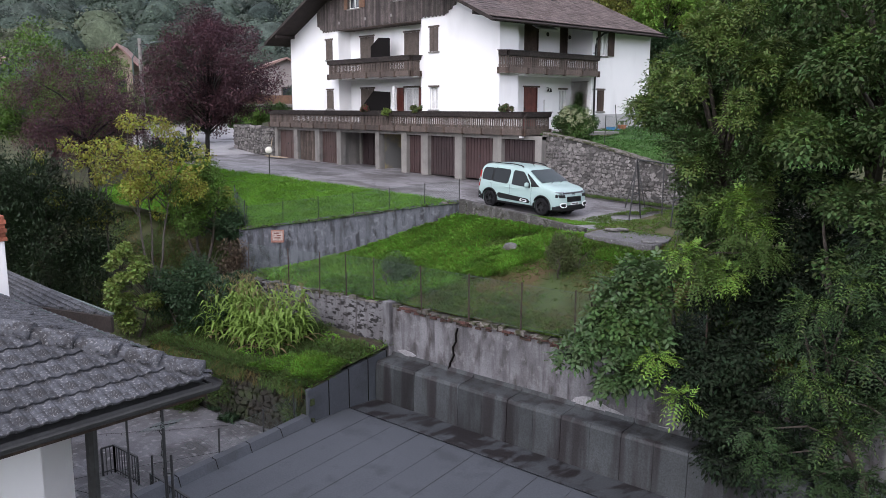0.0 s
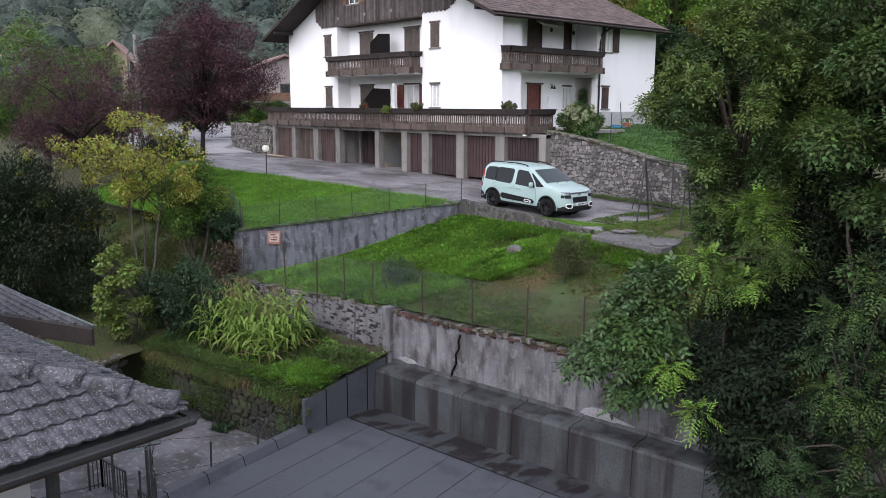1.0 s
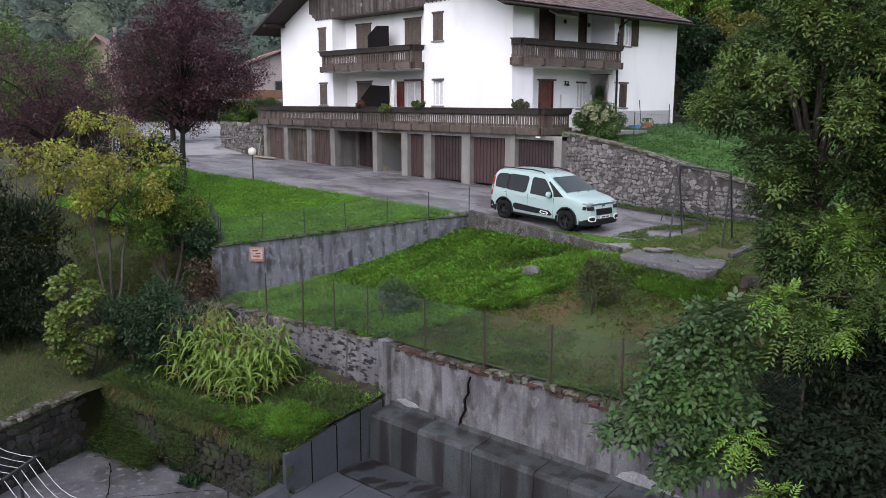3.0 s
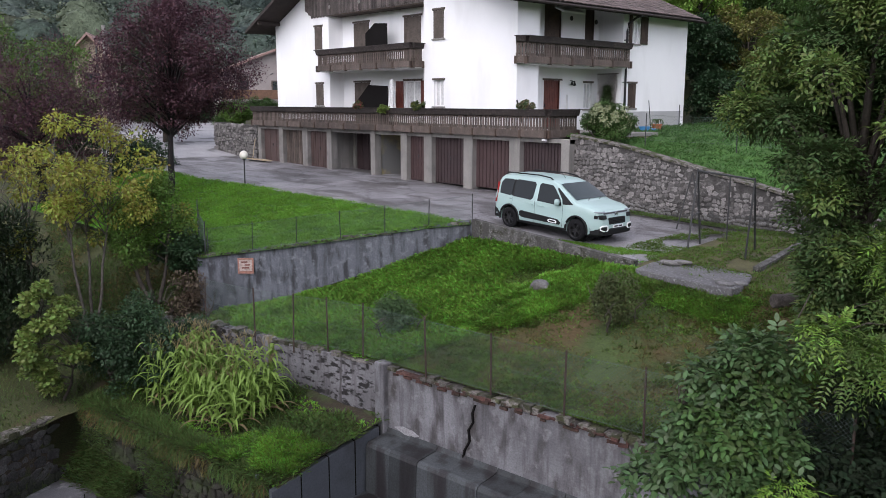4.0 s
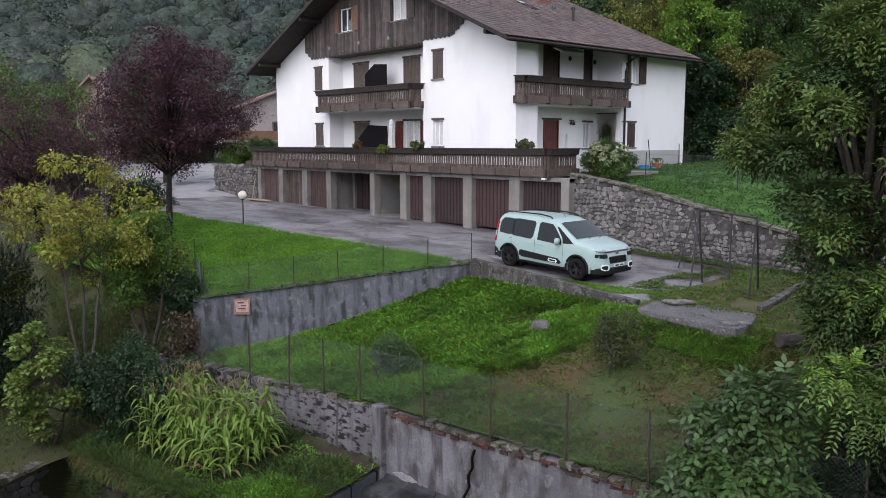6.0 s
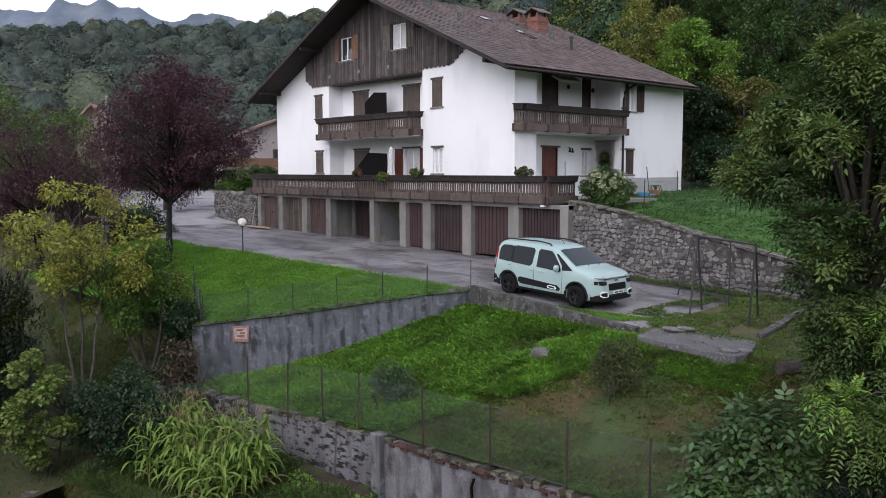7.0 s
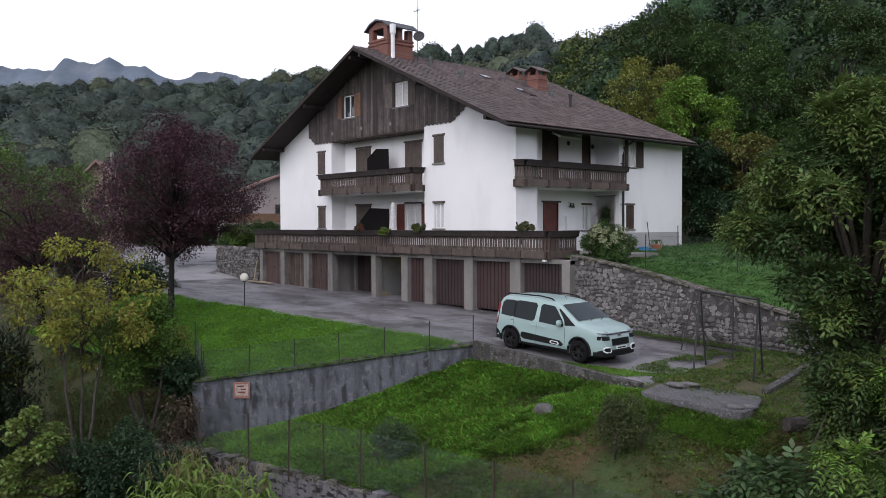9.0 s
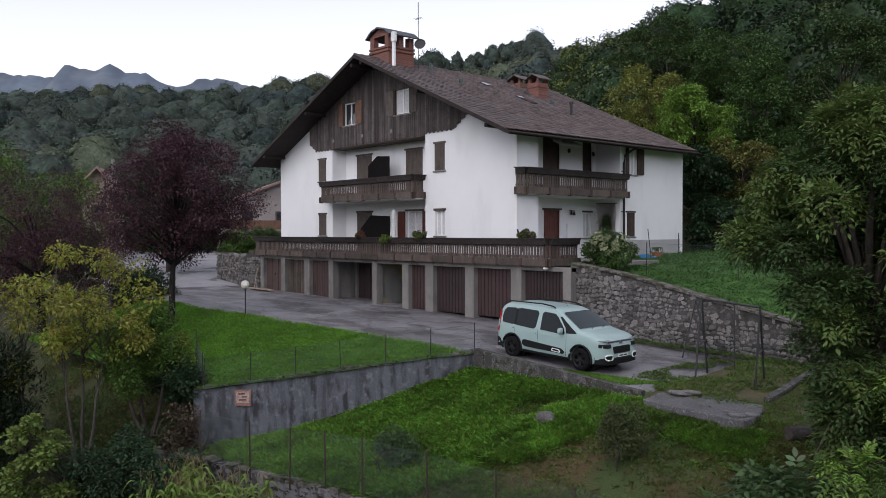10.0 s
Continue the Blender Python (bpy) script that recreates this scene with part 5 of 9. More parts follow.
def car_build():
    PAINT = mat("pale_mint_car_paint", (0.31, 0.42, 0.405), 0.3, 0.03, 0.5, 40, 0.0, spec=0.6)
    BLACK = mat("black_plastic", (0.009, 0.0095, 0.010), 0.55, 0.1, 5, 40, 0.05, spec=0.2)
    CARGLASS = glass_mat("tinted_car_glass", (0.010, 0.013, 0.014), 0.08)
    CARGLASS.node_tree.nodes["Principled BSDF"].inputs["Specular IOR Level"].default_value = 0.22
    SCREEN = glass_mat("windscreen_glass", (0.014, 0.026, 0.028), 0.04)
    SCREEN.node_tree.nodes["Principled BSDF"].inputs["Specular IOR Level"].default_value = 0.32
    CHROME = mat("dull_chrome", (0.32, 0.34, 0.35), 0.25, 0.05, 5, 40, 0.0, metal=0.8)
    TYRE = mat("tyre_rubber", (0.008, 0.008, 0.009), 0.9, 0.1, 5, 60, 0.1, spec=0.15)
    RIM = mat("dark_alloy_rim", (0.03, 0.03, 0.032), 0.4, 0.1, 5, 40, 0.0, metal=0.5)
    LAMPGLASS = mat("clear_lamp_glass", (0.22, 0.25, 0.27), 0.1, 0.1, 9, 40, 0.0, spec=0.8)
    WHITE = mat("white_trim", (0.75, 0.77, 0.77), 0.35, 0.03, 5, 40, 0.0)
    car = thing("parked_van", "pale mint compact family van with black trim, parked on the asphalt", "car")
    xs = [-2.17, -2.15, -2.1, -2.0, -1.88, -1.7, -1.435, -1.1, -0.7, -0.3, 0.15, 0.44, 0.6, 0.8, 1.0, 1.15, 1.28, 1.36, 1.45, 1.6, 1.75, 1.9, 2.02, 2.1, 2.16, 2.21, 2.23]
    vs, fs, m = [], [], 19
    for x in xs:
        top, w = lerp_list(x, CAR_TOP), lerp_list(x, CAR_W)
        low = 0.24 if x < 1.9 else 0.24 + (x - 1.9) * 0.25
        half = [(0.0, low), (w - 0.12, low), (w - 0.05, low + 0.03)]
        zs = [0.42, 0.62, 0.85, 1.05, 1.3, 1.55]
        for z in zs:
            z = min(z, top - 0.10)
            half.append((car_side(x, z), z))
        sh = car_side(x, top - 0.08)
        half += [(sh - 0.03, top - 0.055), (sh - 0.10, top - 0.02), (sh * 0.6, top - 0.003), (0.0, top)]
        ring = half + [(-y, z) for y, z in half[-2:0:-1]]
        m = len(ring)
        vs += [(x, y, z) for y, z in ring]
    for i in range(len(xs) - 1):
        fs += [(i * m + k, (i + 1) * m + k, (i + 1) * m + (k + 1) % m, i * m + (k + 1) % m) for k in range(m)]
    fs += [tuple(range(m)), tuple((len(xs) - 1) * m + k for k in range(m))[::-1]]
    body = part("body", Build().add(vs, fs), PAINT, None, smooth=True)

    def tidy(ob):
        bm = bmesh.new()
        bm.from_mesh(ob.data)
        bmesh.ops.remove_doubles(bm, verts=bm.verts[:], dist=0.0005)
        bmesh.ops.recalc_face_normals(bm, faces=bm.faces[:])
        bm.to_mesh(ob.data)
        bm.free()

    tidy(body)
    cutters = []
    for x in (-1.435, 1.35):
        c = part("cutter", Build().tube([(x, -1.2, 0.36), (x, 1.2, 0.36)], 0.41, 32), BLACK)
        tidy(c)
        md = body.modifiers.new("arch", "BOOLEAN")
        md.object, md.operation, md.solver = c, "DIFFERENCE", "EXACT"
        cutters.append(c)
    bpy.context.view_layer.update()
    me = bpy.data.meshes.new_from_object(body.evaluated_get(bpy.context.evaluated_depsgraph_get()))
    body.modifiers.clear()
    body.data = me
    me.set_sharp_from_angle(angle=radians(38))
    for c in cutters:
        bpy.data.objects.remove(c)
    body.parent = car
    part("underbody", Build().box(-1.95, 1.95, -0.6, 0.6, 0.2, 0.62), BLACK, car)

    def side_panel(name, pts, material, s, off=0.012, parent=car, thick=0.02):
        outer = [Vector((x, s * (car_side(x, z) + off), z)) for x, z in pts]
        inner = [Vector((x, s * (car_side(x, z) + off - thick), z)) for x, z in pts]
        n = len(pts)
        return part(name, Build().add(outer + inner, [tuple(range(n)) if s < 0 else tuple(range(n))[::-1], tuple(range(n, 2 * n))] + [(i, (i + 1) % n, n + (i + 1) % n, n + i) for i in range(n)]), material, parent)

    for s in (-1, 1):
        side_panel("window", [(-1.88, 1.12), (-1.42, 1.09), (-1.36, 1.14), (-1.36, 1.58), (-1.45, 1.62), (-1.80, 1.60), (-1.9, 1.5), (-1.92, 1.3)], CARGLASS, s, 0.02)
        side_panel("rear_bumper", [(-2.13, 0.30), (-1.84, 0.30), (-1.88, 0.45), (-1.98, 0.58), (-2.13, 0.62)], BLACK, s, 0.035, thick=0.05)
        side_panel("window", [(-1.28, 1.08), (-0.52, 1.05), (-0.44, 1.12), (-0.42, 1.55), (-0.5, 1.62), (-1.22, 1.63), (-1.31, 1.57)], CARGLASS, s)
        side_panel("window", [(-0.24, 1.06), (0.66, 1.02), (0.74, 1.07), (0.66, 1.22), (0.36, 1.52), (0.24, 1.60), (-0.2, 1.62), (-0.27, 1.55)], CARGLASS, s)
        side_panel("window", [(0.80, 1.07), (1.2, 1.10), (0.50, 1.55), (0.46, 1.52), (0.74, 1.22)], BLACK, s)
        side_panel("pillar", [(-1.37, 1.10), (-1.27, 1.09), (-1.30, 1.62), (-1.37, 1.60)], BLACK, s, 0.014)
        side_panel("door_moulding", [(-0.98, 0.50), (-0.85, 0.44), (0.70, 0.42), (0.76, 0.48), (0.62, 0.58), (-0.9, 0.66), (-0.98, 0.62)], BLACK, s, 0.025, thick=0.03)
        ring = side_panel("moulding_ring", [(0.28, 0.45), (0.58, 0.44), (0.62, 0.49), (0.56, 0.54), (0.30, 0.555), (0.24, 0.50)], WHITE, s, 0.032, thick=0.01)
        side_panel("ring_inset", [(0.32, 0.475), (0.55, 0.468), (0.57, 0.49), (0.53, 0.515), (0.33, 0.53), (0.29, 0.50)], BLACK, s, 0.037, thick=0.01)
        side_panel("sill", [(-1.0, 0.26), (0.92, 0.26), (0.92, 0.34), (-1.0, 0.34)], BLACK, s, 0.03, thick=0.03)
        for x in (-0.62, -0.18):
            side_panel("door_handle", [(x, 0.90), (x + 0.2, 0.895), (x + 0.2, 0.93), (x, 0.935)], PAINT, s, 0.03, thick=0.03)
        for x0, x1 in ((-0.35, -0.342), (-1.33, -1.322), (0.80, 0.808)):
            side_panel("door_gap", [(x0, 0.36), (x1, 0.36), (x1, 1.04), (x0, 1.04)], BLACK, s, 0.003, thick=0.005)
        side_panel("slide_rail", [(-2.05, 1.0), (-1.36, 0.975), (-1.36, 0.99), (-2.05, 1.015)], BLACK, s, 0.004, thick=0.006)
        side_panel("tail_lamp", [(-2.14, 0.80), (-2.04, 0.80), (-1.99, 1.1), (-2.02, 1.46), (-2.1, 1.46)], mat("red_lamp_lens", (0.35, 0.02, 0.02), 0.15, 0.1, 9, 40, 0.0, spec=0.7), s, 0.035, thick=0.05)
        rail = Build()
        pts = [(-1.85, 1.74), (-1.75, 1.81), (-0.4, 1.845), (0.05, 1.81), (0.15, 1.76)]
        rail.tube([(x, s * 0.66, z) for x, z in pts], 0.022, 6)
        part("roof_rail", rail, BLACK, car)
        mirror = part("mirror", Build().lathe([(0.02, -0.1), (0.075, -0.08), (0.095, 0.0), (0.08, 0.09), (0.02, 0.11)], 10), PAINT, car, smooth=True)
        mirror.matrix_basis = pose(0.66, s * 1.04, 1.12) @ Matrix.Diagonal((0.8, 1.15, 1.0, 1))
        part("mirror_foot", Build().beam((0.70, s * 0.9, 1.04), (0.67, s * 1.0, 1.07), 0.07, 0.04), BLACK, car)
        # front lamps
        for z, hgt, lab, mt in ((0.985, 0.03, "daytime_lamp", LAMPGLASS), (0.83, 0.11, "headlamp", LAMPGLASS)):
            y0, y1 = 0.52, 0.85
            b = Build()
            n = 5
            for k in range(n + 1):
                y = y0 + (y1 - y0) * k / n
                xa, xb = car_front(y, z - hgt / 2) + 0.015, car_front(y, z + hgt / 2) + 0.02
                b.v += [(xa, s * y, z - hgt / 2), (xb, s * y, z + hgt / 2), (xb - 0.1, s * y, z + hgt / 2), (xa - 0.1, s * y, z - hgt / 2)]
            b.f += [(k * 4 + a, k * 4 + (a + 1) % 4, k * 4 + 4 + (a + 1) % 4, k * 4 + 4 + a) for k in range(n) for a in range(4)] + [(0, 1, 2, 3), (n * 4 + 3, n * 4 + 2, n * 4 + 1, n * 4)]
            part(lab, b, mt if lab == "daytime_lamp" else BLACK, car, "narrow clear lamp" if lab == "daytime_lamp" else "dark headlamp")
        part("fog_lamp_ring", Build().tube([(car_front(y, z) + 0.025, s * y, z) for y, z in ((0.50, 0.44), (0.50, 0.54), (0.56, 0.57), (0.72, 0.57), (0.76, 0.53), (0.76, 0.46), (0.70, 0.42), (0.54, 0.42), (0.50, 0.44))], 0.022, 6), WHITE, car, "white ring round the fog lamp")
        part("fog_lamp", Build().box(2.08, car_front(0.63, 0.5) + 0.012, s * 0.63 - 0.1, s * 0.63 + 0.1, 0.45, 0.54), BLACK, car)
        for x in (-1.435, 1.35):
            arc = [(x + 0.42 * math.cos(a), s * (lerp_list(x, CAR_W) - 0.005), 0.36 + 0.42 * math.sin(a)) for a in [math.pi * (i / 14) for i in range(-1, 16)]]
            part("wheel_arch", Build().tube(arc, 0.032, 6), BLACK, car)
            part("arch_liner", Build().tube([(x, s * 0.3, 0.36), (x, s * 0.66, 0.36)], 0.41, 20), BLACK, car)
    # front end
    part("lower_bumper", Build().add([(car_front(y, 0.4) + dx, y, z) for dx, z in ((-0.1, 0.24), (0.03, 0.30), (0.035, 0.44), (0.01, 0.48)) for y in [-0.88 + 0.088 * i for i in range(21)]], [(r * 21 + i, r * 21 + i + 1, (r + 1) * 21 + i + 1, (r + 1) * 21 + i) for r in range(3) for i in range(20)]), BLACK, car)
    def front_patch(name, y0, y1, z0, z1, off, material, label="", n=9):
        """A plate that follows the nose, slightly proud of it."""
        ys = [y0 + (y1 - y0) * k / n for k in range(n + 1)]
        zs = [z0, z0 + 0.12 * (z1 - z0), z1 - 0.12 * (z1 - z0), z1]
        vs = []
        for r, z in enumerate(zs):
            pinch = 0.94 if r in (0, 3) else 1.0
            mid = (y0 + y1) / 2
            vs += [(car_front(mid + (y - mid) * pinch, z) + off, mid + (y - mid) * pinch, z) for y in ys]
        m = n + 1
        vs += [(x - 0.09, y, z) for x, y, z in vs]
        fs = [(r * m + k, r * m + k + 1, (r + 1) * m + k + 1, (r + 1) * m + k) for r in range(3) for k in range(n)]
        edge = list(range(m)) + [r * m + n for r in (1, 2, 3)] + [3 * m + k for k in range(n - 1, -1, -1)] + [r * m for r in (2, 1)]
        fs += [(a, b, b + 4 * m, a + 4 * m)[::-1] for a, b in zip(edge, edge[1:] + edge[:1])]
        return part(name, Build().add(vs, fs), material, car, label)

    front_patch("grille", -0.42, 0.42, 0.60, 0.80, 0.018, BLACK)
    for z in (0.655, 0.70, 0.745):
        front_patch("grille_bar", -0.38, 0.38, z, z + 0.012, 0.026, TYRE)
    front_patch("grille_trim", -0.60, 0.60, 0.905, 0.965, 0.010, BLACK)
    for z in (0.905, 0.955):
        front_patch("chrome_strip", -0.84, 0.84, z, z + 0.014, 0.02, CHROME)
    part("badge", Build().extrude([(2.145, -0.09, 0.885), (2.145, 0.0, 0.965), (2.145, 0.09, 0.885), (2.145, 0.0, 0.925)], (0.035, 0, 0)).extrude([(2.145, -0.09, 0.845), (2.145, 0.0, 0.925), (2.145, 0.09, 0.845), (2.145, 0.0, 0.885)], (0.04, 0, 0)), CHROME, car, "plain double chevron badge")
    plate = part("number_plate", Build().box(2.255, 2.272, -0.26, 0.26, 0.49, 0.58), WHITE, car)
    for k in range(2):
        part("bar", Build().box(2.273, 2.276, -0.2 + k * 0.22, -0.02 + k * 0.22, 0.515, 0.555), BLACK, plate)
    # windscreen, following the slope between roof and bonnet
    wv = []
    for u in (0.04, 0.35, 0.68, 0.95):
        x = 0.46 + (1.26 - 0.46) * u
        top = lerp_list(x, CAR_TOP)
        h = car_side(x, top - 0.08) - 0.09
        for y in (-1, -0.75, -0.3, 0, 0.3, 0.75, 1):
            wv.append((x + 0.012, y * h, top + 0.010 - (0.012 if abs(y) == 1 else 0.0)))
    part("windscreen", Build().add(wv, [(r * 7 + i, r * 7 + i + 1, r * 7 + i + 8, r * 7 + i + 7) for r in range(3) for i in range(6)]), SCREEN, car, smooth=True)
    part("rear_window", Build().extrude([(-2.19, -0.62, 1.12), (-2.19, 0.62, 1.12), (-2.12, 0.58, 1.55), (-2.12, -0.58, 1.55)], (0.012, 0, 0)), CARGLASS, car)
    for k in (-0.3, 0.25):
        part("wiper", Build().tube([(1.30, k, 1.205), (1.1, k + 0.45, 1.32)], 0.012, 5), BLACK, car)
    part("aerial", Build().tube([(0.15, 0.0, 1.74), (-0.05, 0.0, 1.95)], 0.008, 5), BLACK, car)
    # wheels
    tyre = Build().lathe([(0.20, -0.105), (0.30, -0.11), (0.335, -0.085), (0.345, 0), (0.335, 0.085), (0.30, 0.11), (0.20, 0.105)], 28)
    del tyre.f[-2:]
    tyre = tyre.mesh("tyre", TYRE, smooth=True)
    rb = Build().lathe([(0.03, 0.03), (0.06, 0.07), (0.05, 0.085), (0.005, 0.09)], 12)
    rb.lathe([(0.205, 0.0), (0.215, 0.10), (0.235, 0.112), (0.235, -0.05), (0.2, -0.05)], 24)
    del rb.f[-2:]
    for k in range(10):
        a = 2 * math.pi * (k + (0.18 if k % 2 else -0.18)) / 10
        rb.beam((0.04 * math.cos(a), 0.04 * math.sin(a), 0.07), (0.215 * math.cos(a), 0.215 * math.sin(a), 0.09), 0.03, 0.03)
    rim = rb.mesh("rim", RIM)
    disc = Build().lathe([(0.18, -0.02), (0.18, 0.0), (0.01, 0.01)], 18).mesh("brake_disc", BLACK)
    for x in (-1.435, 1.35):
        for s in (-1, 1):
            wheel = new("wheel", tyre)
            wheel.name = "wheel"
            wheel.parent = car
            wheel.matrix_basis = pose(x, s * 0.815, 0.345, 90 if s < 0 else -90, 0, 0)
            part("rim", rim, None, wheel)
            part("brake_disc", disc, None, wheel)
    return car


car = car_build()
car.matrix_basis = pose(-15.87, 19.05, -0.552, 0, 2.27, 0.9) @ Matrix.Diagonal((0.95, 0.95, 0.95, 1))


# ---- flat membrane roof below the retaining wall ----
DECK = -5.5
deck = part("flat_roof", Build().prism([(-10.4, -4.5), (3.2, -6), (-0.35, 12.35), (-14.05, 10.45), (-13.75, 7.5), (-12.2, 3.2)], -6.8, DECK - 0.012), MEMBRANE)
tagged(deck, "flat roof of grey bitumen sheet below the retaining wall", "roof", kind="structure")
ax = Vector((0.25, -0.968, 0))
ay = Vector((0.968, 0.25, 0))
for i in range(13):
    # long sheets side by side, each lapped over the next
    o = Vector((-13.95, 9.05, 0)) + ay * (i * 0.97)
    z = DECK - 0.006 + (i % 2) * 0.004
    a, b = o, o + ax * 15
    sheet = Build().extrude([a + Vector((0, 0, z)), b + Vector((0, 0, z)), b + ay * 1.0 + Vector((0, 0, z + 0.006)), a + ay * 1.0 + Vector((0, 0, z + 0.006))], (0, 0, 0.006))
    part("membrane_sheet", sheet, MEMBRANE, deck)
    part("seam", Build().extrude([a + Vector((0, 0, z + 0.007)), b + Vector((0, 0, z + 0.007)), b + ay * 0.014 + Vector((0, 0, z + 0.007)), a + ay * 0.014 + Vector((0, 0, z + 0.007))], (0, 0, 0.006)), SEAMTAR, deck)
wdir = Vector((0.9922, 0.1243, 0))
wout = Vector((0.1243, -0.9922, 0))
W0 = Vector((-14.0, 10.77, 0))


def wpt(s, o, z):
    p = W0 + wdir * s + wout * o
    return Vector((p.x, p.y, z))


strip = Build().extrude([wpt(0, 0.7, DECK - 0.01), wpt(0, 1.75, DECK - 0.01), wpt(0, 1.82, DECK + 0.05), wpt(0, 1.6, DECK + 0.055), wpt(0, 0.7, DECK + 0.03)], wdir * 12.6)
part("gutter_strip", strip, PUDDLED, deck, "damp raised strip at the foot of the upstand")
s0 = 0.0
for i in range(15):
    l = 0.84 if i else 0.75
    lift = 0.006 * (i % 2)
    prof = [(0.02, -4.12), (0.06, -4.22), (0.10, -4.235), (0.62, -4.27), (0.69, -4.30), (0.72, -4.37), (0.76, DECK - 0.02), (0.5, DECK - 0.02), (0.02, -4.6)]
    part("upstand_sheet", Build().extrude([wpt(s0, o + lift, z + lift) for o, z in prof], wdir * (l - 0.012)), WETMEMBRANE, deck)
    s0 += l
core = Build().extrude([wpt(0, o, z) for o, z in ((0.03, -4.3), (0.6, -4.33), (0.68, DECK - 0.02), (0.03, DECK - 0.02))], wdir * 12.4)
part("upstand_core", core, DARKROOM, deck)
# upstand against the plot: four sheets, stepping up towards the retaining wall
p0, p1 = Vector((-13.72, 7.5, 0)), Vector((-14.03, 10.55, 0))
pd = (p1 - p0) / 4
for i, top in enumerate((-4.56, -4.42, -4.29, -4.18)):
    a, b = p0 + pd * i, p0 + pd * (i + 1) - pd * 0.012
    t2 = top + 0.12
    part("upstand_sheet", Build().extrude([(a.x, a.y, DECK - 0.02), (b.x, b.y, DECK - 0.02), (b.x, b.y, t2), (a.x, a.y, top)], (-0.14, 0, 0)), MEMBRANE, deck, bevel=0.008)
    part("seam", Build().extrude([(b.x + 0.004, b.y - 0.02, DECK), (b.x + 0.004, b.y + 0.012, DECK), (b.x + 0.004, b.y + 0.012, t2), (b.x + 0.004, b.y - 0.02, t2)], (-0.12, 0, 0)), DARKROOM, deck)
# low kerb along the open side, sheet by sheet
q0, q1 = Vector((-13.72, 7.5, 0)), Vector((-10.6, -3.5, 0))
kd = (q1 - q0) / 10
for i in range(10):
    a, b = q0 + kd * i, q0 + kd * (i + 1) - kd * 0.012
    part("kerb_sheet", Build().extrude([(a.x + 0.14, a.y, DECK - 0.01), (a.x, a.y, DECK + 0.2), (a.x - 0.22, a.y - 0.05, DECK + 0.2), (a.x - 0.25, a.y - 0.05, DECK - 0.8)], b - a), MEMBRANE, deck)
    part("seam", Build().extrude([(b.x + 0.145, b.y, DECK), (b.x + 0.004, b.y, DECK + 0.204), (b.x - 0.2, b.y, DECK + 0.204), (b.x - 0.2, b.y, DECK)], kd.normalized() * 0.018), DARKROOM, deck)
for i in range(3):
    s0 = 12.55 + i * 0.6
    part("end_sheet", Build().extrude([wpt(s0, 0.25, DECK), wpt(s0 + 0.59, 0.25, DECK), wpt(s0 + 0.59, 0.25, -4.15), wpt(s0, 0.25, -4.15)], wout * 0.08), MEMBRANE, deck)
chain_fence("thin steel posts with wire beside the flat roof", [(-14.15, 7.3, -5.9), (-13.6, 6.0, -5.9), (-13.2, 4.5, -5.9), (-12.75, 2.6, -5.9), (-12.2, 0.6, -5.9)], 1.15, STEEL, cell=0.15, post_r=0.025)
stake = part("stake", Build().tube([(-14.2, 7.35, -6.0), (-13.95, 7.75, -4.5)], 0.03, 6), SLATWOOD)
tagged(stake, "leaning wooden stake by the rubble wall", "stake")
pipe = part("hose_pipe", Build().tube([(-14.35, 7.45, -6.1), (-14.33, 7.5, -4.4)], 0.045, 8), GALV)
tagged(pipe, "grey upright pipe beside the rubble wall", "pipe")
ys = part("side_wall", wall_line(Build(), (-18.8, 1.2), (-20.9, 5.2), 0.4, -6.6, -4.55, -6.6, -4.6, rough=0.08), SOIL)
tagged(ys, "dark rubble wall with pale coping at the yard", "wall", kind="structure")
coping_blocks(ys, (-18.8, 1.2), (-20.9, 5.2), -4.55, -4.6, 0.5, h=0.06)
stone_face(w4, (-21.3, 6.14), (-14.0, 7.56), -6.3, -6.3, -4.6, -4.6, 0.24, 0, "rubble", mat("mossy_dark_rubble", (0.036, 0.033, 0.027), 0.95, 0.5, 2.5, 25, 0.8, island=0.3, stain=(0.03, 0.042, 0.015), stain_at=(0.45, 0.6)))
stone_face(ys, (-18.8, 1.2), (-20.9, 5.2), -6.3, -6.3, -4.65, -4.7, 0.26, 0, "rubble", mat("dark_yard_rubble", (0.045, 0.043, 0.042), 0.95, 0.5, 2.5, 25, 0.8, island=0.4, stain=(0.022, 0.024, 0.016), stain_at=(0.48, 0.6)))
patch("ground", [(-21.05, 5.5, -6.25), (-18.5, 6.1, -6.4), (-18.7, 6.65, -5.8), (-21.5, 6.35, -5.5)], 20, 14, 0.18, SOIL, "overgrown earth heap in the corner of the yard", "ground", 12.0)
crack_lines = Build()
for a, b in (((-19.5, 5.5), (-14.5, 3.6)), ((-19.0, 2.2), (-16.2, 6.9)), ((-18.6, 0.2), (-13.6, 2.2)), ((-16.6, -1.0), (-14.8, 5.8))):
    pts = [Vector((*a, 0)).lerp(Vector((*b, 0)), k / 12) + Vector((random.uniform(-0.05, 0.05), random.uniform(-0.05, 0.05), 0)) for k in range(13)]
    for p, q in zip(pts, pts[1:]):
        n = Vector((-(q - p).y, (q - p).x, 0)).normalized() * 0.012
        crack_lines.add([Vector((v.x, v.y, -6.145)) for v in (p - n, p + n, q + n, q - n)] + [Vector((v.x, v.y, -6.3)) for v in (p - n, p + n, q + n, q - n)], [(0, 1, 2, 3), (0, 4, 5, 1), (2, 6, 7, 3)])
tagged(part("yard_joints", crack_lines, DARKROOM), "dark joints between the concrete fields of the yard", "joint", kind="structure")

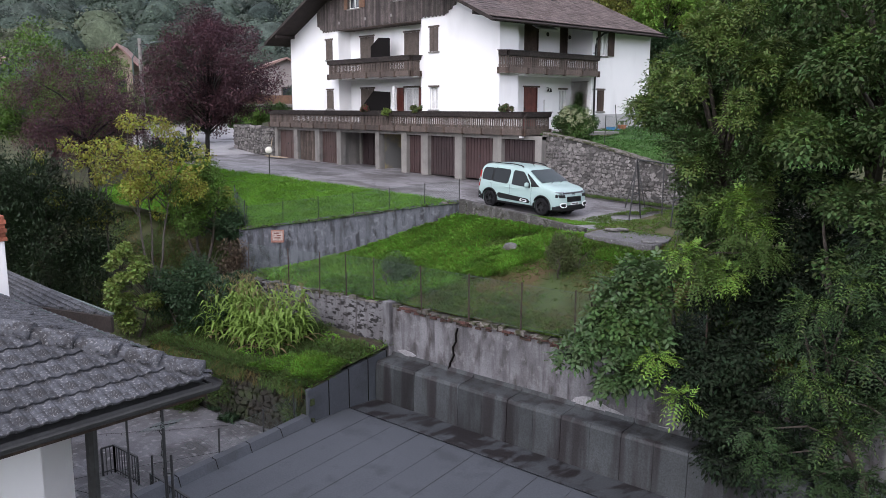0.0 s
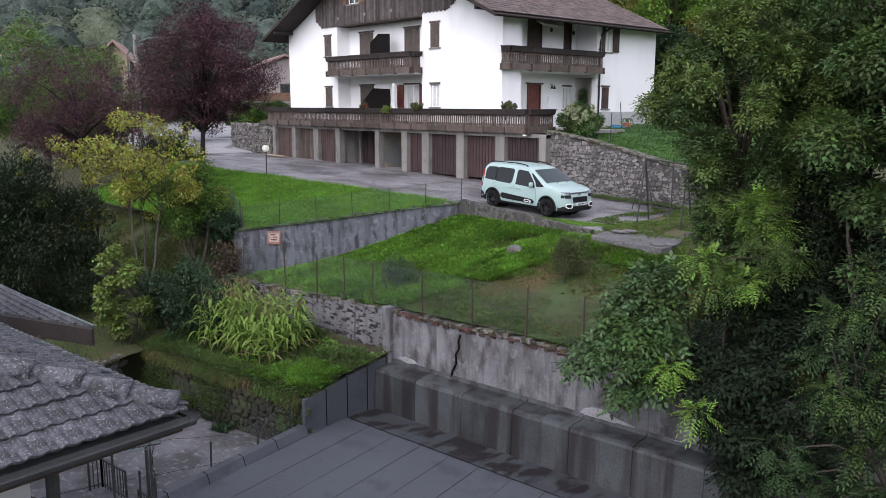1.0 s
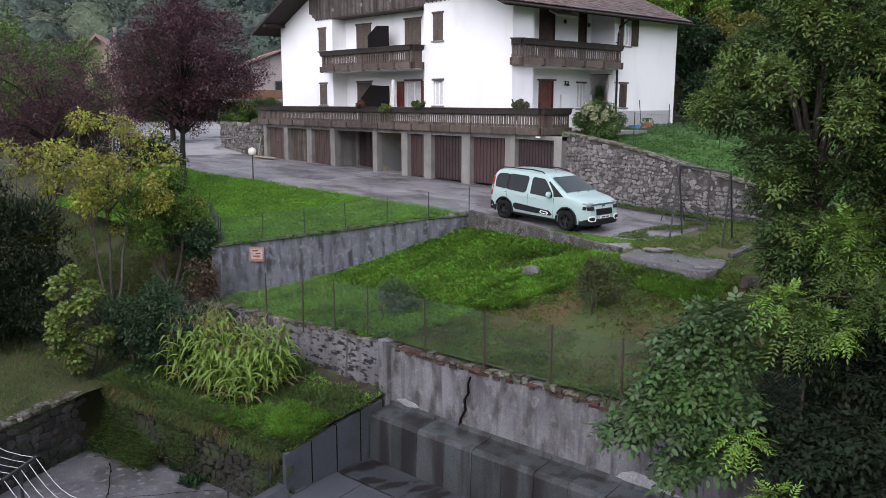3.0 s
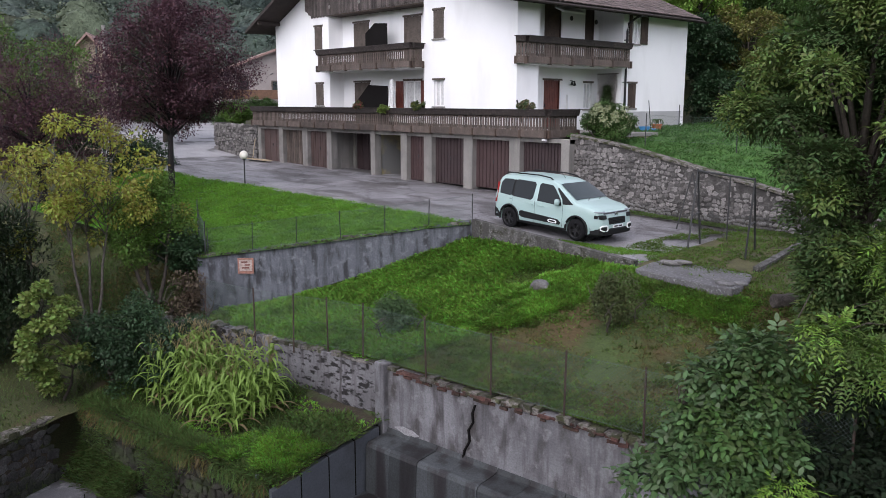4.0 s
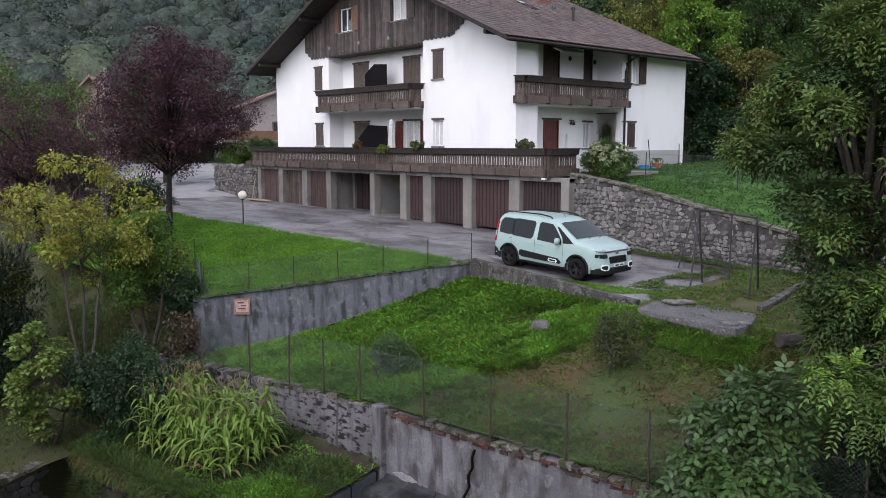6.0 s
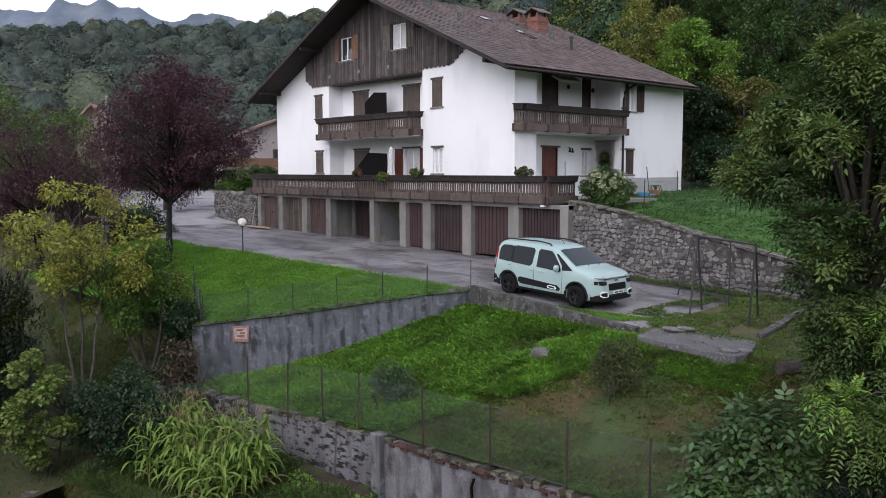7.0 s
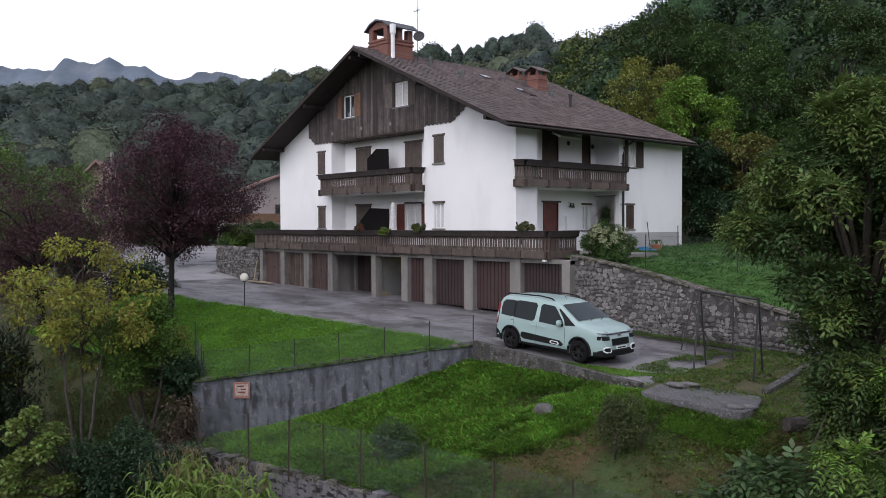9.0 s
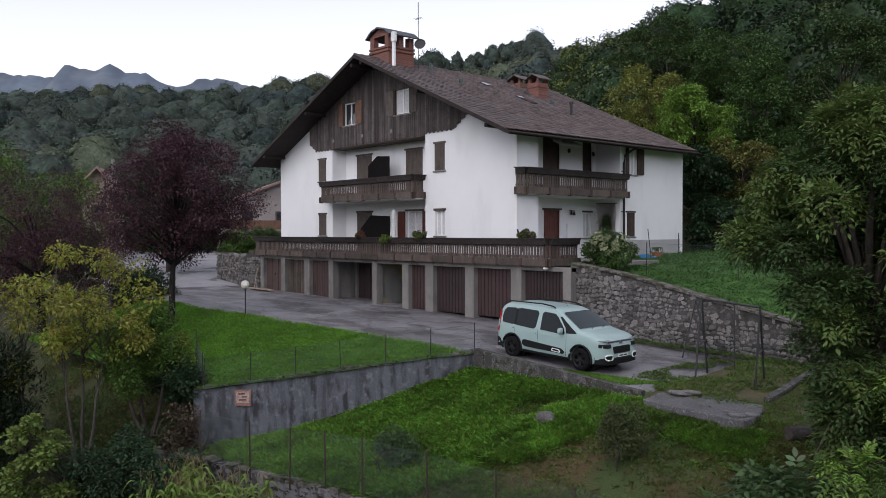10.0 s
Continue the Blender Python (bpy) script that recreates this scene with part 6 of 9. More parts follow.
# ---- near house with grey concrete tiles ----
TIP = Vector((-2.39, -0.70, 0.66))
E2 = Vector((-0.9909, -0.1346, 0))
E1 = Vector((0.1346, -0.9909, 0))
PITCH = 0.37
near = thing("tiled_house", "house with white walls under a grey concrete tiled hip roof", "house", TIP)


def nfr(x, y, z):
    """A place in the near house's frame: along the far eave, along the near eave, up from the corner."""
    return E2 * x + E1 * y + Vector((0, 0, z))


def npart(name, b, material, label="", parent=None, **k):
    return part(name, b, material, parent or near, label, **k)


zz = lambda x, y: PITCH * min(x, y, 9 - x)
under_roof = Build()
rb = [nfr(0, 0, -0.06), nfr(0, 14, -0.06), nfr(4.5, 14, zz(4.5, 14) - 0.06), nfr(4.5, 4.5, zz(4.5, 4.5) - 0.06)]
rc = [nfr(0, 0, -0.06), nfr(4.5, 4.5, zz(4.5, 4.5) - 0.06), nfr(9, 0, -0.06)]
rd = [nfr(9, 0, -0.06), nfr(4.5, 4.5, zz(4.5, 4.5) - 0.06), nfr(4.5, 14, zz(4.5, 14) - 0.06), nfr(9, 14, -0.06)]
for loop in (rb, rc, rd):
    under_roof.extrude(loop, (0, 0, -0.08))
roof = npart("roof", under_roof, STEEL)
def double_tile(name, w, h, material):
    """A flat concrete tile with two low rolls."""
    prof = ((-0.5, 0.004), (-0.44, 0.009), (-0.38, 0.018), (-0.28, 0.020), (-0.21, 0.010), (-0.12, 0.003), (0.0, 0.004), (0.06, 0.009), (0.12, 0.018), (0.22, 0.020), (0.29, 0.010), (0.40, 0.003), (0.52, 0.002))
    n = len(prof)
    vs = [(x * w, y, z + e) for y, e in ((0, 0.030), (0.012, 0.036), (h, 0.0)) for x, z in prof] + [(x * w, 0.004, z + 0.004) for x, z in prof]
    fs = [(j * n + i, j * n + i + 1, (j + 1) * n + i + 1, (j + 1) * n + i) for j in (0, 1) for i in range(n - 1)] + [(3 * n + i, 3 * n + i + 1, i + 1, i) for i in range(n - 1)]
    return Build().add(vs, fs).mesh(name, material)


gt = double_tile("roof_tile", 0.28, 0.35, GREYTILE)
sl = math.atan(PITCH)
ct, st = math.cos(sl), math.sin(sl)
far_v, far_q = [], []
gb = np.array([v.co[:] for v in gt.vertices])
gq = np.array([p.vertices[:] for p in gt.polygons])
cnt = 0
# rows on the plane above the near eave (rises with x) and on the one above the far eave (rises with y)
for which in (0, 1):
    for j in range(18):
        s = 0.285 * j
        for i in range(44):
            u = 0.13 + 0.275 * i
            up = s * ct
            if u < up + 0.05 or up > 4.4 or (which == 0 and u > 13.5) or (which == 1 and u > 8.9 - up):
                continue
            if which == 0:
                p, ex, upv = nfr(up - 0.06, u, s * st), E1, E2
            else:
                p, ex, upv = nfr(u, up - 0.06, s * st), E2, E1
            upd = upv * ct + Vector((0, 0, st))
            rx = upd.cross(Vector((0, 0, 1))).normalized()
            nz = rx.cross(upd).normalized()
            m = Matrix((rx, upd, nz)).transposed().to_4x4()
            m.translation = p
            m = m @ pose(0, 0, random.uniform(0, 0.008), random.uniform(-0.8, 0.8), random.uniform(-1.2, 1.2), random.uniform(-0.8, 0.8))
            if cnt < 300 and u < 7:
                o = part("roof_tile", gt, None, roof)
                o.matrix_basis = m
                cnt += 1
            else:
                a = np.array(m)
                far_q.append(gq + len(far_v) * len(gb))
                far_v.append(gb @ a[:3, :3].T + a[:3, 3])
if far_v:
    o = new("roof_tiles", arrays("roof_tiles", np.concatenate(far_v), np.concatenate(far_q), GREYTILE))
    o.parent = roof
    tagged(o, kind="stuff")
for k in range(15):
    d0, d1 = 0.03 + k * 0.40, 0.03 + k * 0.40 + 0.46
    c = 0.7071
    a, b = nfr(d0 * c, d0 * c, PITCH * d0 * c + 0.02), nfr(d1 * c, d1 * c, PITCH * d1 * c + 0.035)
    npart("hip_tile", Build().tube([a + Vector((0, 0, 0.035)), a.lerp(b, 0.1) + Vector((0, 0, 0.03)), b], [0.118, 0.116, 0.092], 12), GREYTILE, parent=roof, smooth=True)
# gutters, metal edge with clips, walls
g = Build()
for a, b, out in ((nfr(-0.06, -0.05, -0.06), nfr(-0.06, 14, -0.06), -E2), (nfr(-0.05, -0.06, -0.06), nfr(9, -0.06, -0.06), -E1)):
    prof = [out * (0.035 + 0.06 * math.cos(t)) + Vector((0, 0, 0.06 * math.sin(t))) for t in [math.pi + math.pi * i / 6 for i in range(7)]]
    g2 = Build().extrude([a + q for q in prof] + [a + q * 0.94 + Vector((0, 0, 0.01)) for q in prof[::-1]], b - a)
    npart("gutter", g2, STEEL)
for i in range(7):
    q = nfr(0.5 + i * 0.75, -0.03, 0.05)
    npart("snow_clip", Build().beam(q, q + E1 * 0.14 + Vector((0, 0, 0.09)), 0.03, 0.012), GALV, parent=roof)
npart("verge_strip", Build().beam(nfr(0.1, -0.04, 0.045), nfr(9, -0.04, 0.045), 0.03, 0.02), GALV, parent=roof)
for x, y in ((1.9, 0.62), (2.9, 0.5)):
    npart("vent_tile", Build().lathe([(0.07, 0), (0.07, 0.05), (0.05, 0.08), (0.01, 0.09)], 10, nfr(x, y, zz(x, y) + 0.03)), GREYTILE, parent=roof)
bw = Build()
for a, b, out in ((nfr(1.1, 0.9, 0), nfr(1.1, 14, 0), E2), (nfr(1.1, 0.9, 0), nfr(8.4, 0.9, 0), E1)):
    bw = Build().extrude([a + Vector((0, 0, -0.06)), b + Vector((0, 0, -0.06)), b + Vector((0, 0, -7.0)), a + Vector((0, 0, -7.0))], out * 0.3)
    npart("wall", bw, PLASTER)
npart("soffit", Build().extrude([nfr(0, 0, -0.16), nfr(0, 14, -0.16), nfr(1.12, 14, -0.16), nfr(1.12, 0.92, -0.16), nfr(8.4, 0.92, -0.16), nfr(9, 0, -0.16)], (0, 0, -0.03)), DWOOD)
npart("downpipe", Build().tube([nfr(0.05, 0.6, -0.1), nfr(0.9, 0.78, -0.5), nfr(1.02, 0.82, -6.6)], 0.06, 8), STEEL)

# lower tiled roof beyond it
low = thing("shed_roof", "low grey tiled roof with dark eaves beside the meadow", "roof", (-9.43, 0.83, -0.36))
lo = part("roof", Build().extrude([(0, 0, 0), (-3.9, -1.7, 0.0), (-8, -3.4, 0.3), (-8, -1.1, 0.42), (-3.5, -0.41, 0.05)], (0, 0, -0.10)), GREYTILE, low)
part("fascia", Build().extrude([(0.02, 0, -0.02), (-3.9, -1.72, -0.02), (-8.0, -3.52, -0.02), (-8.0, -3.52, -0.34), (-3.9, -1.72, -0.34), (0.02, 0, -0.30)], (0.03, -0.05, 0)), EAVES, low)
part("verge_strip", Build().beam((0.02, 0.0, 0.03), (-3.5, -0.40, 0.08), 0.05, 0.03).beam((-3.5, -0.40, 0.08), (-8, -1.1, 0.46), 0.05, 0.03), GALV, low)
for k in range(9):
    u = (k + 1) / 10
    part("tile_course", Build().beam((-3.9 * u, -1.7 * u, 0.012), (-3.9 * u - 4, -1.7 * u - 0.55 + 0.3 * u, 0.06 + 0.33 * (0.4 + 0.6 * u)), 0.05, 0.03), GREYTILE, low)
chm = thing("chimney", "white chimney with a brick top on the low roof", "chimney", V(-7.95, 7.6, -0.4))
part("shaft", Build().box(-0.36, 0.36, -0.36, 0.36, 0, 1.4), PLASTER, chm, bevel=0.01)
for k in range(6):
    part("brick_course", Build().box(-0.4 + 0.02 * (k % 2), 0.4 - 0.02 * (k % 2), -0.4 + 0.02 * (k % 2), 0.4 - 0.02 * (k % 2), 1.4 + k * 0.075, 1.468 + k * 0.075), BRICK, chm)
part("post", Build().beam((-1.1, -0.5, -0.3), (-2.2, -1.6, -1.2), 0.12, 0.12).box(-2.3, -2.15, -1.7, -1.55, -6, -1.1), DWOOD, low)
part("wall", Build().box(-7.5, -2.4, -3.2, -1.4, -6.2, -0.45), PLASTER, low)

# iron railings, aerial and clothes line in the yard
railing = thing("iron_railing", "black wrought iron railing round a cellar stair", "railing", (-15.34, 2.32, -6.05))
RAIL = (Vector((0, 0, 0)), Vector((-0.00, 0.31, 0)), Vector((1.11, 0.49, 0)), Vector((2.23, 0.38, 0)), Vector((4.01, 0.53, 0)))
for a, b in ((RAIL[0], RAIL[1]), (RAIL[1], RAIL[2]), (RAIL[3], RAIL[4])):
    part("top_rail", Build().beam(a + Vector((0, 0, 0.75)), b + Vector((0, 0, 0.75)), 0.05, 0.035), STEEL, railing)
    part("lower_rail", Build().beam(a + Vector((0, 0, 0.1)), b + Vector((0, 0, 0.1)), 0.035, 0.03), STEEL, railing)
    n = max(3, int((b - a).length / 0.12))
    for k in range(n + 1):
        p = a.lerp(b, k / n)
        part("baluster", Build().beam(p + Vector((0, 0, 0.0)), p + Vector((0, 0, 0.75)), 0.02 if k % n else 0.045, 0.02 if k % n else 0.045), STEEL, railing)
aerial = thing("television_aerial", "dark mast with a rod aerial in the yard", "aerial", (-7.75, 0.95, -6.2))
part("mast", Build().tube([(0, 0, 0), (0, 0, 4.25)], 0.03, 6).tube([(0.12, 0.06, 0), (0.12, 0.06, 3.75)], 0.025, 6).beam((0, 0, 3.4), (0.12, 0.06, 3.4), 0.02, 0.02), STEEL, aerial)
part("boom", Build().beam((-0.30, -0.12, 4.15), (0.28, 0.12, 4.35), 0.02, 0.02), STEEL, aerial)
for k in range(6):
    p = Vector((-0.28, -0.11, 4.16)).lerp(Vector((0.26, 0.11, 4.34)), k / 5)
    part("rod", Build().tube([p - Vector((0.11, -0.24, 0)), p + Vector((0.11, -0.24, 0))], 0.006, 4), GALV, aerial)
line = thing("clothes_line", "slack white clothes lines between dark steel bars", "clothes line", (-11.15, 1.45, -6.05))
bars = [Vector((-0.95, -0.85, 4.72)), Vector((0.1, 0.05, 4.05)), Vector((0.75, 0.55, 3.42))]
for k, c in enumerate(bars):
    part("bar", Build().beam(c - Vector((0.26, -0.30, 0)), c + Vector((0.26, -0.30, 0)), 0.035, 0.035), STEEL, line)
    part("post", Build().tube([(c.x, c.y, 0.0), c], 0.025, 6), STEEL, line)
for k in range(5):
    off = Vector((0.24, -0.28, 0)) * (k / 2 - 1)
    pts = []
    for a, b in zip(bars, bars[1:]):
        pts += [a.lerp(b, t / 6) + off - Vector((0, 0, 0.18 * math.sin(math.pi * t / 6))) for t in range(7)]
    part("line", Build().tube(pts, 0.006, 4), WHITEPAINT, line)


# ---- vegetation ----
def leaf_mat(name, base, var=0.35, isl=0.35, hue=0.03, trans=0.25, rough=0.55):
    return mat(name, base, rough, var, 0.9, 8, 0.0, island=isl, hue=hue, trans=trans, spec=0.3)


ASH = leaf_mat("green_ash_leaves", (0.054, 0.092, 0.027), trans=0.2, rough=0.65)
# near-black green: the deep shade under the canopy is put into this colour
SHADELEAF = leaf_mat("shade_darkened_leaves", (0.010, 0.021, 0.008), trans=0.04, rough=0.85)
# lighter copy of the ash leaves, with sky light put into the colour
ASHLIT = leaf_mat("skylit_ash_tips", (0.105, 0.155, 0.038), 0.35, 0.35, 0.03)
ASHMID = leaf_mat("yellow_green_leaves", (0.078, 0.130, 0.032), 0.3, 0.25, 0.02)
WALNUT = leaf_mat("broad_green_leaves", (0.064, 0.112, 0.042), 0.3, 0.35, 0.02, rough=0.42)
PURPLE = leaf_mat("purple_plum_leaves", (0.076, 0.034, 0.046), 0.4, 0.4, 0.03)
YELLOWING = leaf_mat("yellowing_leaves", (0.27, 0.275, 0.05), 0.35, 0.4, 0.05, 0.35)
MAPLE = leaf_mat("fresh_green_leaves", (0.085, 0.155, 0.027), 0.3, 0.3, 0.02)
DARKSHRUB = leaf_mat("dark_shrub_leaves", (0.030, 0.062, 0.026), 0.35, 0.35, 0.02)
DRYLEAF = leaf_mat("dry_brown_leaves", (0.085, 0.062, 0.042), 0.35, 0.35, 0.03)
ROBINIA = leaf_mat("robinia_leaves", (0.023, 0.047, 0.013), 0.3, 0.3, 0.02, 0.08, 0.7)
YOUNGMAPLE = leaf_mat("young_maple_leaves", (0.15, 0.205, 0.05), 0.3, 0.3, 0.03)
HEDGE = leaf_mat("dark_conifer_needles", (0.013, 0.027, 0.009), 0.35, 0.35, 0.02, 0.1)
CORNLEAF = leaf_mat("corn_leaves", (0.18, 0.27, 0.055), 0.3, 0.25, 0.03)
CORNDRY = leaf_mat("dry_corn_tassel", (0.22, 0.17, 0.09), 0.3, 0.3, 0.03)
GRASSLEAF = leaf_mat("lawn_blades", (0.124, 0.248, 0.030), 0.45, 0.5, 0.03, 0.3, 0.8)
LAWNLEAF = leaf_mat("short_lawn_blades", (0.140, 0.292, 0.034), 0.3, 0.35, 0.02, 0.35, 0.85)
WEEDLEAF = leaf_mat("lawn_weeds", (0.092, 0.148, 0.027), 0.45, 0.5, 0.04, 0.3, 0.85)
DRYGRASS = leaf_mat("dry_grass_blades", (0.13, 0.10, 0.035), 0.3, 0.35, 0.04, 0.3)
WILDGRASS = leaf_mat("wild_grass_blades", (0.078, 0.122, 0.032), 0.35, 0.4, 0.04, 0.3, 0.85)
SPRING = leaf_mat("spring_green_leaves", (0.155, 0.265, 0.045), 0.3, 0.3, 0.02)
OLIVE = leaf_mat("olive_green_leaves", (0.20, 0.215, 0.05), 0.3, 0.35, 0.04)
MIDGREEN = leaf_mat("mid_green_leaves", (0.062, 0.115, 0.03), 0.35, 0.35, 0.02)
RUSSET = leaf_mat("russet_green_leaves", (0.165, 0.165, 0.045), 0.35, 0.4, 0.05)
BANKGRASS = leaf_mat("bank_grass_blades", (0.062, 0.132, 0.034), 0.2, 0.2, 0.02, 0.3, 0.85)
FLOWER = leaf_mat("white_green_flower", (0.34, 0.37, 0.22), 0.15, 0.2, 0.02, 0.2)
REDFLOWER = leaf_mat("red_flower", (0.26, 0.05, 0.06), 0.3, 0.4, 0.02, 0.2)
WOOD1 = leaf_mat("forest_green", (0.036, 0.066, 0.022), 0.4, 0.4, 0.03, 0.15)
WOOD2 = leaf_mat("forest_yellow_green", (0.085, 0.11, 0.024), 0.35, 0.35, 0.03, 0.15)
WOOD3 = leaf_mat("forest_dark", (0.016, 0.034, 0.015), 0.4, 0.4, 0.02, 0.1)
# for the far woods only, greyed in the colour to suggest haze
WOOD4 = leaf_mat("hazy_forest_grey_green", (0.056, 0.082, 0.054), 0.3, 0.35, 0.03, 0.15)


def unit(a):
    return a / np.maximum(np.linalg.norm(a, axis=1, keepdims=True), 1e-6)


def sprigs(P, D, length, k, ll, lw, rng, oval=False):
    """Leaves of k leaflets (one leaf where k is 1) at places P pointing along D: four-cornered, slightly folded blades."""
    n = len(P)
    D = unit(D)
    side = unit(np.cross(D, np.array([0, 0, 1.0]) + rng.normal(0, 0.25, (n, 3))))
    nrm = np.cross(side, D)
    V0, out = [], []
    sc = rng.uniform(0.75, 1.25, n)[:, None]
    for i in range(k):
        if k == 1:
            base, dr, sd = P, D, side
        else:
            s = 1.0 if i == k - 1 else (i // 2 + 1) / ((k + 1) // 2)
            base = P + D * (length * s) * sc - np.array([0, 0, 1.0]) * (0.35 * length * s * s)
            if i == k - 1:
                dr, sd = D, side
            else:
                g = 1 if i % 2 else -1
                dr = unit(side * g * 0.85 + D * 0.5 + nrm * rng.normal(-0.12, 0.15, (n, 1)))
                sd = unit(np.cross(nrm, dr))
        dr = unit(dr + rng.normal(0, 0.10, (n, 3)))
        a = base
        tip = base + dr * ll * sc - nrm * (0.12 * ll)
        mid = base + dr * ll * 0.45 * sc
        l = mid + sd * lw * 0.5 * sc + nrm * lw * 0.14
        r = mid - sd * lw * 0.5 * sc + nrm * lw * 0.14
        if oval:
            m2 = base + dr * ll * 0.76 * sc - nrm * (0.05 * ll)
            m1 = base + dr * ll * 0.26 * sc
            e1, e2 = sd * lw * 0.42 * sc, sd * lw * 0.38 * sc
            out.append(np.stack([a, m1 - e1 + nrm * lw * 0.1, r, m2 - e2 + nrm * lw * 0.08, tip, m2 + e2 + nrm * lw * 0.08, l, m1 + e1 + nrm * lw * 0.1], 1))
        else:
            out.append(np.stack([a, r, tip, l], 1))
    v = np.concatenate(out, 0).reshape(-1, 3)
    return v, np.arange(len(v)).reshape(-1, 8 if oval else 4)


def clump_points(clumps, n, rng, shell=0.55, lift=0.0, flat=0.82):
    """Points in and near the skin of ball-like clumps (x, y, z, radius), with the outward way; lift turns a share of them upward."""
    c = np.array([q[:3] for q in clumps], dtype=float)
    r = np.array([q[3] for q in clumps], dtype=float)
    i = rng.choice(len(c), n, p=r ** 2 / (r ** 2).sum())
    d = unit(rng.normal(0, 1, (n, 3)))
    d[:, 2] = np.where(rng.random(n) < lift, np.abs(d[:, 2]), d[:, 2])
    rad = r[i] * (shell + (1 - shell) * rng.random(n) ** 0.6) * (1 + 0.12 * rng.normal(0, 1, n))
    return c[i] + d * rad[:, None] * np.array([1, 1, flat]), d


def crown_mesh(name, clumps, n, material, seed, leaf=0.1, width=0.05, k=1, length=0.25, droop=0.35, shell=0.45, oval=False, lift=0.0, flat=0.82):
    rng = np.random.default_rng(seed)
    P, d = clump_points(clumps, n, rng, shell, lift, flat)
    D = d + rng.normal(0, 0.55, d.shape) - np.array([0, 0, droop])
    v, q = sprigs(P, D, length, k, leaf, width, rng, oval)
    return arrays(name, v, q, material)


def envelope(center, radii, n, r0, r1, seed, hollow=0.45):
    rnd = random.Random(seed)
    out = []
    while len(out) < n:
        p = Vector((rnd.uniform(-1, 1), rnd.uniform(-1, 1), rnd.uniform(-1, 1)))
        if hollow < p.length < 1:
            out.append((center[0] + p.x * radii[0], center[1] + p.y * radii[1], center[2] + p.z * radii[2], rnd.uniform(r0, r1)))
    return out


def tree(name, label, category, base, clumps, n, material, seed, fork=1.4, trunk=0.16, stems=1, bark=BARK, limbs=14, second=None, group="", **k):
    """A tree from its foot: tapered trunk, limbs that reach into the clumps, and a crown of single leaves. Clumps are relative to the foot."""
    t = thing(name, label, category, base, group)
    rnd = random.Random(seed)
    b = Build()
    top = max(c[2] for c in clumps)
    cx, cy = sum(c[0] for c in clumps) / len(clumps), sum(c[1] for c in clumps) / len(clumps)
    heads = []
    for s in range(stems):
        a = 6.28 * s / stems + rnd.random()
        o = Vector((math.cos(a), math.sin(a), 0)) * (0.12 if stems > 1 else 0)
        p0, p1 = o - Vector((0, 0, 0.15)), Vector((cx * 0.25 + o.x * 4, cy * 0.25 + o.y * 4, fork))
        p2 = Vector((cx * 0.8 + o.x * 8, cy * 0.8 + o.y * 8, fork + (top - fork) * 0.75))
        b.tube([p0, p0.lerp(p1, 0.15), p0.lerp(p1, 0.6) + Vector((rnd.uniform(-0.05, 0.05), rnd.uniform(-0.05, 0.05), 0)), p1, p1.lerp(p2, 0.5) + Vector((rnd.uniform(-0.2, 0.2), rnd.uniform(-0.2, 0.2), 0)), p2], [trunk * 1.35, trunk * 1.05, trunk, trunk * 0.85, trunk * 0.5, trunk * 0.12], 8)
        heads.append((p1, p2))
    part("trunk", b, bark, t, smooth=True)
    for c in rnd.sample(clumps, min(limbs, len(clumps))):
        p1, p2 = heads[rnd.randrange(len(heads))]
        q = Vector(c[:3])
        a = p1.lerp(p2, max(0.0, min(0.9, (q.z - fork) / max(0.3, top - fork) * 0.7)))
        m = a.lerp(q, 0.5) + Vector((rnd.uniform(-0.15, 0.15), rnd.uniform(-0.15, 0.15), 0.12 * (q - a).length))
        part("branch", Build().tube([a, m, q], [trunk * 0.42, trunk * 0.25, trunk * 0.06], 5), bark, t, smooth=True)
    part("crown", crown_mesh("crown", clumps, n, material, seed, **k), None, t)
    if second:
        part("crown", crown_mesh("crown", second[0], second[1], second[2], seed + 1, **k), None, t)
    return t


# purple plum trees by the drive
tree("plum_tree", "purple-leaved plum tree with a dark forked trunk", "tree", V(-11.15, 32.5, -0.55), envelope((0.2, 0.2, 5.3), (3.0, 3.0, 2.8), 78, 0.45, 0.9, 11, 0.2), 50000, PURPLE, 11, bark=DARKBARK, fork=1.5, trunk=0.15, limbs=56, leaf=0.095, width=0.058)
tree("plum_tree", "large rounded purple-leaved plum tree", "tree", V(-18.6, 37.0, -1.5), envelope((-0.3, 0, 4.4), (4.0, 4.0, 3.4), 80, 0.5, 1.0, 12, 0.2), 36000, PURPLE, 12, bark=DARKBARK, fork=1.6, trunk=0.2, limbs=20, leaf=0.10, width=0.055)
tree("ash_tree", "green tree standing behind the plum trees", "tree", V(-24, 44, -0.6), envelope((0, 0, 5.2), (4.8, 4.8, 3.6), 60, 0.7, 1.3, 13, 0.2), 22000, MAPLE, 13, fork=2, trunk=0.2, leaf=0.18, width=0.1)
tree("ash_tree", "green tree standing behind the plum trees", "tree", V(-18.9, 55, 0.0), envelope((0, 0, 5.2), (3.4, 3.4, 3.2), 60, 0.7, 1.3, 14, 0.2), 18000, WOOD1, 14, fork=2, trunk=0.2, leaf=0.2, width=0.11)
tree("conifer_hedge", "tall dark clipped evergreen beside the meadow", "tree", V(-13.9, 22.0, -4.4), envelope((0, 0, 3.0), (2.2, 2.2, 2.9), 90, 0.6, 0.9, 15, 0.3), 32000, HEDGE, 15, fork=1, trunk=0.14, leaf=0.17, width=0.045, droop=-0.6)
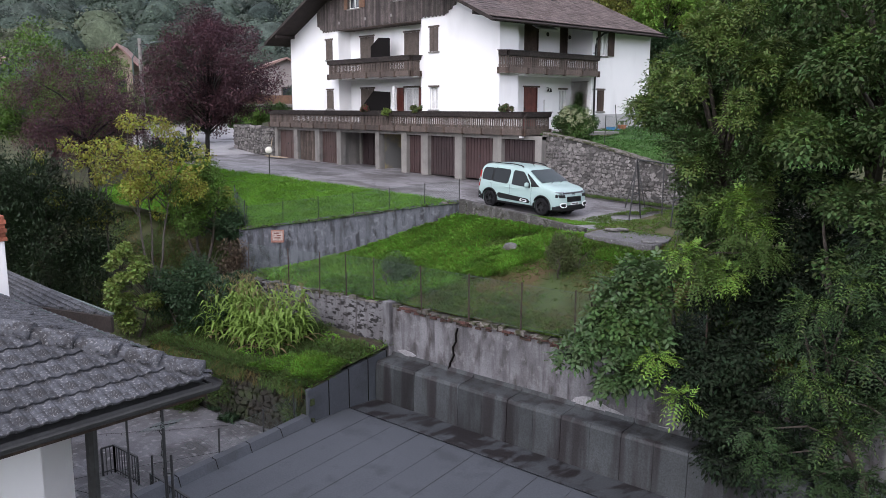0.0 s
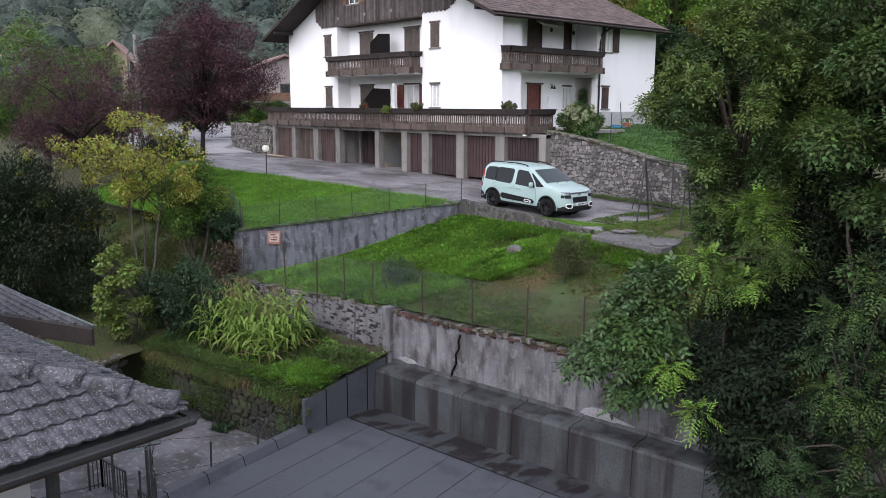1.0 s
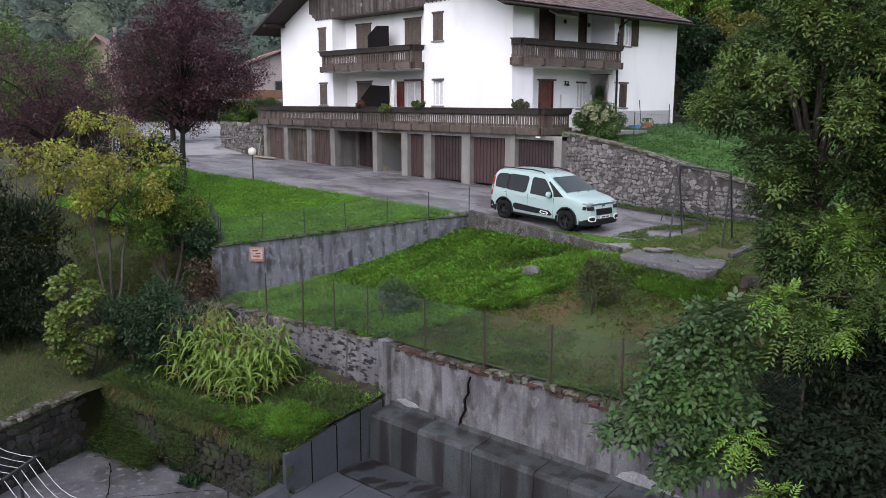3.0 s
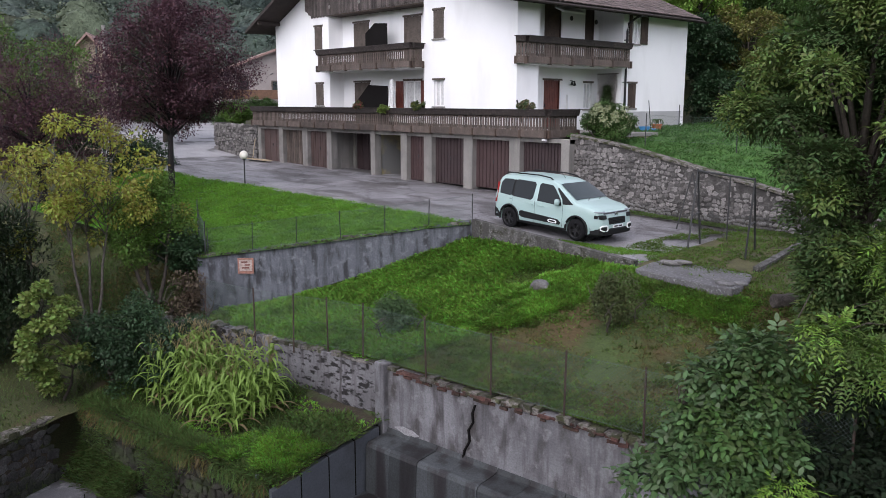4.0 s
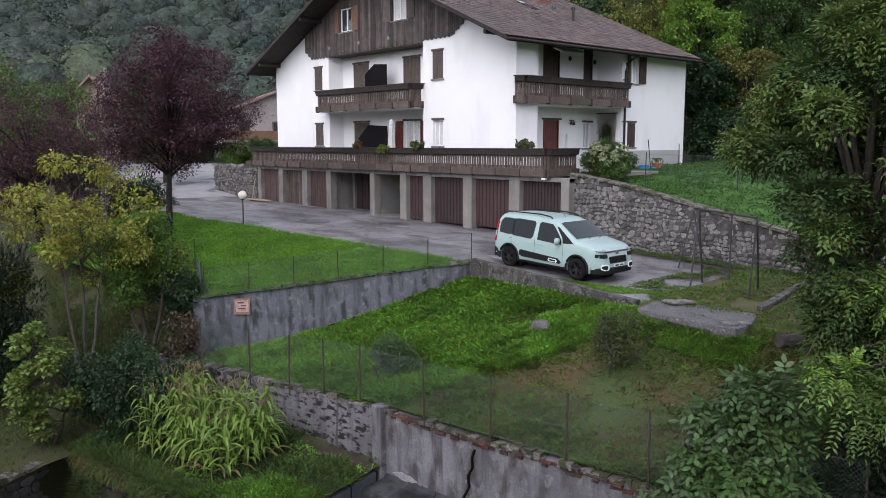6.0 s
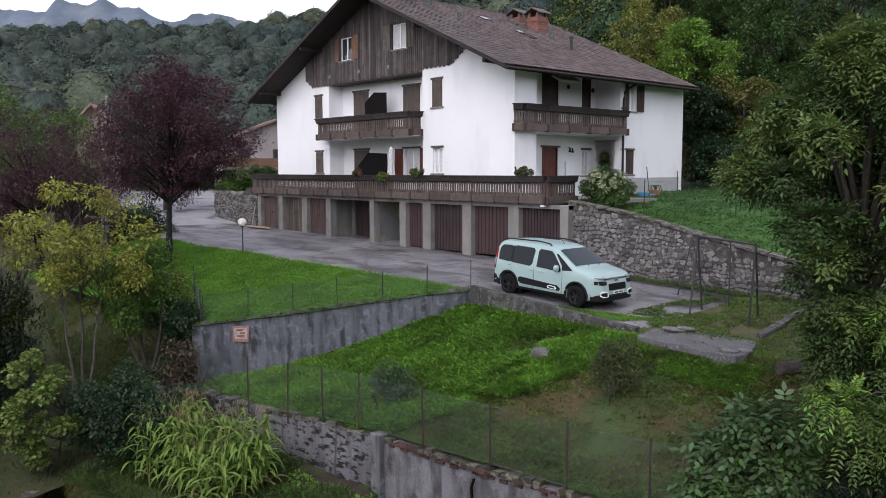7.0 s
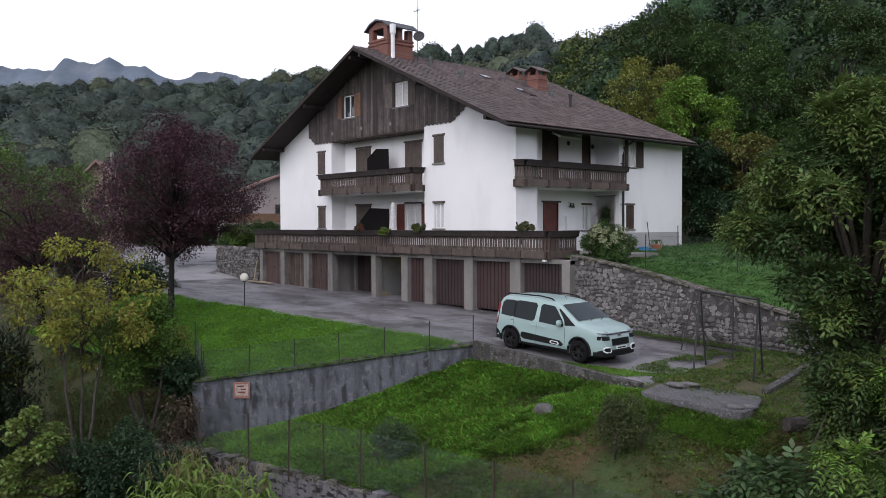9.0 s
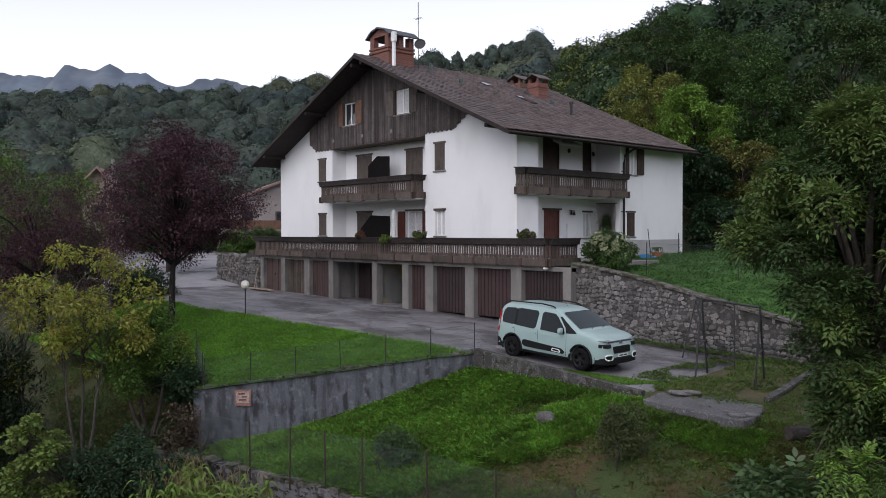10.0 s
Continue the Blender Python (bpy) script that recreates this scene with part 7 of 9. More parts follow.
tree("conifer_hedge", "tall dark clipped evergreen beside the meadow", "tree", V(-17.5, 24.0, -4.2), envelope((0, 0, 3.0), (2.6, 2.6, 3.2), 80, 0.6, 0.9, 16, 0.3), 22000, HEDGE, 16, fork=1, trunk=0.14, leaf=0.17, width=0.045, droop=-0.6)
tree("hedge_bush", "dark leafy bushes beside the lane", "bush", V(-15.6, 41.5, -0.6), envelope((0, 0, 1.1), (1.8, 1.8, 0.9), 30, 0.4, 0.7, 31, 0.2), 12000, DARKSHRUB, 31, fork=0.4, trunk=0.05, stems=3, limbs=10, leaf=0.12, width=0.07)
tree("hedge_bush", "green leafy bush on the bank above the stone wall", "bush", (-47.4, 24.5, 2.0), envelope((0, 0, 0.75), (1.0, 0.8, 0.65), 26, 0.25, 0.4, 32, 0.2), 6500, MAPLE, 32, fork=0.4, trunk=0.04, stems=3, limbs=10, leaf=0.11, width=0.065)
tree("hedge_bush", "green leafy bush on the bank beside the house", "bush", (-53.2, 29.6, 2.0), envelope((0, 0, 0.9), (1.6, 1.2, 0.75), 28, 0.3, 0.45, 33, 0.2), 7500, MIDGREEN, 33, fork=0.4, trunk=0.04, stems=3, limbs=10, leaf=0.12, width=0.07)
for k, (r, f, q, h) in enumerate(((-17.5, 70, 2.0, 1.4), (-21.5, 73, 2.6, 2.4), (-26.0, 71, 2.6, 2.2), (-25.4, 56, 1.7, 1.6), (-31.0, 66, 2.8, 2.6))):
    tree("hedge_bush", "dark leafy bushes beyond the lane", "bush", V(r, f, land(r, f) - 0.1), envelope((0, 0, h), (q, q, h), 30, 0.4, 0.75, 34 + k, 0.2), 7000, DARKSHRUB if k % 2 else MIDGREEN, 90 + k, fork=0.5, trunk=0.06, stems=3, limbs=8, leaf=0.19, width=0.11)
PALEBARK = mat("pale_branch_bark", (0.085, 0.076, 0.066), 0.9, 0.3, 8, 40, 0.3)
# yellowing multi-stemmed trees at the garden's edge
tree("locust_tree", "slender tree with sparse yellowing leaves", "tree", V(-10.6, 23.3, -3.4), envelope((0.2, 0.3, 4.7), (1.8, 2.0, 1.9), 46, 0.2, 0.46, 17, 0.1), 5600, YELLOWING, 17, fork=2.0, trunk=0.045, stems=3, bark=PALEBARK, limbs=40, leaf=0.12, width=0.075)
tree("locust_tree", "slender tree with sparse yellowing leaves", "tree", V(-12.3, 23.0, -3.8), envelope((-0.4, -0.3, 4.6), (1.7, 1.9, 1.9), 28, 0.16, 0.34, 18, 0.2), 2300, YELLOWING, 18, fork=1.8, trunk=0.042, stems=3, bark=PALEBARK, limbs=28, leaf=0.12, width=0.075)
tree("elder_bush", "leafy green and yellow bush on the garden wall", "bush", V(-8.9, 24.0, -2.6), envelope((0, 0, 2.4), (1.1, 1.2, 1.3), 28, 0.35, 0.6, 19, 0.1), 10500, MAPLE, 19, fork=1.0, trunk=0.06, stems=3, limbs=14, leaf=0.09, width=0.055, second=(envelope((0, 0, 2.7), (1.2, 1.4, 1.0), 14, 0.25, 0.5, 20, 0.3), 3400, YELLOWING))
tree("ivy", "dark ivy mass hanging over the wall's end", "ivy", (-23.6, 10.3, -2.2), envelope((0.1, -0.2, 1.2), (1.0, 0.5, 0.7), 26, 0.2, 0.42, 21, 0.1), 7000, DARKSHRUB, 21, fork=0.5, trunk=0.04, limbs=10, leaf=0.08, width=0.07)
tree("maple_bush", "bright green young maple bush", "bush", V(-10.4, 20.2, -4.9), envelope((0.2, 0.1, 2.3), (0.85, 0.85, 1.75), 26, 0.16, 0.32, 22, 0.25), 4400, YOUNGMAPLE, 22, fork=0.9, trunk=0.05, stems=2, limbs=22, leaf=0.105, width=0.10, lift=0.5, flat=0.6)
tree("shrub", "dark green shrub against the garden wall", "bush", V(-8.5, 20.8, -4.6), envelope((0, 0, 1.6), (1.3, 1.2, 1.4), 34, 0.35, 0.55, 23, 0.2), 15000, DARKSHRUB, 23, fork=0.6, trunk=0.05, stems=3, limbs=12, leaf=0.09, width=0.06)
tree("shrub", "dark green shrub against the garden wall", "bush", V(-7.2, 20.3, -4.2), envelope((0, 0, 1.1), (0.9, 0.9, 0.9), 24, 0.3, 0.5, 24, 0.2), 9000, DARKSHRUB, 24, fork=0.5, trunk=0.05, stems=3, limbs=10, leaf=0.085, width=0.06)
tree("dry_bush", "half withered brown bush at the wall", "bush", (-21.75, 9.55, -3.4), envelope((0, 0, 1.2), (0.5, 0.5, 0.95), 18, 0.2, 0.35, 25, 0.1), 2600, DRYLEAF, 25, fork=0.5, trunk=0.04, stems=3, limbs=14, leaf=0.10, width=0.05)
# garden bushes
tree("round_bush", "small round clipped bush in the lawn", "bush", (-15.25, 12.0, -2.55), envelope((0, 0, 0.72), (0.38, 0.38, 0.42), 26, 0.16, 0.26, 26, 0.2), 7000, WALNUT, 26, fork=0.2, trunk=0.03, stems=3, limbs=8, leaf=0.055, width=0.035)
tree("round_bush", "upright dense green bush in the lawn", "bush", (-10.6, 14.75, -1.85), envelope((0, 0, 0.85), (0.40, 0.40, 0.58), 28, 0.16, 0.26, 27, 0.2), 8000, mat("brownish_green_leaves", (0.078, 0.100, 0.032), 0.6, 0.35, 0.9, 8, 0.0, island=0.35, hue=0.04, trans=0.25), 27, fork=0.2, trunk=0.03, stems=3, limbs=8, leaf=0.06, width=0.035)
tree("hydrangea", "hydrangea bush with creamy flower heads", "bush", (-18.75, 25.3, 1.75), envelope((0, 0, 0.95), (0.85, 0.8, 0.62), 34, 0.25, 0.4, 28, 0.2), 15000, MIDGREEN, 28, fork=0.2, trunk=0.03, stems=3, limbs=8, leaf=0.085, width=0.06, second=(envelope((0.15, -0.25, 1.05), (0.8, 0.75, 0.6), 26, 0.10, 0.14, 29, 0.6), 1500, FLOWER))
tree("climber", "leafy climber on the trellis", "climber", (-23.3, 31.0, 2.15), [(0, 0, 0.3, 0.3), (0.1, 0, 0.7, 0.3), (-0.05, 0, 1.1, 0.28), (0.05, 0, 1.5, 0.22), (0.1, 0, 1.85, 0.18), (0.3, -0.1, 0.35, 0.3)], 2600, ASH, 30, fork=0.5, trunk=0.02, limbs=5, leaf=0.10, width=0.08)

# big trees beside the lawn
def big_tree(name, label, category, foot, clumps, n, material, seed, second=(), **k):
    """A tree from its foot and clumps, both given by metres to the right and ahead, and height."""
    foot = V(*foot)
    rel = lambda cl: [((V(r, f, z) - foot).to_tuple() + (q,)) for r, f, z, q in cl]
    tree(name, label, category, foot, rel(clumps), n, material, seed, second=(rel(second[0]), second[1], second[2]) if second else None, **k)


def cone_clumps(r, f, profile, n, q0, q1, seed, hollow=0.55):
    """Clumps round an upright axis at r, f: within the radius that the profile (height, radius) gives, mostly near its skin."""
    rnd = random.Random(seed)
    out = []
    z0, z1 = profile[0][0], profile[-1][0]
    while len(out) < n:
        z, a = rnd.uniform(z0, z1), rnd.uniform(0, 6.2832)
        big = lerp_list(z, profile)
        if rnd.random() > big / 2.2 + 0.15:
            continue
        d = big * (hollow + (1 - hollow) * rnd.random() ** 0.5)
        out.append((r + d * math.cos(a), f + d * math.sin(a), z, rnd.uniform(q0, q1) * (0.55 + 0.25 * big)))
    return out


ASH_SHAPE = ((-0.9, 0.3), (0.2, 0.5), (1.0, 0.75), (1.8, 0.98), (2.6, 1.45), (3.4, 1.9), (4.0, 1.6), (4.7, 1.05), (5.3, 0.65), (5.8, 0.22))
big_tree("ash_tree", "tall leafy ash with a pointed crown beside the lawn", "tree", (7.1, 13.2, -3.0), cone_clumps(7.1, 13.2, ASH_SHAPE, 66, 0.42, 0.66, 40, 0.4),
    13500, ASH, 40, fork=2.0, trunk=0.17, limbs=34, leaf=0.10, width=0.042, k=5, length=0.2, droop=0.4, shell=0.5, lift=0.45, flat=0.62,
    # outermost sprays take the lit leaf colour, the crown inside the darker one
    second=(cone_clumps(7.0, 13.0, ASH_SHAPE, 64, 0.26, 0.46, 46, 1.16), 7000, ASHLIT))
big_tree("linden_tree", "dense broad-leaved tree with layered drooping branches", "tree", (10.6, 12.8, -3.6), (
    (9.6, 12.6, 6.5, 1.0), (10.2, 12.2, 5.0, 1.0), (9.4, 12.0, 3.8, 0.8), (10.0, 11.6, 2.6, 0.9), (11.0, 11.8, 3.8, 1.1), (11.4, 12.2, 6.2, 1.1), (9.6, 11.4, 1.2, 0.75), (10.6, 11.2, 0.6, 0.9), (11.6, 11.4, 1.8, 1.1),
    # the last six clumps hang mostly out of view, added to shade the robinia
    (12.0, 11.6, -0.6, 1.1), (10.4, 10.8, -1.0, 0.8), (12.2, 12.6, 8.0, 1.2), (10.4, 13.0, 8.2, 1.1), (9.2, 11.6, 2.4, 0.5), (11.0, 10.8, -2.4, 0.9), (9.6, 10.9, -2.0, 0.7), (9.2, 12.6, 5.2, 0.7), (7.7, 10.2, 2.6, 0.6), (8.2, 9.8, 4.2, 0.8), (8.7, 10.0, 1.4, 0.6), (9.2, 9.4, 3.0, 0.8), (7.9, 10.6, 5.6, 0.7), (9.4, 9.6, 5.5, 0.9), (8.6, 9.6, 0.2, 0.6), (8.3, 12.4, 6.6, 0.7), (8.9, 11.2, 7.2, 0.8), (8.5, 12.6, 4.6, 0.6), (8.8, 12.2, 3.2, 0.6), (9.0, 12.0, 1.6, 0.6), (9.2, 7.6, 2.0, 0.9), (9.8, 8.4, 3.2, 1.0), (8.9, 8.4, 4.6, 0.8), (9.6, 7.2, 4.8, 1.0), (10.4, 7.6, 1.2, 1.0), (9.0, 8.8, 1.2, 0.7)),
    21000, ASH, 44, fork=2.4, trunk=0.24, limbs=20, leaf=0.125, width=0.07, k=3, length=0.2, droop=0.6, shell=0.45, lift=0.5, flat=0.42,
    second=(((9.4, 11.7, 4.1, 0.6), (10.0, 11.3, 2.9, 0.7), (10.6, 11.9, 5.4, 0.7), (9.8, 12.2, 6.9, 0.7), (10.8, 11.0, 0.9, 0.6), (9.4, 11.2, 1.5, 0.5), (7.8, 10.2, 2.9, 0.5), (8.4, 9.7, 4.5, 0.6)), 2600, ASHMID))
# undergrowth whose leaf colour itself carries the shade of its dim corner
big_tree("elder_tree", "undergrowth tree with shade-darkened leaf colour beyond the flat roof's end", "tree", (9.6, 8.4, -7.1), (
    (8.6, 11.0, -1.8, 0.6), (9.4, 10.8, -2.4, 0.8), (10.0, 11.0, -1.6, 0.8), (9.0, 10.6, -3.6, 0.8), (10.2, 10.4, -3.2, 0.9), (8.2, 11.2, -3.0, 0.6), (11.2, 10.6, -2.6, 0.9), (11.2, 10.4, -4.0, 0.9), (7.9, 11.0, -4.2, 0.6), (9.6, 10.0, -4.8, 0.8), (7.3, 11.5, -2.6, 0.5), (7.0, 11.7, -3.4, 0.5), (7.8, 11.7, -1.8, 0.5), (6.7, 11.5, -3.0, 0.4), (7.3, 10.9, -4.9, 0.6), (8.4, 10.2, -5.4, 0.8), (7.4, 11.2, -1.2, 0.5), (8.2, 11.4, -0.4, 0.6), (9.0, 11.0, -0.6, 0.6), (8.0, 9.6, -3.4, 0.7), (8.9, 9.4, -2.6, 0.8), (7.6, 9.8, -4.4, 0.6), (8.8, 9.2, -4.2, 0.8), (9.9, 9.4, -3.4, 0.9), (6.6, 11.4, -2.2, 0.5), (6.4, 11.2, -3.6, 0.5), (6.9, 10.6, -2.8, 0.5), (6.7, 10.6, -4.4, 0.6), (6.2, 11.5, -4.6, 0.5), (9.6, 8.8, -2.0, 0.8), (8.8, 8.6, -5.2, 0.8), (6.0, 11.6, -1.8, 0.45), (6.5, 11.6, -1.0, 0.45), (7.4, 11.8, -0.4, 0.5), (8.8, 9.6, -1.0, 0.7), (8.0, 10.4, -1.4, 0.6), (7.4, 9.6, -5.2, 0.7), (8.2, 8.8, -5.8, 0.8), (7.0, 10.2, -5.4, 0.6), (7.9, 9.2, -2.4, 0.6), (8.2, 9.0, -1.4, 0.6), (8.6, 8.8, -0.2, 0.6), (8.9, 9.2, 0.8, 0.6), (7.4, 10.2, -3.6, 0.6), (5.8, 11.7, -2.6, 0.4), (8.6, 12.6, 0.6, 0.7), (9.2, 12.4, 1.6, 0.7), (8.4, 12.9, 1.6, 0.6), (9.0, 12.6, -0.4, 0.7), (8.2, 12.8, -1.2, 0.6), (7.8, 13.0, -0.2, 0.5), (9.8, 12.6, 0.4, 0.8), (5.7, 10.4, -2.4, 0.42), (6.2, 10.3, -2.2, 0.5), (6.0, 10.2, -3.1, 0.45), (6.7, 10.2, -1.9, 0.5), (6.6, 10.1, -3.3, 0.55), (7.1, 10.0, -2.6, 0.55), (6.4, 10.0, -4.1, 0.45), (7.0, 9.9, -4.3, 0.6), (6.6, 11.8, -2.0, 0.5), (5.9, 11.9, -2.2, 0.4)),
    29000, SHADELEAF, 41, fork=2.4, trunk=0.14, limbs=14, leaf=0.13, width=0.065, k=3, length=0.22, droop=0.6, shell=0.45, lift=0.3, flat=0.6)
big_tree("robinia", "feathery light green robinia hanging beside the flat roof", "tree", (9.2, 7.8, -7.2), (
    (7.0, 7.8, -0.35, 0.42), (7.7, 7.8, 0.1, 0.45), (6.8, 7.7, -1.65, 0.40), (7.35, 7.8, -1.9, 0.42), (6.0, 7.6, -2.5, 0.30), (7.6, 7.7, -2.65, 0.42), (7.95, 7.7, -1.1, 0.45), (8.4, 7.9, 0.7, 0.5), (8.5, 7.8, -0.5, 0.5), (6.9, 7.9, -0.95, 0.34), (8.3, 7.6, -2.2, 0.5), (7.1, 7.5, -3.4, 0.4), (8.0, 7.5, -3.6, 0.5), (6.5, 8.2, -3.3, 0.34)),
    1000, ROBINIA, 47, fork=3.6, trunk=0.09, stems=2, limbs=14, leaf=0.085, width=0.03, k=13, length=0.36, droop=0.6, shell=0.35, lift=0.5, flat=0.6,
    second=(((7.0, 7.7, -0.2, 0.36), (7.7, 7.7, 0.3, 0.4), (6.8, 7.6, -1.5, 0.34), (7.4, 7.7, -1.75, 0.36), (7.6, 7.6, -2.5, 0.36), (8.0, 7.6, -0.95, 0.4)), 170, ASHMID))
big_tree("walnut_bush", "young walnut with broad drooping leaves over the wall", "bush", (4.7, 13.0, -2.5), (
    (4.2, 11.7, -0.75, 0.34), (4.7, 11.6, -0.35, 0.38), (5.2, 11.5, -0.3, 0.34), (3.9, 11.4, -1.5, 0.40), (4.6, 11.3, -1.2, 0.46), (3.5, 11.3, -2.0, 0.34), (4.3, 11.0, -2.0, 0.46), (5.0, 11.1, -1.7, 0.42), (3.2, 11.5, -2.3, 0.28), (4.7, 10.9, -2.5, 0.40), (5.1, 11.3, -1.0, 0.34), (4.1, 10.9, -2.7, 0.34)),
    1650, WALNUT, 42, fork=0.35, trunk=0.06, stems=3, limbs=14, leaf=0.135, width=0.062, k=5, length=0.24, droop=0.75, shell=0.3, oval=True, lift=0.4, flat=0.75,
    second=(((4.8, 11.4, -0.7, 0.4), (4.4, 11.2, -1.5, 0.5), (4.0, 11.4, -1.2, 0.4)), 220, MIDGREEN))
big_tree("sumac", "light green feathery sumac shoots", "bush", (6.3, 13.2, -2.5), (
    (6.9, 12.0, 1.0, 0.4), (7.3, 12.0, 1.25, 0.4), (7.1, 11.8, 0.5, 0.4), (7.5, 11.9, 0.6, 0.36), (5.6, 10.9, 0.1, 0.30), (5.9, 10.9, 0.0, 0.34), (5.8, 10.8, -0.4, 0.32), (6.4, 11.0, -0.3, 0.38), (7.2, 11.0, 0.2, 0.38), (6.9, 11.0, -0.2, 0.32), (7.6, 11.1, 0.1, 0.36)),
    560, ASHMID, 43, fork=1.2, trunk=0.04, stems=2, limbs=11, leaf=0.10, width=0.032, k=13, length=0.36, droop=0.5, shell=0.3, lift=0.5, flat=0.6,
    second=(((7.0, 11.9, 1.2, 0.34), (7.3, 11.8, 0.8, 0.34), (5.6, 10.8, 0.2, 0.28), (4.9, 10.3, -2.0, 0.24), (5.2, 9.6, -2.65, 0.2), (6.5, 10.9, -0.3, 0.3)), 300, SPRING))

# trees on the slope behind the house: place, half widths, height of the crown's middle, leaf colour
for k, (r, f, zc, rx, rz, m, lab) in enumerate((
        (13.0, 51, 10.6, 2.7, 3.3, OLIVE, "yellow-green broad tree behind the house"),
        (14.8, 47, 9.6, 2.0, 2.6, SPRING, "bright green feathery tree behind the house"),
        (20.6, 57, 14.2, 3.4, 4.0, MIDGREEN, "tall dark green tree on the slope"),
        (20.0, 50, 10.2, 2.7, 3.6, MIDGREEN, "green feathery tree on the slope"),
        (16.8, 45, 6.6, 2.1, 2.0, RUSSET, "russet and green tree by the bank"),
        (14.4, 44, 6.2, 1.5, 2.2, DARKSHRUB, "dark bush behind the house corner"),
        (14.6, 42.5, 3.5, 1.7, 1.6, DARKSHRUB, "dark dense bush at the edge of the bank"),
        (17.2, 41.5, 3.6, 1.7, 1.6, MIDGREEN, "dark dense bush at the edge of the bank"),
        (20.0, 41, 4.4, 2.2, 2.6, ASH, "dark leafy tree by the bank"),
        (23.0, 44, 7.0, 2.8, 4.2, MIDGREEN, "dark leafy tree by the bank"),
        (25.5, 52, 12.0, 3.4, 5.0, ASH, "tall dark green tree on the slope"),
        (16.5, 60, 15.5, 3.2, 4.2, ASH, "tall dark green tree on the slope"))):
    base = V(r, f, land(r, f))
    cl = envelope((0, 0, zc - base.z), (rx, rx, rz), 46, rx * 0.2, rx * 0.36, 60 + k, 0.35)
    tree("broadleaf_tree" if rz > 1.7 else "hedge_bush", lab, "tree" if rz > 1.7 else "bush", base, cl, int(1500 * rx * rz) + 4500, m, 60 + k, fork=max(0.6, (zc - base.z - rz) * 0.9), trunk=0.06 * rx, limbs=16, leaf=0.18, width=0.10, droop=0.3, shell=0.4, lift=0.5, flat=0.65)
tree("young_tree", "thin young tree in the grassy bank", "tree", (-14.8, 37.2, 2.6), envelope((0, 0, 1.7), (0.5, 0.5, 0.8), 12, 0.2, 0.3, 66, 0.1), 1500, ASH, 66, fork=0.9, trunk=0.03, limbs=8, leaf=0.1, width=0.06)

# ---- corn, grass and weeds ----
def ribbon(b, p, way, length, width, rise, n=7):
    """An arching leaf blade."""
    side = Vector((-way.y, way.x, 0))
    pts = []
    for i in range(n + 1):
        t = i / n
        c = p + way * (length * (t - 0.18 * t * t)) + Vector((0, 0, rise * (2.4 * t - 3.0 * t * t)))
        w = width * (0.55 + 1.6 * t - 2.15 * t * t) if t < 0.95 else 0.004
        pts.append((c - side * w * 0.5 + Vector((0, 0, 0.012)), c + Vector((0, 0, -0.004)), c + side * w * 0.5 + Vector((0, 0, 0.012))))
    vs = [v for tri in pts for v in tri]
    b.add(vs, [(i * 3 + k, i * 3 + 3 + k, i * 3 + 4 + k, i * 3 + 1 + k) for i in range(n) for k in (0, 1)])
    return b


def corn(seed):
    rnd = random.Random(seed)
    c = thing("corn_plant", "green corn plant with arching leaves and dry tassel", "corn", (0, 0, 0), "corn in the plot")
    h = rnd.uniform(1.35, 1.85)
    part("stalk", Build().tube([(0, 0, -0.1), (0.01, 0.0, h * 0.5), (0.03, 0.02, h)], [0.016, 0.013, 0.007], 6), CORNLEAF, c)
    for k in range(12):
        a = k * 2.7 + rnd.uniform(-0.4, 0.4)
        part("leaf", ribbon(Build(), Vector((0.01, 0, 0.25 + k * (h - 0.3) / 12)), Vector((math.cos(a), math.sin(a), 0)), rnd.uniform(0.42, 0.78), 0.09, rnd.uniform(0.10, 0.34)), CORNLEAF if k > 0 else CORNDRY, c)
    t = Build()
    for k in range(4):
        a = k * 1.6
        t.tube([(0.03, 0.02, h - 0.02), (0.03 + 0.05 * math.cos(a), 0.02 + 0.05 * math.sin(a), h + 0.14), (0.03 + 0.14 * math.cos(a), 0.02 + 0.14 * math.sin(a), h + rnd.uniform(0.16, 0.26))], [0.006, 0.006, 0.003], 4)
    part("tassel", t, CORNDRY, c)
    return c


kinds = [corn(s) for s in range(4)]
spots = []
rnd = random.Random(5)
while len(spots) < 92:
    u, w = rnd.random(), rnd.random()
    x, y = -19.6 + 3.3 * u + rnd.uniform(-0.1, 0.1), 7.15 + 1.35 * w + 0.21 * (u * 3.3)
    spots.append((x, y, -4.45 + 0.35 * w))
for i, (x, y, z) in enumerate(spots):
    m = pose(x, y, z, rnd.uniform(-6, 6), rnd.uniform(-6, 6), rnd.uniform(0, 360))
    if i < 4:
        kinds[i].matrix_basis = m
    else:
        copy_thing(kinds[i % 4], m)


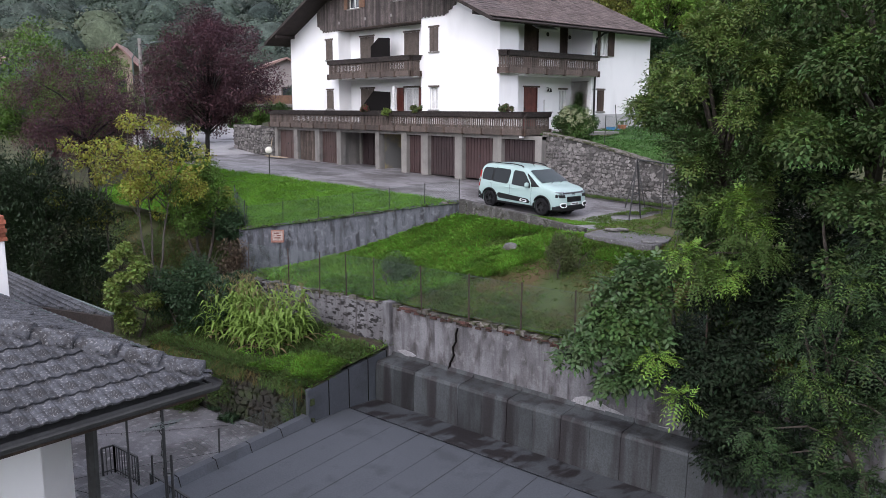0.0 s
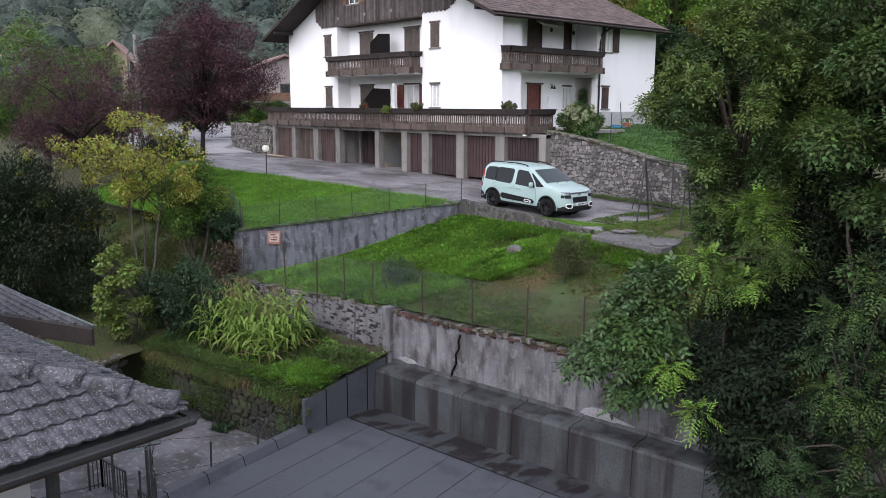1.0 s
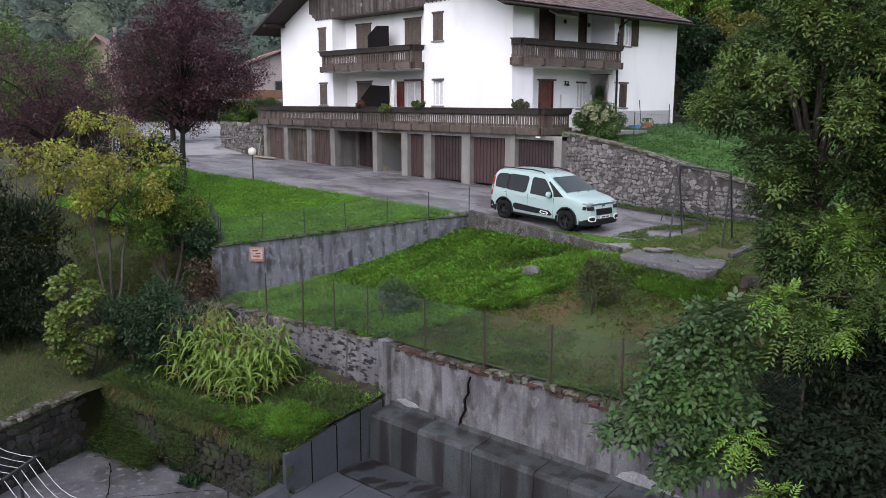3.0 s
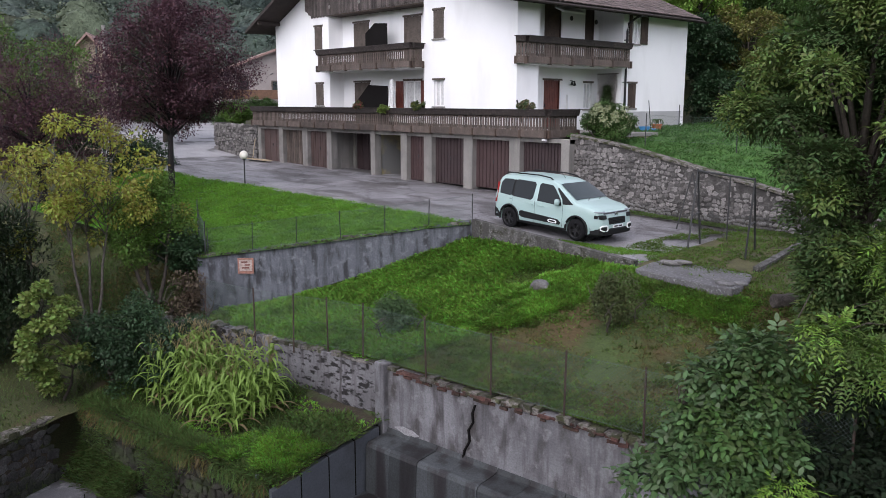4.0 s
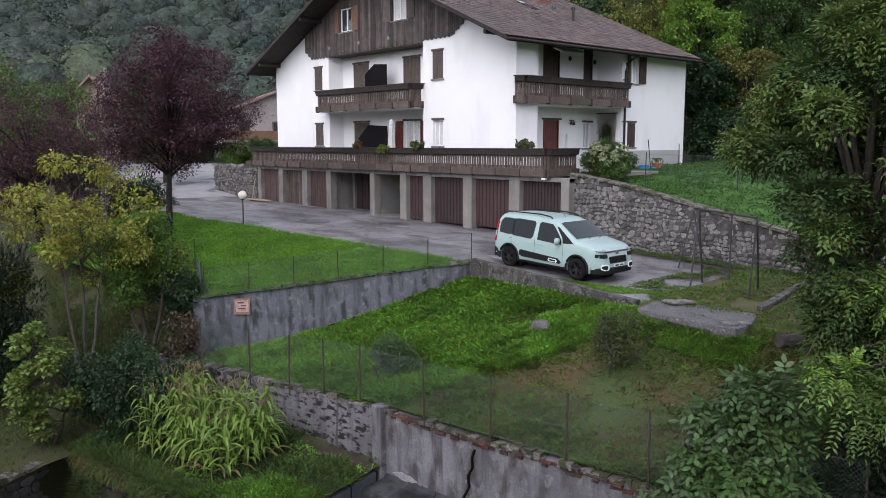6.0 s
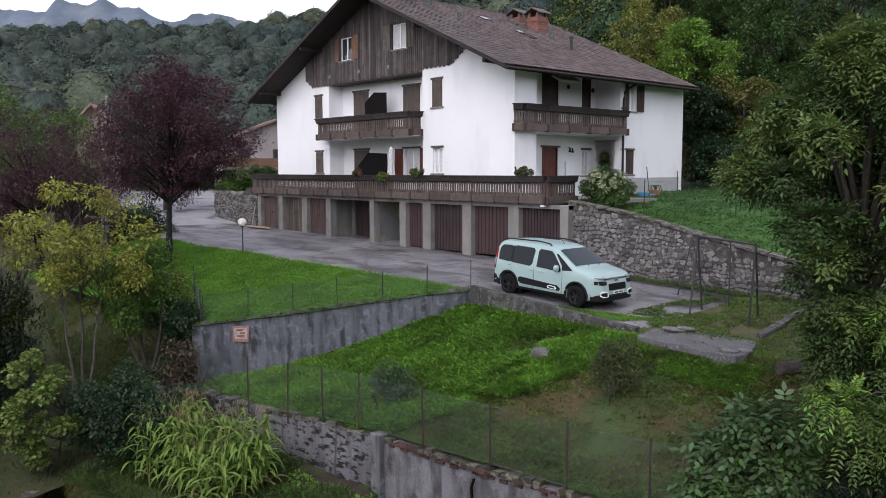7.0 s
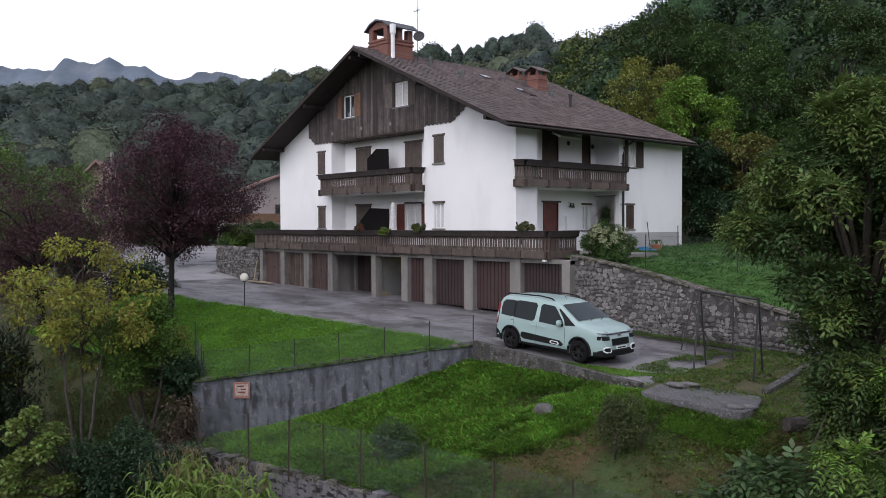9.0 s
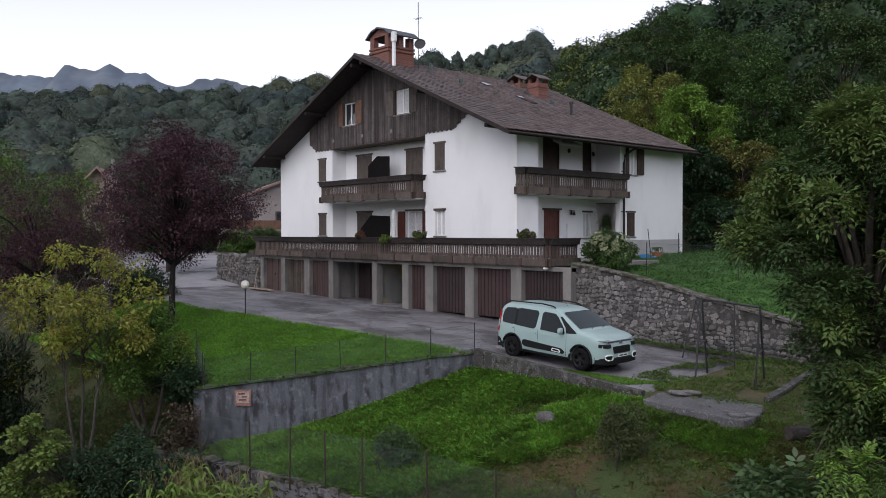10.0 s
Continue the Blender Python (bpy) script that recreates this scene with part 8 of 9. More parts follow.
def grass(name, label, corners, n, size, material, seed, width=0.2, lift=0.0, spread=0.9, where=None, dip=0.0, tuft=1, bald=(), ground=None, up=1.0):
    """Blades strewn over a four-cornered piece of ground, in tufts of some blades each, thin on the bald spots (x, y, radius)."""
    rng = np.random.default_rng(seed)
    a, b, c, d = [np.array(p, dtype=float) for p in corners]
    u, w = rng.random((n // tuft, 1)), rng.random((n // tuft, 1))
    P = (a * (1 - u) + b * u) * (1 - w) + (d * (1 - u) + c * u) * w
    P[:, 2] += lift
    if dip:
        P[:, 2] -= (dip * 4 * w * (1 - w) * (1 - u) ** 2)[:, 0]
    if ground:
        amp, gs = ground
        P[:, 2] += [amp * noise.noise(Vector((x * 0.5, y * 0.5, gs))) + 0.4 * amp * noise.noise(Vector((x * 2, y * 2, gs + 5))) for x, y in P[:, :2]]
    if where:
        P = P[np.array([noise.noise(Vector((p[0] * where[0], p[1] * where[0], seed))) > where[1] for p in P])]
    for x, y, r in bald:
        far = np.hypot(P[:, 0] - x, P[:, 1] - y) / r
        P = P[rng.random(len(P)) < np.clip(far - 0.3, 0.3, 1)]
    D = rng.normal(0, spread, (len(P) * tuft, 3))
    D[:, 2] = up
    if tuft > 1:
        P = np.repeat(P, tuft, 0)
        P[:, :2] += D[:, :2] * size * 0.45
        D[:, 2] = 0.75
        size_k = np.repeat(rng.uniform(0.6, 1.5, len(P) // tuft), tuft)[:, None]
        P[:, 2:] += 0.2 * size * size_k
    v, q = sprigs(P, D, 0.1, 1, size, size * width, rng)
    o = new(name, arrays(name, v, q, material))
    return tagged(o, label, "grass", kind="stuff")


UP = [(-38, 9.5, -1.2), (-22.5, 10.2, -1.24), (-17.35, 16.78, -0.24), (-38, 14.95, 0.22)]
MID = [(-22.5, 9.3, -2.92), (-13.9, 10.95, -2.62), (-11.9, 17.4, -1.0), (-17.5, 16.75, -0.68)]
EAST = [(-13.92, 10.95, -2.625), (-2.0, 12.4, -2.5), (-2.5, 17.3, -0.92), (-11.92, 17.4, -0.88)]
BANK = [(-19.5, 23.6, 2.12), (-8.0, 23.5, 0.1), (-6.0, 40, 3.6), (-24.5, 39, 2.15)]
PLOT = [(-21.2, 6.3, -4.45), (-13.74, 7.64, -4.5), (-14.04, 10.85, -3.85), (-22.0, 8.9, -3.75)]
grass("grass", "short bright green lawn blades", UP, 110000, 0.10, LAWNLEAF, 1, 0.22, tuft=6, ground=(0.06, 1.0))
BALD = ((-9.2, 14.3, 1.7), (-11.3, 13.9, 0.9), (-9.9, 13.5, 1.2), (-7.9, 13.8, 1.6), (-12.4, 13.2, 0.6))
grass("grass", "leafy green weeds in the lawn", MID, 72000, 0.15, GRASSLEAF, 2, 0.3, where=(0.35, -0.4), dip=0.42, tuft=7, bald=BALD, ground=(0.07, 2.0))
grass("grass", "low dull green grass in the lawn", MID, 48000, 0.105, WEEDLEAF, 3, 0.3, dip=0.42, tuft=4, bald=BALD, ground=(0.07, 2.0))
grass("grass", "low dull green grass in the lawn", EAST, 52000, 0.09, WEEDLEAF, 4, 0.3, tuft=4, bald=BALD, ground=(0.07, 3.0))
grass("grass", "leafy green weeds in the lawn", EAST, 48000, 0.115, WEEDLEAF, 5, 0.3, where=(0.5, -0.05), tuft=7, bald=BALD, ground=(0.07, 3.0))
FRESH = [(-13.9, 13.0, -1.95), (-12.6, 13.4, -1.95), (-11.2, 17.3, -0.92), (-13.6, 17.2, -0.86)]
grass("grass", "leafy green weeds in the lawn", FRESH, 26000, 0.12, GRASSLEAF, 21, 0.3, tuft=7, where=(0.7, -0.35), bald=BALD, ground=(0.07, 3.0))
grass("grass", "long green grass below the slab", [(-12.2, 16.0, -1.25), (-8.2, 15.7, -1.35), (-8.2, 16.8, -1.05), (-11.9, 17.1, -0.98)], 16000, 0.11, GRASSLEAF, 22, 0.25, tuft=6, where=(0.9, -0.25), ground=(0.07, 3.0))
grass("grass", "dry yellow grass blades", EAST, 30000, 0.085, DRYGRASS, 6, 0.16, where=(0.4, -0.1), tuft=4, ground=(0.07, 3.0))
grass("grass", "green blades on the grassy bank", BANK, 32000, 0.14, BANKGRASS, 7, 0.22, tuft=5, ground=(0.06, 4.0))
grass("weeds", "weeds and long grass on the plot", PLOT, 24000, 0.16, WILDGRASS, 8, 0.16, where=(0.6, -0.2), tuft=4, ground=(0.12, 5.0))
grass("weeds", "leafy weeds on the plot", PLOT, 9000, 0.10, GRASSLEAF, 9, 0.45, where=(0.7, 0.0), tuft=5, ground=(0.12, 5.0))
EDGE = [(-21.4, 6.1, -4.5), (-13.9, 7.55, -4.52), (-13.9, 8.0, -4.4), (-21.4, 6.6, -4.38)]
grass("weeds", "long grass hanging over the rubble wall", EDGE, 11000, 0.26, WILDGRASS, 10, 0.06, spread=1.5)
grass("weeds", "withered grass hanging down the rubble wall", [(-21.35, 6.0, -4.75), (-14.0, 7.4, -4.8), (-13.95, 7.5, -4.42), (-21.35, 6.12, -4.4)], 2200, 0.26, DRYGRASS, 25, 0.05, spread=0.9, up=-1.0, where=(0.9, -0.1))
grass("weeds", "green grass hanging down the rubble wall", [(-21.35, 6.0, -4.7), (-14.0, 7.4, -4.75), (-13.95, 7.5, -4.42), (-21.35, 6.12, -4.4)], 3600, 0.24, WILDGRASS, 26, 0.06, spread=0.9, up=-1.0, where=(0.8, -0.15))
grass("weeds", "rank weeds on the heap in the yard corner", [(-21.05, 5.5, -6.25), (-18.5, 6.1, -6.4), (-18.7, 6.65, -5.8), (-21.5, 6.35, -5.5)], 6500, 0.17, WILDGRASS, 19, 0.16, tuft=5, ground=(0.18, 12.0))
grass("weeds", "weeds growing on the rubble wall's face", [(-21.2, 6.05, -5.9), (-14.2, 7.4, -5.9), (-14.1, 7.5, -4.5), (-21.3, 6.15, -4.5)], 15000, 0.12, WILDGRASS, 20, 0.14, spread=1.5, tuft=5, where=(0.8, -0.08))
grass("weeds", "bright green herbs at the plot's corner", [(-16.4, 7.15, -4.42), (-13.85, 7.65, -4.44), (-14.0, 9.0, -4.2), (-15.6, 8.7, -4.2)], 16000, 0.13, GRASSLEAF, 23, 0.22, tuft=6, where=(0.9, -0.2), ground=(0.12, 5.0))
grass("weeds", "dark weeds at the foot of the rubble wall", [(-21.3, 5.5, -6.25), (-14.4, 7.0, -6.15), (-14.3, 7.5, -6.1), (-21.4, 6.1, -6.2)], 3500, 0.16, DARKSHRUB, 11, 0.3, where=(0.9, 0.0))
grass("grass", "coarse meadow grass", [(-19.2, 1.0, -4.7), (-21.5, 6.5, -4.6), (-36.0, 9.6, -1.6), (-40, -8, -2.5)], 24000, 0.15, WILDGRASS, 12, 0.12)
grass("grass", "coarse meadow grass", [(-21.4, 6.5, -4.6), (-22.3, 8.8, -3.65), (-26.4, 12.2, -2.05), (-36.0, 9.55, -1.6)], 30000, 0.17, WILDGRASS, 13, 0.10, where=(0.5, -0.2))
grass("grass", "withered grass and fallen leaves under the trees", [(-21.4, 6.5, -4.55), (-22.3, 8.8, -3.6), (-26.4, 12.2, -2.0), (-36.0, 9.55, -1.55)], 9000, 0.10, DRYGRASS, 27, 0.4, spread=1.6, where=(0.7, 0.0))
grass("weeds", "moss and weeds along the parking edge", [(-12.01, 17.5, -0.84), (-3, 17.2, -1.0), (-3, 24.2, -0.3), (-12.01, 23.7, -0.50)], 36000, 0.08, WEEDLEAF, 14, 0.25, where=(0.6, -0.3), tuft=5, ground=(0.05, 0.0))
grass("weeds", "moss and grass creeping over the asphalt's end", [(-13.6, 17.75, -0.80), (-11.9, 17.6, -0.83), (-11.9, 23.5, -0.55), (-12.9, 23.4, -0.50)], 9000, 0.07, WEEDLEAF, 24, 0.3, where=(1.1, 0.0), tuft=5)
grass("weeds", "long grass along the slab's edge", [(-11.8, 16.5, -1.05), (-8.6, 16.3, -1.1), (-8.6, 16.7, -1.02), (-11.7, 16.9, -0.98)], 900, 0.13, WEEDLEAF, 18, 0.16, tuft=6)
grass("weeds", "weeds in the asphalt's edge", [(-16, 17.3, -0.56), (-12.0, 17.75, -0.83), (-12.0, 19.2, -0.78), (-15, 18.0, -0.62)], 6000, 0.07, GRASSLEAF, 15, 0.3, where=(0.9, 0.0))
grass("weeds", "moss tufts on the retaining wall", [(-14.0, 10.85, -2.58), (-2.5, 12.28, -2.55), (-2.5, 12.5, -2.52), (-14.0, 11.1, -2.56)], 9000, 0.06, WEEDLEAF, 16, 0.3, where=(0.9, -0.05))
grass("weeds", "moss tufts along the stone wall's foot", [(-17.5, 22.9, -0.36), (-8, 22.9, -0.55), (-8, 23.4, -0.55), (-17.5, 23.4, -0.32)], 6000, 0.08, WILDGRASS, 17, 0.2)


# ---- pots, flower boxes, parasol ----
def flower_box(at, clr, seed, label):
    t = thing("flower_box", label, "flowers", at)
    part("box", Build().box(-0.3, 0.3, -0.08, 0.08, 0, 0.12), RAILWOOD, t, bevel=0.01)
    cl = envelope((0, -0.08, 0.12), (0.42, 0.14, 0.16), 16, 0.05, 0.10, seed, 0.0)
    tagged(part("foliage", crown_mesh("foliage", cl, 900, YOUNGMAPLE if clr is YOUNGMAPLE else WALNUT, seed, leaf=0.07, width=0.05), None, t), kind="stuff")
    tagged(part("bloom", crown_mesh("bloom", cl, 900, clr, seed + 1, leaf=0.05, width=0.045, shell=0.9), None, t), kind="stuff")


flower_box((-31.75, 22.9, 3.16), REDFLOWER, 51, "flower box with red geraniums on the terrace rail")
flower_box((-29.6, 22.85, 2.98), YOUNGMAPLE, 52, "hanging flower box with yellow-green leaves on the rail")
flower_box((-27.25, 22.9, 3.16), RUSSET, 53, "flower box with small green plants on the rail")
flower_box((-20.9, 22.95, 3.16), CORNDRY, 54, "flower box with dry brown blooms on the rail")
pot = thing("potted_plant", "terracotta pot with a spiky green plant", "plant", (-21.5, 32.6, 2.0))
part("pot", Build().lathe([(0.16, 0), (0.20, 0.2), (0.24, 0.36), (0.27, 0.36), (0.27, 0.42), (0.2, 0.42)], 16), mat("terracotta", (0.36, 0.13, 0.07), 0.85, 0.15, 4, 40, 0.1), pot)
pl = Build()
for k in range(22):
    a = k * 2.4
    ribbon(pl, Vector((0, 0, 0.4)), Vector((math.cos(a), math.sin(a), 0)), 0.3 + 0.3 * random.random(), 0.05, 0.5, 5)
part("leaves", pl, WALNUT, pot)
tub = part("tub", Build().lathe([(0.22, 0), (0.26, 0.28), (0.29, 0.30), (0.24, 0.30), (0.2, 0.05)], 16, (-21.55, 31.7, 2.02)).lathe([(0.14, 0), (0.15, 0.2), (0.12, 0.22)], 12, (-21.3, 32.1, 2.0)), mat("blue_plastic", (0.05, 0.20, 0.42), 0.4, 0.1, 4, 40, 0.0))
tagged(tub, "blue plastic tub beside the potted plant", "tub")
for a, b in (((-21.9, 32.75, 2.0), (-22.2, 32.9, 3.5)), ((-22.45, 36.0, 2.0), (-22.5, 36.05, 3.3))):
    tagged(part("pole", Build().tube([a, b], 0.02, 6), STEEL), "thin dark pole leaning against the house", "pole")
par = thing("parasol", "closed white parasol on the terrace", "parasol", (-30.25, 23.75, 2.2))
part("pole", Build().tube([(0, 0, 0), (0, 0, 2.25)], 0.02, 6), WHITEPAINT, par)
pc = Build()
n = 14
prof = [(0.02, 2.28), (0.08, 2.2), (0.10, 2.05), (0.085, 1.95), (0.11, 1.6), (0.14, 1.2), (0.17, 0.95)]
for r, z in prof:
    pc.v += [(r * (1 + 0.25 * (k % 2)) * math.cos(6.2832 * k / n), r * (1 + 0.25 * (k % 2)) * math.sin(6.2832 * k / n), z) for k in range(n)]
pc.f += [(i * n + k, i * n + (k + 1) % n, (i + 1) * n + (k + 1) % n, (i + 1) * n + k) for i in range(len(prof) - 1) for k in range(n)]
part("canopy", pc, CURTAIN, par, "folded white canopy")
part("foot", Build().lathe([(0.22, 0), (0.22, 0.06), (0.05, 0.1)], 16), CONCRETE, par)
statue = part("garden_tool", Build().beam((-21.6, 23.6, 2.2), (-21.95, 23.5, 3.5), 0.05, 0.05).box(-21.75, -21.5, 23.5, 23.7, 3.1, 3.22), STEEL)
tagged(statue, "dark garden tool leaning on the terrace rail", "tool")


# ---- woods on the hills, far mountains, far buildings ----
def woods(name, label, spots, material, seed, leaves, leaf, core=0.8, inner=None):
    """Many crowns as one mass: an uneven leafy body and loose leaf tufts for each."""
    rng = np.random.default_rng(seed)
    vs, qs, off = [], [], 0
    bm = bmesh.new()
    bmesh.ops.create_icosphere(bm, subdivisions=2, radius=1.0)
    ico = np.array([v.co[:] for v in bm.verts])
    tri = np.array([[v.index for v in f.verts] for f in bm.faces])
    bm.free()
    core_v, core_q = [], []
    for i, (x, y, z, r, h) in enumerate(spots):
        lumps = rng.normal(0, 1, (18, 3))
        lumps[:, 2] = np.abs(lumps[:, 2]) - 0.4
        lumps = lumps / np.linalg.norm(lumps, axis=1, keepdims=True)
        near = (ico @ lumps.T).max(axis=1, keepdims=True)
        core_q.append(tri + i * len(ico))
        core_v.append(ico * np.array([r, r, h * 0.5]) * core * (0.55 + 0.5 * near ** 4) * rng.uniform(0.94, 1.06, (len(ico), 1)) + np.array([x, y, z + h * 0.55]))
        n = int(leaves * max(0.4, r / 3.5) ** 1.5)
        d = lumps[rng.integers(0, 18, n)] + rng.normal(0, 0.26, (n, 3))
        d = d / np.linalg.norm(d, axis=1, keepdims=True)
        rad = rng.uniform(0.84, 1.04, (n, 1)) * (0.58 + 0.44 * (d @ lumps.T).max(axis=1, keepdims=True) ** 4)
        P = d * rad * np.array([r, r, h * 0.5]) + np.array([x, y, z + h * 0.55])
        D = rng.normal(0, 0.6, d.shape) + np.array([0, 0, -0.5])
        D = D - d * (D * d).sum(axis=1, keepdims=True) * 0.8
        v, q = sprigs(P, D, 0.1, 1, leaf, leaf * 0.75, rng)
        qs.append(q + off)
        vs.append(v)
        off += len(v)
    w = tagged(new(name, arrays(name, np.concatenate(vs), np.concatenate(qs), material)), label, "woods", kind="stuff")
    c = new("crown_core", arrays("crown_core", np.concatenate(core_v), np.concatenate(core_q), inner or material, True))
    c.parent = w
    tagged(c, kind="stuff")
    return w


# distance haze put into these leaf colours: paler and greyer than nearby woods
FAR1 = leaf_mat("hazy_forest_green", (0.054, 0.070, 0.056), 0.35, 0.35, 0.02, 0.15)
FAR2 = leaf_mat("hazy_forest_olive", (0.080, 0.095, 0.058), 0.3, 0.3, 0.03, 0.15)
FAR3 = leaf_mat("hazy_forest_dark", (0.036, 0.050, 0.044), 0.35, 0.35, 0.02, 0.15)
# crown bodies: four with haze in the colour, the last darkened for inner shade
CORES = [mat("hazy_and_shaded_crown_mass", c, 0.95, 0.55, 0.7, 2.6, 1.0, 0.7, island=0.3, hue=0.02, spec=0.1) for c in ((0.050, 0.065, 0.054), (0.070, 0.084, 0.055), (0.036, 0.050, 0.045), (0.050, 0.068, 0.054), (0.026, 0.046, 0.021))]
rnd = random.Random(77)
mix = {0: [], 1: [], 2: [], 3: []}
near_mix = {0: [], 1: [], 2: []}
tries = 0
while tries < 3900:
    tries += 1
    f = 30 + 300 * rnd.random() ** 1.2
    q = rnd.uniform(-0.78, 0.9)
    r = q * f
    f0, f1 = lerp_list(q, NEAR), lerp_list(q, CREST)
    if f < f0 or f > f1 * 1.12:
        continue
    p = V(r, f, land(r, f))
    if (-47 < p.x < -17 and 12 < p.y < 41) or (q > 0.13 and f < 62):
        continue
    k = noise.noise(Vector((r * 0.03, f * 0.03, 9)))
    sz = rnd.uniform(2.0, 3.8) * (1.0 if f > 90 else 0.85)
    h = sz * rnd.uniform(1.7, 2.5)
    if -0.01 < q < 0.155 and f > 165:
        sz, h = sz * 0.4, h * 0.42
    if f < 140 and q > 0.13:
        near_mix[1 if k > 0.12 and rnd.random() < 0.75 else (2 if rnd.random() < 0.35 else 0)].append((p.x, p.y, p.z - 0.5, sz, h))
    else:
        mix[1 if k > 0.2 and rnd.random() < 0.5 else (3 if rnd.random() < 0.4 else (2 if rnd.random() < 0.35 else 0))].append((p.x, p.y, p.z - 0.5, sz * 1.25, h * 1.2))
for _ in range(260):
    # small trees along the far crest
    q, f = rnd.uniform(-0.04, 0.156), rnd.uniform(150, 236)
    p = V(q * f, f, land(q * f, f))
    sz = rnd.uniform(0.9, 1.9)
    mix[rnd.choice((0, 2, 3, 3))].append((p.x, p.y, p.z - 0.4, sz, sz * rnd.uniform(2.2, 3.6)))
made = 0
while made < 170:
    f = 52 + 85 * rnd.random()
    q = rnd.uniform(0.18, 0.62)
    r = q * f
    p = V(r, f, land(r, f))
    made += 1
    k = noise.noise(Vector((r * 0.06, f * 0.06, 19)))
    sz = rnd.uniform(2.0, 3.2)
    near_mix[1 if k > 0.2 else (2 if rnd.random() < 0.5 else 0)].append((p.x, p.y, p.z - 0.6, sz, sz * rnd.uniform(2.2, 3.2)))
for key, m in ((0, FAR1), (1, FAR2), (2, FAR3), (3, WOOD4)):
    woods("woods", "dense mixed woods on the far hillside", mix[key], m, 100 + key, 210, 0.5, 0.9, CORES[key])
# bodies in one dark colour stand in for the shade between the leaves
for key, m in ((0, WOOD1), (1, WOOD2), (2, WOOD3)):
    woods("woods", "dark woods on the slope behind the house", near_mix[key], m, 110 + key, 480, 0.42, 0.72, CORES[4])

# aerial haze of the far range put into its blue-grey base colour
HAZE = mat("haze_tinted_mountain", (0.115, 0.145, 0.185), 1.0, 0.35, 0.006, 0.05, 0.0, stain=(0.135, 0.155, 0.18), stain_at=(0.54, 0.66), stain_scale=0.012, grit=0.0)
def ridge(name, label, f, pts, seed, depth):
    """A far mountain range: skyline heights by place, falling to both sides."""
    n = 220
    vs = []
    r0, r1 = pts[0][0], pts[-1][0]
    rows = ((-1.0, 0.0), (-0.6, 0.35), (-0.3, 0.68), (-0.1, 0.9), (0.0, 1.0), (0.4, 0.6), (1.0, 0.0))
    for dz, k in rows:
        for i in range(n + 1):
            r = r0 + (r1 - r0) * i / n
            h = lerp_list(r, pts)
            h += 0.03 * h * noise.noise(Vector((r * 0.012, seed, 0))) + 0.018 * h * noise.noise(Vector((r * 0.05, seed, 2)))
            w = noise.noise(Vector((r * 0.008, dz * 3, seed))) * 0.12
            vs.append(V(r, f + depth * (dz + w * (1 - k)), max(-5, h * max(0.0, k + w * (1 - k)))))
    fs = [(j * (n + 1) + i, j * (n + 1) + i + 1, (j + 1) * (n + 1) + i + 1, (j + 1) * (n + 1) + i) for j in range(len(rows) - 1) for i in range(n)]
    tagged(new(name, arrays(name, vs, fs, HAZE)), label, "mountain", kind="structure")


F = 2600
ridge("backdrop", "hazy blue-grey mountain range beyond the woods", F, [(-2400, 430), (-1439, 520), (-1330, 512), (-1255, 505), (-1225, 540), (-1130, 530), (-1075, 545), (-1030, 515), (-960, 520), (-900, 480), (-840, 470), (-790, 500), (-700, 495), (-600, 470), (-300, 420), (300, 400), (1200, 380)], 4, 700)


